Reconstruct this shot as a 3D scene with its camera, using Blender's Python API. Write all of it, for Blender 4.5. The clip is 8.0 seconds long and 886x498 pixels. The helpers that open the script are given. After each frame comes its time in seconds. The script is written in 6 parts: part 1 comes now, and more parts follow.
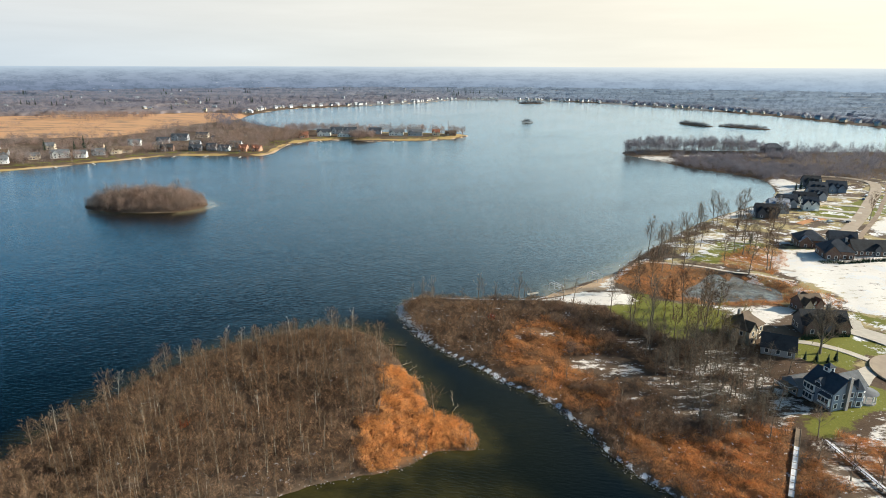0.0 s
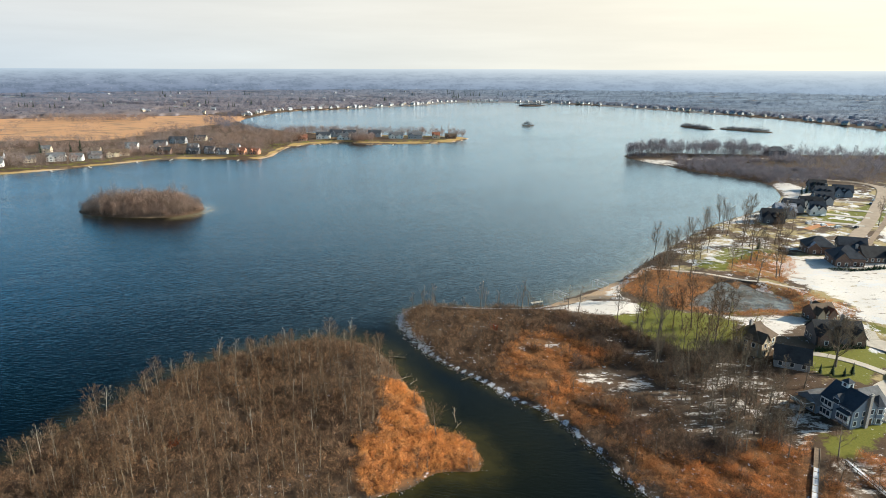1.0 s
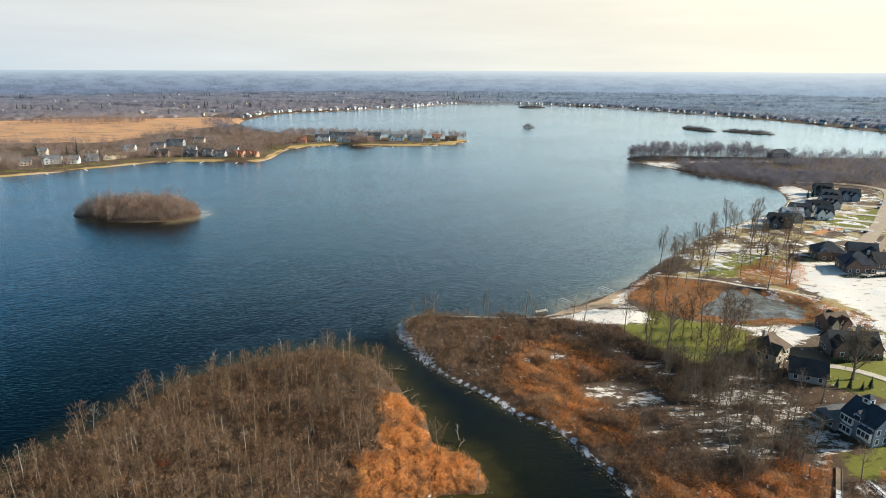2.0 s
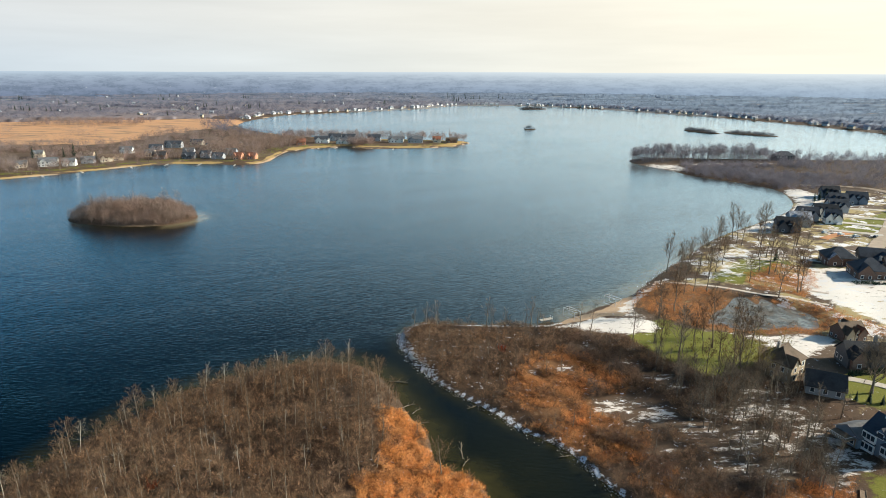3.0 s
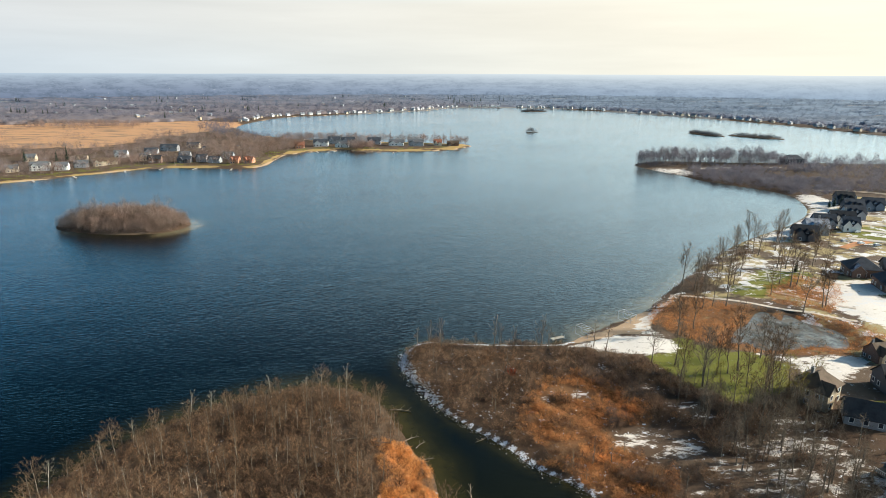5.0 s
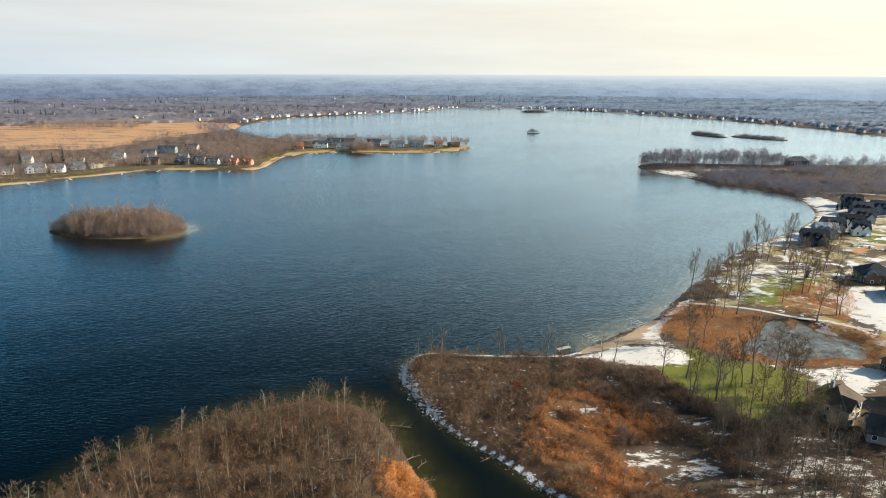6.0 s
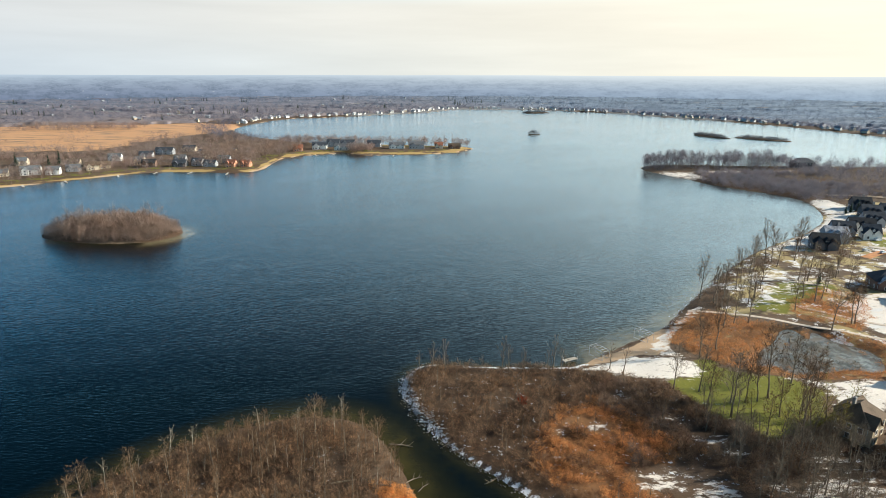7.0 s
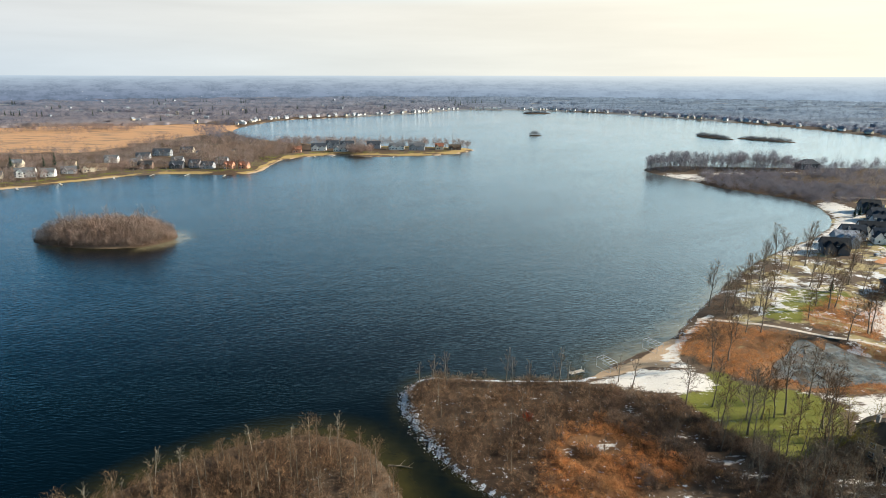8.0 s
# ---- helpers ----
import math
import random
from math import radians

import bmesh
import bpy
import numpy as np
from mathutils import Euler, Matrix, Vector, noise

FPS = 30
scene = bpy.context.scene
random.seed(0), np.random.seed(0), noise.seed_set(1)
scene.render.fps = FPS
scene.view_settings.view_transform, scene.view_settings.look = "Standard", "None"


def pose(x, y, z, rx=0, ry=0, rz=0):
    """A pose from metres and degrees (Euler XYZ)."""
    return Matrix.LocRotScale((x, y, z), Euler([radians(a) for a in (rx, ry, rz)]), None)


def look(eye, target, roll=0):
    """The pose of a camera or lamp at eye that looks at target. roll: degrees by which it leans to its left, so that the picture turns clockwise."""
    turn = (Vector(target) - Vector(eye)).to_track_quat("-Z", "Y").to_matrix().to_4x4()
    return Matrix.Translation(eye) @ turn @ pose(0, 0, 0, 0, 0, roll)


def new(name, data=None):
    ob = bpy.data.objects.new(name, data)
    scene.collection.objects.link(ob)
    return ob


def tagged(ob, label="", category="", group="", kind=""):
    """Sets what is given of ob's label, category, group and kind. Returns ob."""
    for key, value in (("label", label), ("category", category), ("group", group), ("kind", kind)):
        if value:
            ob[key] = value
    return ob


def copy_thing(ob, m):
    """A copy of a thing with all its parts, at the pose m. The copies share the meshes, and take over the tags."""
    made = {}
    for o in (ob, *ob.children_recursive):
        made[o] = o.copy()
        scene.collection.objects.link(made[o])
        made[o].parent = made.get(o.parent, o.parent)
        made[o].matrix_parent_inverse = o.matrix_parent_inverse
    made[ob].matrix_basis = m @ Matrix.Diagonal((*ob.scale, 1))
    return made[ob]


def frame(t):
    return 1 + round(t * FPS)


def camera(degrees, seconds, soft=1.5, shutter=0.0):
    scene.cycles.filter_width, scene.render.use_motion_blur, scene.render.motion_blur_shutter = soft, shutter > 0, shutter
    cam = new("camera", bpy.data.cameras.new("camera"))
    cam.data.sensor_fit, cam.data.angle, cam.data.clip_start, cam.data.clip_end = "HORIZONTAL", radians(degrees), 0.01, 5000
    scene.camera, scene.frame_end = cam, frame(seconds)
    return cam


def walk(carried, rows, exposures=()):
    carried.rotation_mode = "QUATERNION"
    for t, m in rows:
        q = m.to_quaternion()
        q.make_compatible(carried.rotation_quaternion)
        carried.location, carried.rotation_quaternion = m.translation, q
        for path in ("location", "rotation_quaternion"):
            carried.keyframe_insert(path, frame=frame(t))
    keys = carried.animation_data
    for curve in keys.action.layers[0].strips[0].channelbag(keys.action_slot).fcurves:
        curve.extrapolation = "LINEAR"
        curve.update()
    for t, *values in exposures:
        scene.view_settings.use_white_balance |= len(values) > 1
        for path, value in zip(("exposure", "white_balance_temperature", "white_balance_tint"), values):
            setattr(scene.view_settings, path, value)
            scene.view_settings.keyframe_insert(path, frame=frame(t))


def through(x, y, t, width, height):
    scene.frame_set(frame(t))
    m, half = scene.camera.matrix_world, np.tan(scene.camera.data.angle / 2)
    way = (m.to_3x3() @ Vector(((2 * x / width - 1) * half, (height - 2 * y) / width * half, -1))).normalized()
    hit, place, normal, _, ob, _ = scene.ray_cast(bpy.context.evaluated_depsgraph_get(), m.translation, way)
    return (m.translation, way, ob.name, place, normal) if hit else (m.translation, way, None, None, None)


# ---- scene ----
# ---- camera and its flight ----
cam = camera(72.0, 8.0, soft=0.7)
FLIGHT = [
    (0.0, -0.07, -0.16, 103.32, -0.002, -16.802, -0.147),
    (0.5, -0.38, 3.96, 103.32, -0.017, -16.689, -0.159),
    (1.0, -0.75, 8.06, 103.33, -0.030, -16.593, -0.169),
    (1.5, -1.15, 12.18, 103.34, -0.042, -16.512, -0.176),
    (2.0, -1.59, 16.30, 103.35, -0.051, -16.443, -0.182),
    (2.5, -2.04, 20.42, 103.36, -0.060, -16.383, -0.186),
    (3.0, -2.51, 24.58, 103.37, -0.066, -16.331, -0.187),
    (3.5, -2.97, 28.77, 103.40, -0.071, -16.286, -0.187),
    (4.0, -3.44, 32.99, 103.42, -0.074, -16.244, -0.184),
    (4.5, -3.89, 37.27, 103.44, -0.076, -16.207, -0.180),
    (5.0, -4.31, 41.60, 103.47, -0.076, -16.173, -0.174),
    (5.5, -4.70, 46.00, 103.50, -0.074, -16.141, -0.165),
    (6.0, -5.06, 50.46, 103.52, -0.071, -16.111, -0.155),
    (6.5, -5.37, 55.02, 103.56, -0.066, -16.084, -0.142),
    (7.0, -5.61, 59.65, 103.59, -0.059, -16.061, -0.128),
    (7.5, -5.80, 64.38, 103.63, -0.051, -16.041, -0.111),
    (8.0, -5.90, 69.22, 103.67, -0.041, -16.026, -0.093),
]
walk(cam, [(t, pose(x, y, z, 90 + pitch, roll, yaw)) for t, x, y, z, yaw, pitch, roll in FLIGHT])

# ---- daylight: low winter sun from the east side of the lake, thin high cloud ----
SUN_EL, SUN_AZ = 25.0, 84.0            # degrees; azimuth from +y towards +x
scene.view_settings.exposure = 0.6
sun = new("sun", bpy.data.lights.new("sun", "SUN"))
sun.data.energy, sun.data.angle, sun.data.color = 5.4, radians(0.6), (0.985, 0.885, 0.715)
_el, _az = radians(SUN_EL), radians(SUN_AZ)
SUN_DIR = Vector((math.sin(_az) * math.cos(_el), math.cos(_az) * math.cos(_el), math.sin(_el)))
sun.matrix_world = look(SUN_DIR * 500, (0, 0, 0))

world = bpy.data.worlds.new("sky")
scene.world = world
world.use_nodes = True
wn, wl = world.node_tree.nodes, world.node_tree.links
wn.clear()


def wnode(kind, **inputs):
    n = wn.new(kind)
    for k, v in inputs.items():
        n.inputs[k].default_value = v
    return n


sky = wn.new("ShaderNodeTexSky")
sky.sky_type, sky.sun_disc = "NISHITA", False
sky.sun_elevation, sky.sun_rotation = _el, _az
sky.air_density, sky.dust_density, sky.ozone_density, sky.altitude = 1.0, 0.6, 1.2, 300
sky_bg = wnode("ShaderNodeBackground", Strength=0.028)
clear = wn.new("ShaderNodeMix")
clear.data_type, clear.blend_type = "RGBA", "MULTIPLY"
clear.inputs[0].default_value = 1.0
wl.new(sky.outputs[0], clear.inputs[6])
clear.inputs[7].default_value = (0.30, 0.90, 1.27, 1)
wl.new(clear.outputs[2], sky_bg.inputs[0])
# thin cloud veil: streaks low over the horizon, whiter and creamier towards the sun
tc = wn.new("ShaderNodeTexCoord")
sep = wn.new("ShaderNodeSeparateXYZ")
wl.new(tc.outputs["Generated"], sep.inputs[0])


def wmath(op, a, b=None, clamp=False):
    n = wn.new("ShaderNodeMath")
    n.operation, n.use_clamp = op, clamp
    for i, v in enumerate((a, b)):
        if v is None:
            continue
        if isinstance(v, (int, float)):
            n.inputs[i].default_value = v
        else:
            wl.new(v, n.inputs[i])
    return n.outputs[0]


dot = wn.new("ShaderNodeVectorMath")
dot.operation = "DOT_PRODUCT"
wl.new(tc.outputs["Generated"], dot.inputs[0])
dot.inputs[1].default_value = (math.sin(_az), math.cos(_az), 0.0)
toward = wmath("MULTIPLY_ADD", dot.outputs["Value"], 0.5)
toward.node.inputs[2].default_value = 0.5
stretch = wn.new("ShaderNodeMapping")
stretch.inputs["Scale"].default_value = (2.2, 2.2, 26.0)
wl.new(tc.outputs["Generated"], stretch.inputs[0])
streak = wnode("ShaderNodeTexNoise", Scale=1.3, Detail=6.0, Roughness=0.55)
wl.new(stretch.outputs[0], streak.inputs["Vector"])
def wstep(v, lo, hi):
    n = wn.new("ShaderNodeMapRange")
    n.interpolation_type = "SMOOTHSTEP"
    wl.new(v, n.inputs[0])
    for i, e in ((1, lo), (2, hi)):
        if isinstance(e, float):
            n.inputs[i].default_value = e
        else:
            wl.new(e, n.inputs[i])
    return n.outputs[0]


up = wmath("MAXIMUM", sep.outputs[2], 0.0)
veil_amount = wmath("MULTIPLY", wmath("SUBTRACT", 1.0, wstep(up, 0.096, wmath("ADD", wmath("MULTIPLY", toward, 0.11), 0.14))), 0.992)
tone = wn.new("ShaderNodeMix")
tone.data_type = "RGBA"
wl.new(wmath("POWER", toward, 1.15), tone.inputs[0])
low = wn.new("ShaderNodeMix")
low.data_type = "RGBA"
wl.new(wstep(up, 0.0, 0.085), low.inputs[0])
low.inputs[6].default_value = (0.340, 0.425, 0.515, 1)
low.inputs[7].default_value = (0.415, 0.458, 0.505, 1)
wl.new(low.outputs[2], tone.inputs[6])
tone.inputs[7].default_value = (0.755, 0.680, 0.515, 1)
veil_bg = wnode("ShaderNodeBackground", Strength=1.0)
wl.new(tone.outputs[2], veil_bg.inputs[0])
wl.new(wmath("ADD", wmath("MULTIPLY", streak.outputs["Fac"], 0.26), 0.885), veil_bg.inputs[1])
mixer = wn.new("ShaderNodeMixShader")
wl.new(veil_amount, mixer.inputs[0])
wl.new(sky_bg.outputs[0], mixer.inputs[1])
wl.new(veil_bg.outputs[0], mixer.inputs[2])
wout = wn.new("ShaderNodeOutputWorld")
# pale glow on the sun's side, added above the view to brighten the water
glow = wnode("ShaderNodeBackground", Color=(4.9, 6.1, 6.4, 1))
high = wmath("SUBTRACT", 1.0, wmath("MULTIPLY", wmath("MAXIMUM", sep.outputs[2], 0.0), 1.5), True)
wl.new(wmath("MULTIPLY", wmath("MULTIPLY", wmath("POWER", toward, 5.0), high), wmath("SUBTRACT", 1.0, veil_amount)), glow.inputs[1])
both = wn.new("ShaderNodeAddShader")
wl.new(mixer.outputs[0], both.inputs[0])
wl.new(glow.outputs[0], both.inputs[1])
# brighter belt of blue above the veil, paling sunwards, added to brighten the water
belt_tone = wn.new("ShaderNodeMix")
belt_tone.data_type = "RGBA"
wl.new(wmath("POWER", toward, 1.5), belt_tone.inputs[0])
belt_tone.inputs[6].default_value = (0.0, 0.49, 1.03, 1)
belt_tone.inputs[7].default_value = (1.80, 2.72, 2.85, 1)
belt = wn.new("ShaderNodeBackground")
wl.new(belt_tone.outputs[2], belt.inputs[0])
wl.new(wmath("MULTIPLY", wmath("SUBTRACT", 1.0, wstep(up, 0.13, 0.34)), wmath("SUBTRACT", 1.0, veil_amount)), belt.inputs[1])
whole = wn.new("ShaderNodeAddShader")
wl.new(both.outputs[0], whole.inputs[0])
wl.new(belt.outputs[0], whole.inputs[1])
wl.new(whole.outputs[0], wout.inputs[0])


# ---- materials ----
class Nodes:
    """A principled material with short ways to add nodes."""

    def __init__(self, name, rough=0.9, metal=0.0, spec=0.3):
        self.mat = bpy.data.materials.new(name)
        self.mat.use_nodes = True
        self.t = self.mat.node_tree
        self.bsdf = self.t.nodes["Principled BSDF"]
        self.bsdf.inputs["Roughness"].default_value = rough
        self.bsdf.inputs["Metallic"].default_value = metal
        self.bsdf.inputs["Specular IOR Level"].default_value = spec
        self.geo = self.t.nodes.new("ShaderNodeNewGeometry")

    def put(self, sock, v):
        if isinstance(v, bpy.types.NodeSocket):
            self.t.links.new(v, sock)
        elif isinstance(v, tuple):
            sock.default_value = (*v, 1.0) if len(v) == 3 and len(sock.default_value) == 4 else v
        else:
            sock.default_value = v

    def noise(self, scale, detail=4.0, rough=0.6, squash=None, turned=0.0):
        n = self.t.nodes.new("ShaderNodeTexNoise")
        src = self.geo.outputs["Position"]
        if squash:
            m = self.t.nodes.new("ShaderNodeMapping")
            m.vector_type = "TEXTURE"
            m.inputs["Rotation"].default_value = (0, 0, radians(turned))
            m.inputs["Scale"].default_value = tuple(1 / max(v, 1e-6) for v in squash)
            self.t.links.new(src, m.inputs[0])
            src = m.outputs[0]
        self.t.links.new(src, n.inputs["Vector"])
        n.inputs["Scale"].default_value, n.inputs["Detail"].default_value, n.inputs["Roughness"].default_value = scale, detail, rough
        return n.outputs["Fac"]

    def math(self, op, a, b=0.0, c=0.0, clamp=False):
        n = self.t.nodes.new("ShaderNodeMath")
        n.operation, n.use_clamp = op, clamp
        for i, v in enumerate((a, b, c)):
            self.put(n.inputs[i], v)
        return n.outputs[0]

    def step(self, v, lo, hi):
        n = self.t.nodes.new("ShaderNodeMapRange")
        n.interpolation_type = "SMOOTHSTEP"
        self.put(n.inputs[0], v)
        n.inputs[1].default_value, n.inputs[2].default_value = lo, hi
        return n.outputs[0]

    def mix(self, fac, a, b, blend="MIX"):
        n = self.t.nodes.new("ShaderNodeMix")
        n.data_type, n.blend_type = "RGBA", blend
        self.put(n.inputs[0], fac)
        self.put(n.inputs[6], a)
        self.put(n.inputs[7], b)
        return n.outputs[2]

    def attr(self, name):
        n = self.t.nodes.new("ShaderNodeAttribute")
        n.attribute_name = name
        return n.outputs["Fac"]

    def bump(self, h, strength=0.3, dist=0.1):
        n = self.t.nodes.new("ShaderNodeBump")
        n.inputs["Strength"].default_value, n.inputs["Distance"].default_value = strength, dist
        self.put(n.inputs["Height"], h)
        self.t.links.new(n.outputs[0], self.bsdf.inputs["Normal"])

    def done(self, colour):
        self.put(self.bsdf.inputs["Base Color"], colour)
        return self.mat


def plain(name, c, c2=None, scale=1.0, rough=0.8, metal=0.0, spec=0.3, bump=0.0, fine=12.0):
    """A surface of two close tones with broad stains and fine grain."""
    n = Nodes(name, rough, metal, spec)
    c2 = c2 or tuple(v * 0.72 for v in c)
    broad = n.step(n.noise(scale, 3), 0.3, 0.7)
    grain = n.noise(fine, 2)
    col = n.mix(broad, c, c2)
    col = n.mix(n.math("MULTIPLY", grain, 0.35), col, tuple(v * 0.6 for v in c))
    if bump:
        n.bump(grain, bump, 0.03)
    return n.done(col)


def twig(name, c, c2, c3, patch=0.09, rough=0.9, clump=0.75, dark=0.62, through=0.04):
    """Twigs, stems and blades: each one its own tone, drifting in broad patches; dark clumps stand in for shaded gaps.
    """
    n = Nodes(name, rough, 0.0, 0.15)
    isl = n.geo.outputs["Random Per Island"]
    col = n.mix(isl, c, c2)
    col = n.mix(n.math("MULTIPLY", n.step(n.noise(patch, 3), 0.38, 0.68), 0.75), col, c3)
    # tone noise at bush scale; its near-black side stands in for shade between bushes
    lit_tuft = n.step(n.noise(clump, 2, 0.7), 0.36, 0.62)
    col = n.mix(n.math("SUBTRACT", 1.0, lit_tuft), col, n.mix(dark, col, (0.012, 0.009, 0.007)))
    # light also passes on through the thin stems
    thin, blend = n.t.nodes.new("ShaderNodeBsdfTranslucent"), n.t.nodes.new("ShaderNodeMixShader")
    n.put(thin.inputs[0], col)
    blend.inputs[0].default_value = through
    n.t.links.new(n.bsdf.outputs[0], blend.inputs[1])
    n.t.links.new(thin.outputs[0], blend.inputs[2])
    n.t.links.new(blend.outputs[0], n.t.nodes["Material Output"].inputs[0])
    return n.done(col)


M_BARK = plain("grey_bark", (0.24, 0.195, 0.145), (0.13, 0.10, 0.075), 1.5, bump=0.4, fine=6)
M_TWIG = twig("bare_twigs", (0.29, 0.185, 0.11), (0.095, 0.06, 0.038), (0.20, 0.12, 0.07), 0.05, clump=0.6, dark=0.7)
M_TWIG_DARK = twig("dark_bare_twigs", (0.30, 0.24, 0.17), (0.14, 0.112, 0.085), (0.23, 0.175, 0.13), through=0.1)
M_TWIG_PALE = twig("pale_dead_wood", (0.36, 0.30, 0.23), (0.22, 0.18, 0.135), (0.30, 0.245, 0.185))
M_TWIG_OLIVE = twig("yellow_willow_twigs", (0.42, 0.34, 0.07), (0.28, 0.235, 0.055), (0.34, 0.27, 0.07))
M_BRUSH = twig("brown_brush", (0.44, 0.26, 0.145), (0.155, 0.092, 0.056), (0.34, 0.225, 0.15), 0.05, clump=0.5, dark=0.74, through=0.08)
M_BRUSH_DARK = twig("dark_thicket_brush", (0.31, 0.225, 0.17), (0.14, 0.102, 0.082), (0.33, 0.175, 0.105), through=0.1)
M_REED = twig("orange_dry_reeds", (1.0, 0.49, 0.17), (0.75, 0.34, 0.11), (0.84, 0.43, 0.18), 0.12, clump=1.3, dark=0.42, through=0.08)
M_REED_RUST = twig("rust_dry_reeds", (1.0, 0.46, 0.16), (0.66, 0.29, 0.10), (0.56, 0.30, 0.14), 0.07, clump=1.2, dark=0.45, through=0.08)
M_RED_LEAF = twig("red_leaves", (0.5, 0.09, 0.03), (0.35, 0.06, 0.02), (0.45, 0.10, 0.03))
M_PINE = twig("evergreen_needles", (0.035, 0.075, 0.035), (0.02, 0.045, 0.025), (0.03, 0.06, 0.04))
M_WESTWOOD = twig("brown_bare_woods", (0.37, 0.285, 0.25), (0.22, 0.175, 0.168), (0.35, 0.225, 0.18), 0.012, clump=0.08, dark=0.42, through=0.25)
# the next four carry haze in their colours: paler, bluer, less contrast
M_HAZE_WOOD = twig("hazy_bare_woods", (0.220, 0.208, 0.260), (0.165, 0.165, 0.218), (0.130, 0.125, 0.165), 0.005, clump=0.02, dark=0.4, through=0.45)
M_HAZE_WOOD2 = twig("hazy_distant_woods", (0.200, 0.240, 0.315), (0.172, 0.208, 0.280), (0.120, 0.150, 0.205), 0.0035, clump=0.012, dark=0.3, through=0.5)
M_ISLET = twig("hazy_islet_brush", (0.165, 0.18, 0.205), (0.115, 0.13, 0.155), (0.15, 0.155, 0.165), 0.03, clump=0.1, dark=0.25, through=0.3)
M_SPIT = twig("hazy_spit_woods", (0.262, 0.246, 0.278), (0.172, 0.166, 0.196), (0.235, 0.203, 0.220), 0.03, clump=0.12, dark=0.35, through=0.3)
M_SMALL_ISLE = twig("reddish_grey_twigs", (0.39, 0.28, 0.225), (0.21, 0.155, 0.13), (0.33, 0.215, 0.16), 0.06, clump=0.14, dark=0.45, through=0.2)
M_ROCK = plain("shore_rock", (0.20, 0.18, 0.16), (0.10, 0.09, 0.08), 0.8, bump=0.5)
M_SNOWROCK = plain("snow_covered_rock", (0.72, 0.74, 0.79), (0.33, 0.32, 0.32), 1.6, bump=0.4)
M_SNOW = plain("snow", (0.82, 0.84, 0.88), (0.74, 0.77, 0.83), 0.5, rough=0.6)
M_ASPHALT = plain("old_road_surface", (0.42, 0.325, 0.235), (0.33, 0.255, 0.19), 0.25, fine=3)
M_CONCRETE = plain("pale_concrete", (0.56, 0.50, 0.42), (0.45, 0.40, 0.34), 0.4, fine=4)
M_PATH = plain("snowy_gravel_path", (0.66, 0.58, 0.50), (0.50, 0.40, 0.31), 0.3, fine=4)
M_PLANK = plain("weathered_planks", (0.30, 0.22, 0.15), (0.20, 0.15, 0.105), 1.0, fine=9)
M_WHITE = plain("white_paint", (0.80, 0.80, 0.78), (0.72, 0.72, 0.70), 0.6)
M_GLASS = plain("dark_window_glass", (0.035, 0.045, 0.055), (0.05, 0.06, 0.075), 0.3, rough=0.08, spec=0.6)
M_STEEL = plain("galvanised_steel", (0.62, 0.63, 0.64), (0.5, 0.5, 0.51), 1.0, rough=0.45, metal=0.6)
M_TYRE = plain("black_rubber", (0.02, 0.02, 0.02))


def siding(name, c):
    n = Nodes(name, 0.75)
    wave = n.t.nodes.new("ShaderNodeTexWave")
    wave.bands_direction, wave.wave_profile = "Z", "SAW"
    wave.inputs["Scale"].default_value = 1.7
    n.t.links.new(n.geo.outputs["Position"], wave.inputs["Vector"])
    n.bump(wave.outputs["Fac"], 0.5, 0.03)
    col = n.mix(n.noise(0.7, 3), c, tuple(v * 0.78 for v in c))
    return n.done(col)


def shingle(name, c):
    n = Nodes(name, 0.85, 0.0, 0.2)
    b = n.t.nodes.new("ShaderNodeTexVoronoi")
    b.inputs["Scale"].default_value = 2.6
    n.t.links.new(n.geo.outputs["Position"], b.inputs["Vector"])
    col = n.mix(n.math("MULTIPLY", b.outputs["Color"], 0.5), c, tuple(v * 1.45 for v in c))
    col = n.mix(n.step(n.noise(0.35, 3), 0.4, 0.75), col, tuple(v * 0.7 for v in c))
    n.bump(b.outputs["Distance"], 0.35, 0.03)
    return n.done(col)


def bricks(name, c, c2, mortar):
    n = Nodes(name, 0.85)
    b = n.t.nodes.new("ShaderNodeTexBrick")
    b.inputs["Scale"].default_value = 4.0
    mp = n.t.nodes.new("ShaderNodeMapping")
    mp.inputs["Rotation"].default_value = (radians(90), 0, 0)
    n.t.links.new(n.geo.outputs["Position"], mp.inputs[0])
    n.t.links.new(mp.outputs[0], b.inputs["Vector"])
    for i, v in ((1, c), (2, c2), (3, mortar)):
        b.inputs[i].default_value = (*v, 1)
    return n.done(n.mix(n.math("MULTIPLY", n.noise(0.6, 3), 0.4), b.outputs["Color"], c2))


W_BLUE = siding("blue_grey_siding", (0.20, 0.245, 0.30))
W_GREY = siding("grey_siding", (0.34, 0.35, 0.37))
W_WHITE = siding("white_siding", (0.76, 0.75, 0.72))
W_TAN = siding("tan_stucco", (0.46, 0.37, 0.26))
W_CREAM = siding("cream_siding", (0.66, 0.56, 0.42))
W_DARK = siding("dark_siding", (0.10, 0.10, 0.11))
W_BRICK = bricks("brown_brick", (0.19, 0.105, 0.075), (0.13, 0.075, 0.055), (0.24, 0.20, 0.17))
W_ORANGE = bricks("orange_brick", (0.50, 0.21, 0.11), (0.40, 0.17, 0.09), (0.5, 0.42, 0.36))
W_STONE = bricks("grey_stone", (0.30, 0.28, 0.26), (0.22, 0.20, 0.19), (0.4, 0.38, 0.35))
R_SLATE = shingle("charcoal_shingles", (0.056, 0.064, 0.078))
R_GREY = shingle("grey_shingles", (0.13, 0.135, 0.145))
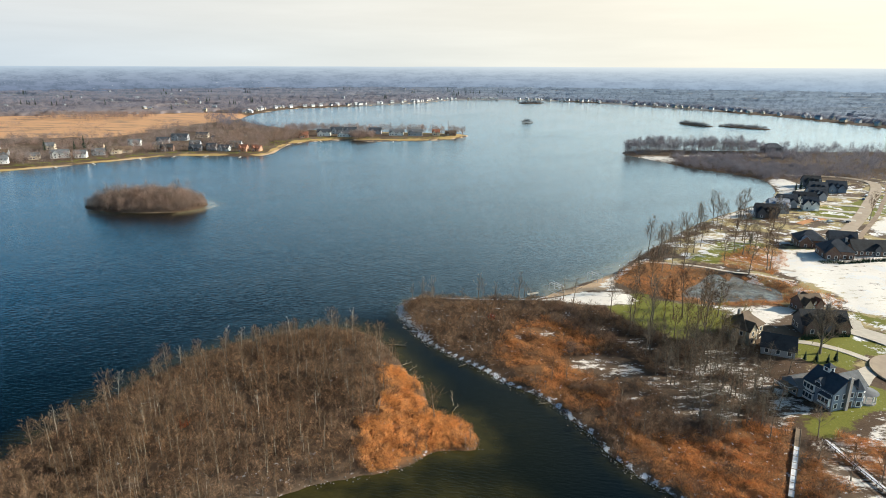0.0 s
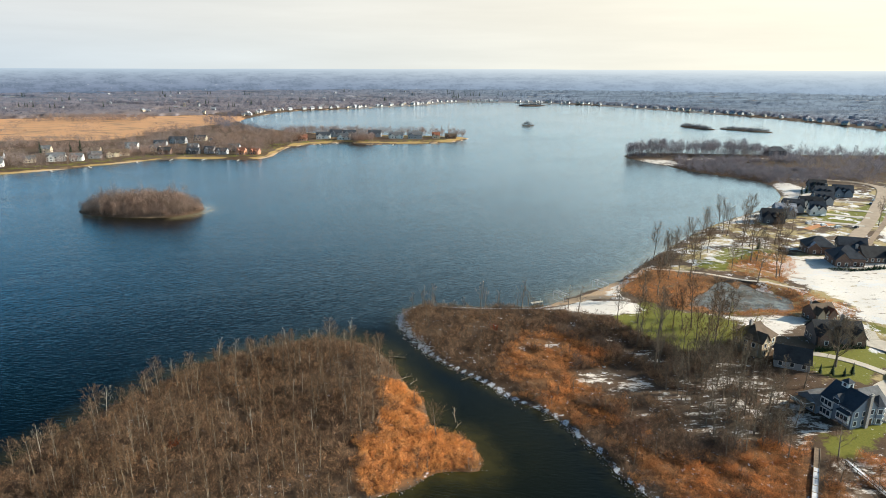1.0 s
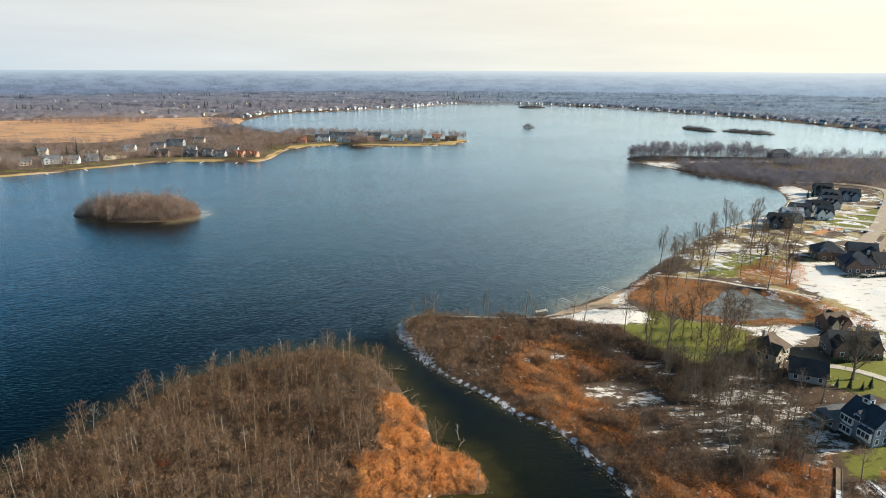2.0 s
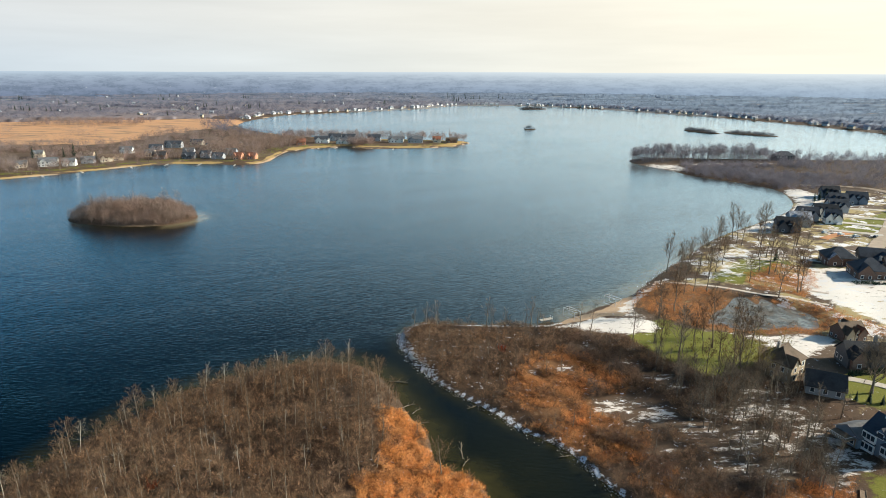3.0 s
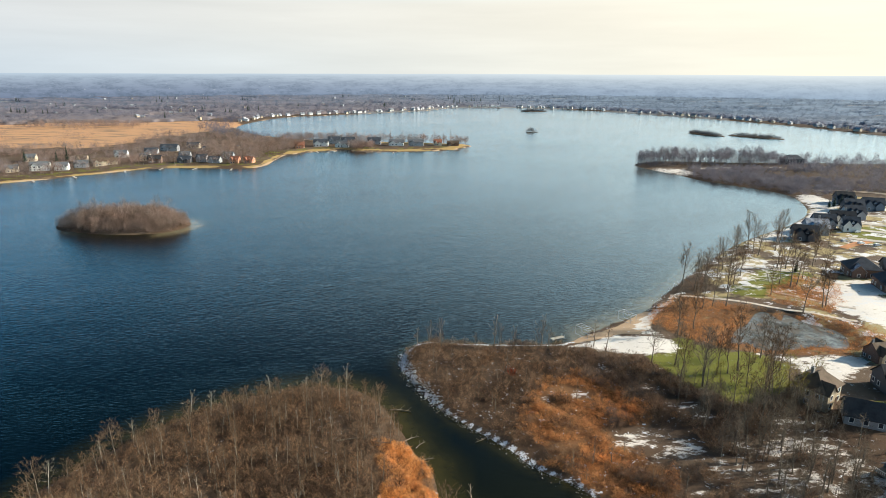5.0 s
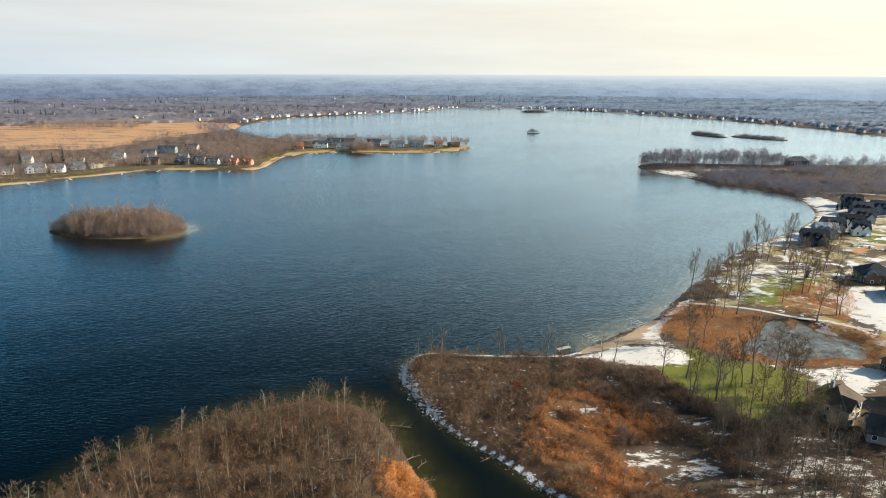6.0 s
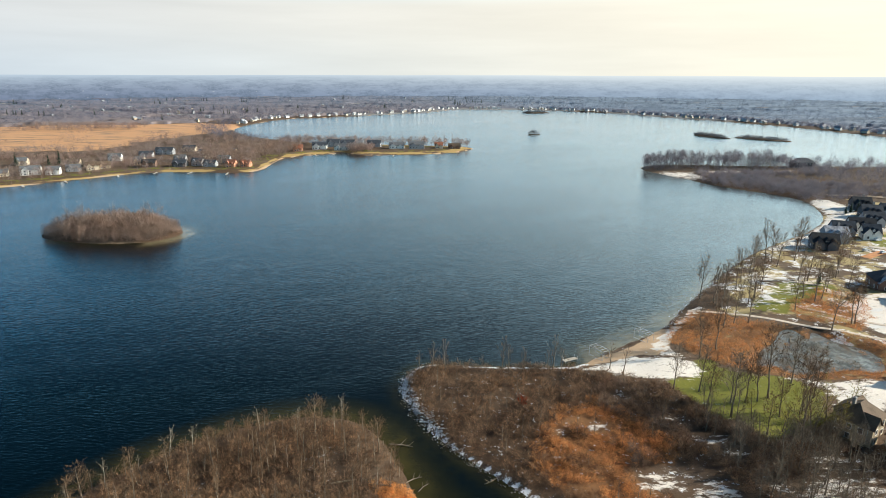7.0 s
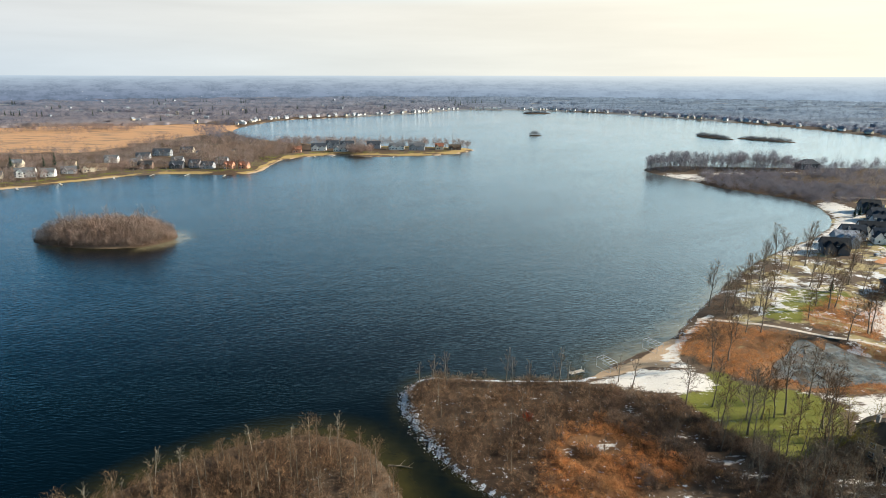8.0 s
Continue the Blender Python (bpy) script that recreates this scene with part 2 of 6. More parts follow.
R_BROWN = shingle("brown_shingles", (0.12, 0.085, 0.06))
R_BLACK = shingle("black_shingles", (0.042, 0.043, 0.047))
R_SNOW = plain("snow_dusted_shingles", (0.55, 0.57, 0.62), (0.16, 0.16, 0.18), 0.5)
R_HAZE_PALE = shingle("haze_pale_shingles", (0.24, 0.25, 0.275))
R_RUST = shingle("rust_red_shingles", (0.26, 0.11, 0.07))


# ---- plan of the lake: shorelines as smooth closed lines ----
def smooth(pts, n=5, closed=True):
    """A Catmull-Rom line through the plan's corner points."""
    p = np.array(pts, float)
    out = []
    count = len(p)
    for i in range(count if closed else count - 1):
        if closed:
            a, b, c, d = p[i - 1], p[i], p[(i + 1) % count], p[(i + 2) % count]
        else:
            a, b, c, d = p[max(i - 1, 0)], p[i], p[i + 1], p[min(i + 2, count - 1)]
        for k in range(n):
            t = k / n
            out.append(0.5 * ((2 * b) + (c - a) * t + (2 * a - 5 * b + 4 * c - d) * t * t + (3 * b - a - 3 * c + d) * t ** 3))
    if not closed:
        out.append(p[-1])
    return np.array(out)


EAST_BANK = [(110, 20), (78, 66), (62, 95), (51, 111), (46, 117), (41, 124), (38, 133), (33, 144), (27, 154), (19, 160), (12, 169), (3, 178),
             (-5, 188), (-12, 200), (-16.5, 214), (-15, 224), (-9, 230)]
BAY = [(6, 229), (27, 228), (40, 230), (48, 237), (65, 250), (75, 258), (87, 273), (99, 289), (118, 312), (149, 348), (180, 376), (212, 402), (238, 430), (252, 458), (262, 493)]
WOODED_SPIT = [(256, 514), (242, 534), (222, 562), (214, 590), (204, 610), (191, 645), (200, 668), (230, 682), (290, 676), (377, 672), (475, 668), (600, 690), (700, 760)]
FAR_SHORE = [(680, 850), (663, 927), (636, 1051), (600, 1170), (542, 1285), (464, 1404), (371, 1548), (285, 1617), (203, 1666), (110, 1672), (23, 1657), (-35, 1554), (-113, 1483), (-230, 1377), (-316, 1320), (-352, 1180), (-346, 1070)]
PROMONTORY = [(-310, 1000), (-262, 940), (-202, 895), (-116, 868), (0, 846), (28, 832), (34, 815), (11, 776), (-31, 757), (-93, 750), (-117, 768), (-150, 752), (-178, 722), (-180, 675), (-180, 636)]
WEST_SHORE = [(-205, 620), (-235, 626), (-269, 624), (-300, 605), (-325, 579), (-352, 552), (-386, 527), (-480, 470), (-600, 380), (-620, 200), (-520, 20), (-300, -120), (-60, -150), (70, -60)]
LAKE = smooth(EAST_BANK + BAY + WOODED_SPIT + FAR_SHORE + PROMONTORY + WEST_SHORE)
ISLAND = smooth([(9, 129), (6, 140), (-3, 146), (-6, 159), (-10, 165), (-15, 177), (-20, 188), (-28, 196), (-39, 199), (-52, 196), (-66, 187), (-79, 175), (-89, 160),
                 (-98, 140), (-104, 120), (-108, 100), (-92, 84), (-66, 86), (-46, 103), (-37, 110), (-28, 115), (-15, 119), (-9, 121), (-4, 126), (4, 128)])
SMALL_ISLAND = smooth([(-236, 396), (-230, 385), (-215, 378), (-190, 374), (-168, 377), (-158, 388), (-158, 402), (-172, 414), (-195, 419), (-220, 414)])
POND = smooth([(98, 233), (103, 240), (110, 246), (118, 256), (123, 257), (124, 249), (129, 255), (132, 247), (138, 241), (139, 235), (135, 226), (129, 224), (125, 226), (115, 224), (105, 223), (101, 228), (96, 228)])


def sdf(poly, x, y):
    """Signed distance to a closed plan line, in metres, positive inside."""
    x, y = np.asarray(x, np.float32).ravel(), np.asarray(y, np.float32).ravel()
    best = np.full(x.shape, 1e18, np.float32)
    inside = np.zeros(x.shape, bool)
    poly = np.asarray(poly, np.float32)
    if len(x) < 40:
        a, b = poly[:, None], np.roll(poly, -1, 0)[:, None]
        d = b - a
        t = np.clip(((x - a[..., 0]) * d[..., 0] + (y - a[..., 1]) * d[..., 1]) / ((d ** 2).sum(-1) + 1e-9), 0, 1)
        best = ((x - a[..., 0] - t * d[..., 0]) ** 2 + (y - a[..., 1] - t * d[..., 1]) ** 2).min(0)
        cut = ((a[..., 1] > y) != (b[..., 1] > y)) & (x < d[..., 0] * (y - a[..., 1]) / np.where(d[..., 1] == 0, 1, d[..., 1]) + a[..., 0])
        return np.where(cut.sum(0) % 2 == 1, 1, -1) * np.sqrt(best)
    for (ax, ay), (bx, by) in zip(poly, np.roll(poly, -1, 0)):
        dx, dy = bx - ax, by - ay
        t = np.clip(((x - ax) * dx + (y - ay) * dy) / (dx * dx + dy * dy + 1e-12), 0, 1)
        best = np.minimum(best, (x - ax - t * dx) ** 2 + (y - ay - t * dy) ** 2)
        if ay != by:
            inside ^= ((ay > y) != (by > y)) & (x < (bx - ax) * (y - ay) / (by - ay) + ax)
    return np.where(inside, 1, -1) * np.sqrt(best)


def area(polys, x, y, margin=60.0):
    """The greatest signed distance to a set of plan areas; points well outside one count as far."""
    x, y = np.asarray(x, np.float32).ravel(), np.asarray(y, np.float32).ravel()
    out = np.full(x.shape, -margin, np.float32)
    for p in polys:
        lo, hi = p.min(0) - margin, p.max(0) + margin
        near = (x > lo[0]) & (x < hi[0]) & (y > lo[1]) & (y < hi[1])
        if near.any():
            out[near] = np.maximum(out[near], sdf(p, x[near], y[near]))
    return out


def wave(x, y, size, seed=0):
    """Cheap smooth noise in -1..1 over the plan."""
    r = np.random.RandomState(seed)
    out = 0
    for k in range(5):
        a, ph, f = r.uniform(0, 6.28), r.uniform(0, 6.28), r.uniform(0.6, 1.7) / size
        out = out + np.sin((x * math.cos(a) + y * math.sin(a)) * f * 6.28 + ph)
    return out / 2.6


def land(x, y):
    """Distance from the shoreline: positive on land."""
    x, y = np.asarray(x, float).ravel(), np.asarray(y, float).ravel()
    d = np.maximum(-sdf(LAKE, x, y), area([ISLAND, SMALL_ISLAND], x, y, 150.0))
    return d + 0.5 * wave(x, y, 9.0, 3) * np.exp(-np.abs(d) / 12)


def height(x, y, d=None):
    x, y = np.asarray(x, float).ravel(), np.asarray(y, float).ravel()
    d = land(x, y) if d is None else d
    up = 1.3 * (1 - np.exp(-np.maximum(d, 0) / 7)) + 0.25 * wave(x, y, 30, 5) * np.clip(d / 20, 0, 1) + np.clip((d - 30) / 60, 0, 1) * 0.8
    z = np.where(d > 0, up, np.maximum(d * 0.16, -3.5))
    near = (x > 88) & (x < 155) & (y > 210) & (y < 270)
    if near.any():
        p = sdf(POND, x[near], y[near])
        z[near] = np.where(p > -4, np.minimum(z[near], 0.72 - 0.22 * np.clip(p + 2, -2, 4)), z[near])
    return z


def gz(x, y):
    return float(height([x], [y])[0])


def obj(name, verts, faces, mat, parent=None, label="", smooth_it=False):
    me = bpy.data.meshes.new(name)
    me.from_pydata([tuple(v) for v in verts], [], [tuple(f) for f in faces])
    me.materials.append(mat)
    if smooth_it:
        me.shade_smooth()
    ob = new(name, me)
    if parent:
        ob.parent = parent
    if label:
        ob["label"] = label
    return ob


def tri_mesh(name, verts, tris, mat):
    """A mesh from arrays, quickly."""
    v, f = np.asarray(verts, np.float32).reshape(-1, 3), np.asarray(tris, np.int32).reshape(-1, 3)
    me = bpy.data.meshes.new(name)
    me.vertices.add(len(v))
    me.vertices.foreach_set("co", v.ravel())
    me.loops.add(f.size)
    me.loops.foreach_set("vertex_index", f.ravel())
    me.polygons.add(len(f))
    me.polygons.foreach_set("loop_start", np.arange(0, f.size, 3, dtype=np.int32))
    me.polygons.foreach_set("loop_total", np.full(len(f), 3, np.int32))
    me.update(calc_edges=True)
    me.validate()
    me.materials.append(mat)
    return me


def grid_mesh(name, xs, ys, zf, mat, attrs):
    """A sheet over plan lines xs, ys with heights zf and ground-cover amounts."""
    gx, gy = np.meshgrid(xs, ys)
    z, cover = zf(gx.ravel(), gy.ravel())
    v = np.stack([gx.ravel(), gy.ravel(), z], 1).astype(np.float32)
    w, h = len(xs), len(ys)
    i = (np.arange(h - 1)[:, None] * w + np.arange(w - 1)[None]).ravel()
    q = np.stack([i, i + 1, i + w + 1, i + w], 1).astype(np.int32)
    me = bpy.data.meshes.new(name)
    me.vertices.add(len(v))
    me.vertices.foreach_set("co", v.ravel())
    me.loops.add(q.size)
    me.loops.foreach_set("vertex_index", q.ravel())
    me.polygons.add(len(q))
    me.polygons.foreach_set("loop_start", np.arange(0, q.size, 4, dtype=np.int32))
    me.polygons.foreach_set("loop_total", np.full(len(q), 4, np.int32))
    me.polygons.foreach_set("use_smooth", np.ones(len(q), bool))
    me.update(calc_edges=True)
    for key in attrs:
        a = me.attributes.new(key, "FLOAT", "POINT")
        a.data.foreach_set("value", np.asarray(cover[key], np.float32))
    me.materials.append(mat)
    return new(name, me)


def lines(lo, hi, a, b, step, g1, g2):
    """Plan lines: even steps between a and b, growing outwards to lo and hi."""
    out = list(np.arange(a, b + 0.01, step))
    s = step
    while out[-1] < hi:
        s += s * g2
        out.append(out[-1] + s)
    s = step
    while out[0] > lo:
        s += s * g1
        out.insert(0, out[0] - s)
    out[0], out[-1] = lo, hi
    return np.array(out)


# ---- ground cover, as plan areas ----
REEDS = [smooth([(10, 129), (7, 141), (-3, 147), (-6, 159), (-9, 165), (-16, 171), (-20, 165), (-16, 150), (-20, 138), (-22, 126), (-15, 119), (-4, 125)]),
         smooth([(20, 187), (33, 189), (41, 184), (40, 172), (45, 164), (49, 155), (44, 147), (35, 146), (28, 154), (23, 164), (19, 176)]),
         smooth([(74, 248), (87, 268), (98, 274), (110, 265), (121, 260), (128, 254), (139, 249), (147, 242), (153, 232), (156, 222), (151, 215), (146, 216), (132, 216), (120, 217), (107, 217), (96, 221), (88, 224), (82, 232), (77, 240)]),
         smooth([(136, 283), (150, 292), (159, 301), (168, 288), (160, 270), (146, 254), (139, 260), (131, 267)]),
         smooth([(24, 193), (35, 203), (44, 201), (47, 192), (53, 183), (48, 175), (36, 186), (24, 188)]),
         smooth([(46, 141), (52, 133), (65, 131), (75, 136), (85, 136), (88, 133), (76, 113), (69, 104), (59, 107), (51, 117), (45, 128)]),
         smooth([(101, 132), (105, 129), (105, 124), (100, 117), (97, 119), (98, 126)]),
         smooth([(81, 119), (87, 122), (88, 117), (86, 111), (80, 106), (74, 107)])]
LAWNS = [smooth([(78, 233), (84, 227), (88, 222), (97, 220), (102, 216), (105, 211), (102, 202), (95, 193), (86, 189), (78, 186), (75, 192), (70, 198), (67, 206), (63, 213), (62, 217), (71, 221)]),
         smooth([(118, 277), (127, 290), (134, 297), (146, 308), (162, 306), (166, 297), (154, 291), (138, 282), (128, 271)]),
         smooth([(111, 187), (127, 189), (138, 191), (146, 192), (152, 189), (143, 178), (129, 172), (122, 164), (115, 171), (109, 176)]),
         smooth([(117, 160), (123, 155), (132, 150), (128, 143), (113, 142), (104, 136), (97, 131), (92, 133), (95, 139), (101, 142), (110, 146)]),
         smooth([(148, 212), (160, 204), (176, 196), (170, 188), (155, 195), (151, 202)]),
         smooth([(240, 370), (300, 420), (312, 412), (262, 358)]),
         smooth([(225, 366), (250, 392), (262, 384), (236, 356)])]
SNOWS = [smooth([(38, 226), (49, 231), (57, 236), (62, 234), (70, 234), (77, 229), (75, 220), (64, 218), (56, 219), (48, 222), (42, 224)]),
         smooth([(152, 250), (150, 264), (168, 290), (186, 292), (215, 280), (240, 250), (220, 210), (180, 196), (162, 204), (152, 213), (158, 226), (155, 238)]),
         smooth([(98, 219), (107, 217), (123, 217), (133, 216), (130, 208), (118, 200), (108, 198), (103, 200), (107, 209), (103, 215)]),
         smooth([(86, 160), (90, 172), (97, 172), (98, 160), (98, 153), (101, 149), (99, 142), (93, 138), (88, 133), (85, 136), (87, 143), (88, 152)]),
         smooth([(126, 146), (112, 139), (103, 132), (92, 132), (86, 126), (84, 117), (87, 112), (92, 104), (120, 104), (150, 130)]),
         smooth([(168, 362), (196, 388), (214, 403), (240, 432), (254, 458), (264, 492), (282, 490), (275, 455), (262, 432), (236, 404), (206, 376), (184, 360)]),
         smooth([(240, 330), (290, 380), (340, 440), (420, 500), (460, 440), (330, 330), (280, 300)]),
         smooth([(206, 606), (203, 622), (226, 612), (226, 598)])]
for _x, _y, _r in ((46, 208, 3), (57, 195, 3), (63, 186, 4), (66, 181, 3), (45, 170, 5), (50, 172, 5), (54, 168, 5), (57, 164, 4), (49, 163, 3), (64, 158, 5), (54, 150, 3), (67, 143, 4), (77, 155, 6), (75, 141, 4), (69, 150, 5), (87, 168, 6), (88, 175, 5), (70, 168, 3), (78, 166, 4), (82, 150, 5), (36, 192, 3), (26, 190, 2), (150, 312, 15), (138, 300, 11), (162, 318, 9), (128, 284, 6)):
    SNOWS.append(smooth([(_x + _r * 1.3 * math.cos(a), _y + _r * math.sin(a)) for a in np.linspace(0, 5.5, 8)]))
SAND = smooth([(34, 229), (44, 234), (57, 241), (65, 248), (73, 257), (78, 258), (73, 242), (66, 235), (61, 236), (53, 232), (43, 229)])
WALL_SNOW = smooth([(67, 244), (78, 259), (87, 270), (97, 281), (99, 277), (86, 262), (77, 250), (73, 241), (76, 233), (68, 234)])
MARSH = smooth([(-1500, 900), (-1200, 1040), (-760, 1082), (-690, 1130), (-560, 1140), (-474, 1172), (-402, 1178), (-362, 1150), (-345, 1090), (-350, 1030), (-385, 930), (-400, 860), (-395, 800), (-440, 765), (-520, 752), (-640, 740), (-1000, 720)])

SPIT_PATH = smooth([(240, 634), (290, 636), (350, 640), (350, 626), (290, 618), (246, 616)])
clear_spit = lambda x, y: np.minimum(np.minimum(y - 578, 634 - y), np.minimum(236 - x, x - 180))


def cover_of(x, y):
    d = land(x, y)
    far = np.hypot(x, y)
    soft = lambda polys, edge: np.clip(0.5 + area(polys, x, y) / edge, 0, 1)
    west_yards = np.clip(1 - np.abs(d - 22) / 26, 0, 1) * ((x < 40) & (y > 480) & (y < 860) & (x > -700) & (d > 0))
    c = {
        "reed": soft(REEDS, 5.0),
        "lawn": np.maximum(soft(LAWNS, 6.0), west_yards * 0.55),
        "snow": np.maximum.reduce([0.74 * soft(SNOWS[:3] + SNOWS[5:8], 5.0), 0.50 * soft(SNOWS[3:4], 5.0), 0.46 * soft(SNOWS[4:5], 5.0), 0.47 * soft(SNOWS[8:], 5.0), 0.6 * soft([WALL_SNOW], 2.5), 0.06 * np.clip(wave(x, y, 17, 77), 0, 1) * ((x < -180) & (x > -560) & (y > 540) & (y < 830) & (d > 14) & (d < 150)), 0.5 * np.clip(clear_spit(x, y) / 8, 0, 1), 0.42 * soft([SPIT_PATH], 6.0)]),
        "mottle": 0.5 * np.clip((x - np.where(y > 268, 90, 112) - 0.1 * np.abs(y - 268)) / 24, 0, 1) * np.clip((505 - y) / 30, 0, 1) * (d > 0),
        "sand": np.maximum(soft([SAND], 3.0), np.clip(1 - np.abs(d - 1.5) / 3.5, 0, 1) * ((y > 480) & (x < 40))),
        "marsh": soft([MARSH], 40.0),
        "ochre": np.clip(1.0 - np.abs(d - np.where(x > -185, 11, 4)) / np.where(x > -185, 17, 8), 0, 1) * ((x < 45) & (y > 480) & (y < 870) & (d > 0)),
        "brush": np.clip(1 - far / 700, 0, 1) - 0.2 * np.clip(sdf(ISLAND, x, y), 0, 1) * (wave(x, y, 22, 33) < 0.55),
        "far_haze": np.clip((far - 900) / 900, 0, 1),
        "rim": 0.95 * np.clip(1 - np.abs(d - 0.6) / 1.7, 0, 1) * ((x > -25) & (x < 60) & (y < 232) & (sdf(LAKE, x, y) < 2) & (x > 30 - (y - 110) * 0.6)),
    }
    return height(x, y, d), c


g = Nodes("ground_cover", 0.95, 0.0, 0.15)
n_fine, n_mid, n_broad = g.noise(1.6, 5), g.noise(0.25, 4), g.noise(0.02, 4)
col = g.mix(n_mid, g.mix(n_fine, (0.20, 0.125, 0.075), (0.085, 0.053, 0.034)), (0.05, 0.034, 0.025))
col = g.mix(g.step(n_broad, 0.42, 0.62), col, g.mix(n_mid, (0.17, 0.122, 0.085), (0.095, 0.068, 0.05)))
def cover(amount, lo, hi, c1, c2, wob=0.9, on=None):
    global col
    a = g.math("ADD", g.attr(amount), g.math("MULTIPLY", g.math("SUBTRACT", on or n_mid, 0.5), wob))
    col = g.mix(g.step(a, lo, hi), col, g.mix(n_fine, c1, c2))
# haze over the far ground, put into its colour by distance
cover("far_haze", 0.5, 0.75, (0.25, 0.235, 0.225), (0.17, 0.18, 0.195), 1.8, g.noise(0.004, 4))
cover("marsh", 0.4, 0.7, (0.60, 0.335, 0.175), (0.42, 0.235, 0.125), 1.6, n_broad)
cover("marsh", 1.0, 1.12, (0.30, 0.20, 0.13), (0.20, 0.14, 0.10), 0.9, g.noise(0.016, 5, 0.65, (1, 3.5, 1)))
cover("reed", 0.4, 0.7, (0.30, 0.15, 0.065), (0.12, 0.065, 0.035), 0.9)
cover("mottle", 0.40, 0.60, (0.46, 0.37, 0.19), (0.27, 0.21, 0.10), 2.5, g.noise(0.05, 5, 0.65))
cover("lawn", 0.4, 0.65, (0.225, 0.215, 0.040), (0.085, 0.100, 0.017), 2.2, g.noise(0.12, 6, 0.7))
cover("ochre", 0.42, 0.66, (0.48, 0.32, 0.13), (0.30, 0.22, 0.09), 1.4, g.noise(0.05, 4))
cover("sand", 0.4, 0.7, (0.56, 0.40, 0.26), (0.42, 0.29, 0.19), 0.8)
cover("snow", 0.42, 0.62, (0.85, 0.82, 0.79), (0.62, 0.56, 0.49), 2.1, g.noise(0.30, 7, 0.75, (0.5, 1.1, 1)))
cover("rim", 0.45, 0.65, (0.80, 0.82, 0.87), (0.70, 0.73, 0.78), 0.9, n_fine)
cover("mottle", 0.58, 0.70, (0.78, 0.78, 0.80), (0.6, 0.58, 0.56), 2.5, g.noise(0.09, 6, 0.75))
# scattered snow left in the hollows of the brush
hollow = g.math("MULTIPLY", g.step(g.noise(0.45, 6, 0.75), 0.60, 0.655), g.step(g.attr("brush"), 0.55, 0.75))
col = g.mix(g.math("MULTIPLY", hollow, g.math("SUBTRACT", 1.0, g.math("MULTIPLY", g.attr("lawn"), 0.8))), col, (0.78, 0.80, 0.85))
g.bump(n_fine, 0.6, 0.3)
M_GROUND = g.done(col)

XS = lines(-4900, 4900, -110, 190, 2.0, 0.045, 0.045)
YS = lines(-4900, 4880, 84, 330, 2.0, 0.10, 0.032)
ground = grid_mesh("ground", XS, YS, cover_of, M_GROUND, ("reed", "lawn", "snow", "sand", "marsh", "brush", "rim", "far_haze", "mottle", "ochre"))
tagged(ground, "brown winter ground with snow, lawns and reed beds", "ground", kind="structure")

# ---- water ----
def water_cover(x, y):
    d = -land(x, y)
    near = np.clip(1 - d / 7, 0, 1) ** 1.8
    island = np.clip(1 + sdf(ISLAND, x, y) / 13, 0, 1) * 0.85
    south = np.clip(1 + sdf(smooth([(-60, 60), (-45, 108), (-15, 117), (4, 122), (12, 118), (20, 100), (30, 60), (0, 30)]), x, y) / 10, 0, 1) * (0.55 + 0.25 * wave(x, y, 31, 8))
    east_tip = 0.8 * np.clip(1 + sdf(SMALL_ISLAND, x - 5, y + 2) / 12, 0, 1) * (x > -172)
    channel = 0.34 * np.clip(1 - np.hypot(x - 18, (y - 140) * 0.6) / 34, 0, 1)
    bay = 0.75 * np.clip(1 - d / 24, 0, 1) * ((x > 34) & (y > 222) & (y < 345))
    t = np.clip(((x + 16) * 61 + (y - 195) * -100) / (61 ** 2 + 100 ** 2), 0, 1.4)
    calm = np.clip((27 - np.hypot(x + 16 - 61 * t, y - 195 + 100 * t)) / 16, 0, 1)
    return np.zeros_like(x), {"calm": calm, "shallow": np.clip(np.maximum.reduce([near * 0.8, island, south, east_tip, channel, bay]), 0, 1), "sandy": east_tip + np.clip(1 - d / 20, 0, 1) * ((x > 40) & (y > 220) & (y < 340)) * 0.7}


w = Nodes("lake_water", 0.06, 0.0, 0.5)
w.bsdf.inputs["IOR"].default_value = 1.333
bed = w.mix(w.noise(0.22, 5), (0.062, 0.050, 0.012), (0.014, 0.016, 0.007))
bed = w.mix(w.attr("sandy"), bed, (0.20, 0.165, 0.10))
sh = w.math("MULTIPLY", w.attr("shallow"), w.math("ADD", 0.55, w.math("MULTIPLY", w.noise(0.14, 4), 0.9)), clamp=True)
ripple = w.noise(0.9, 3, 0.55, (0.42, 1.35, 1.0), -9)
swell = w.noise(0.10, 3, 0.5, (0.7, 1.2, 1.0))
gust = w.noise(0.006, 4, 0.55)
lanes = w.math("ADD", 0.88, w.math("MULTIPLY", w.step(w.noise(0.02, 5, 0.6, (0.22, 1.3, 1.0), 28), 0.3, 0.7), 0.24))
w.bump(w.math("MULTIPLY", lanes, w.math("MULTIPLY", w.math("SUBTRACT", 1.0, w.math("MULTIPLY", w.attr("calm"), 0.75)), w.math("ADD", ripple, w.math("MULTIPLY", swell, 0.5)))), 0.22, 0.8)
w.put(w.bsdf.inputs["Roughness"], w.math("ADD", 0.08, w.math("MULTIPLY", gust, 0.12)))
channel_tone = w.mix(w.step(w.attr("shallow"), 0.0, 0.3), (0.0002, 0.003, 0.0042), (0.006, 0.0075, 0.003))
M_WATER = w.done(w.mix(w.step(sh, 0.22, 0.9), channel_tone, bed))
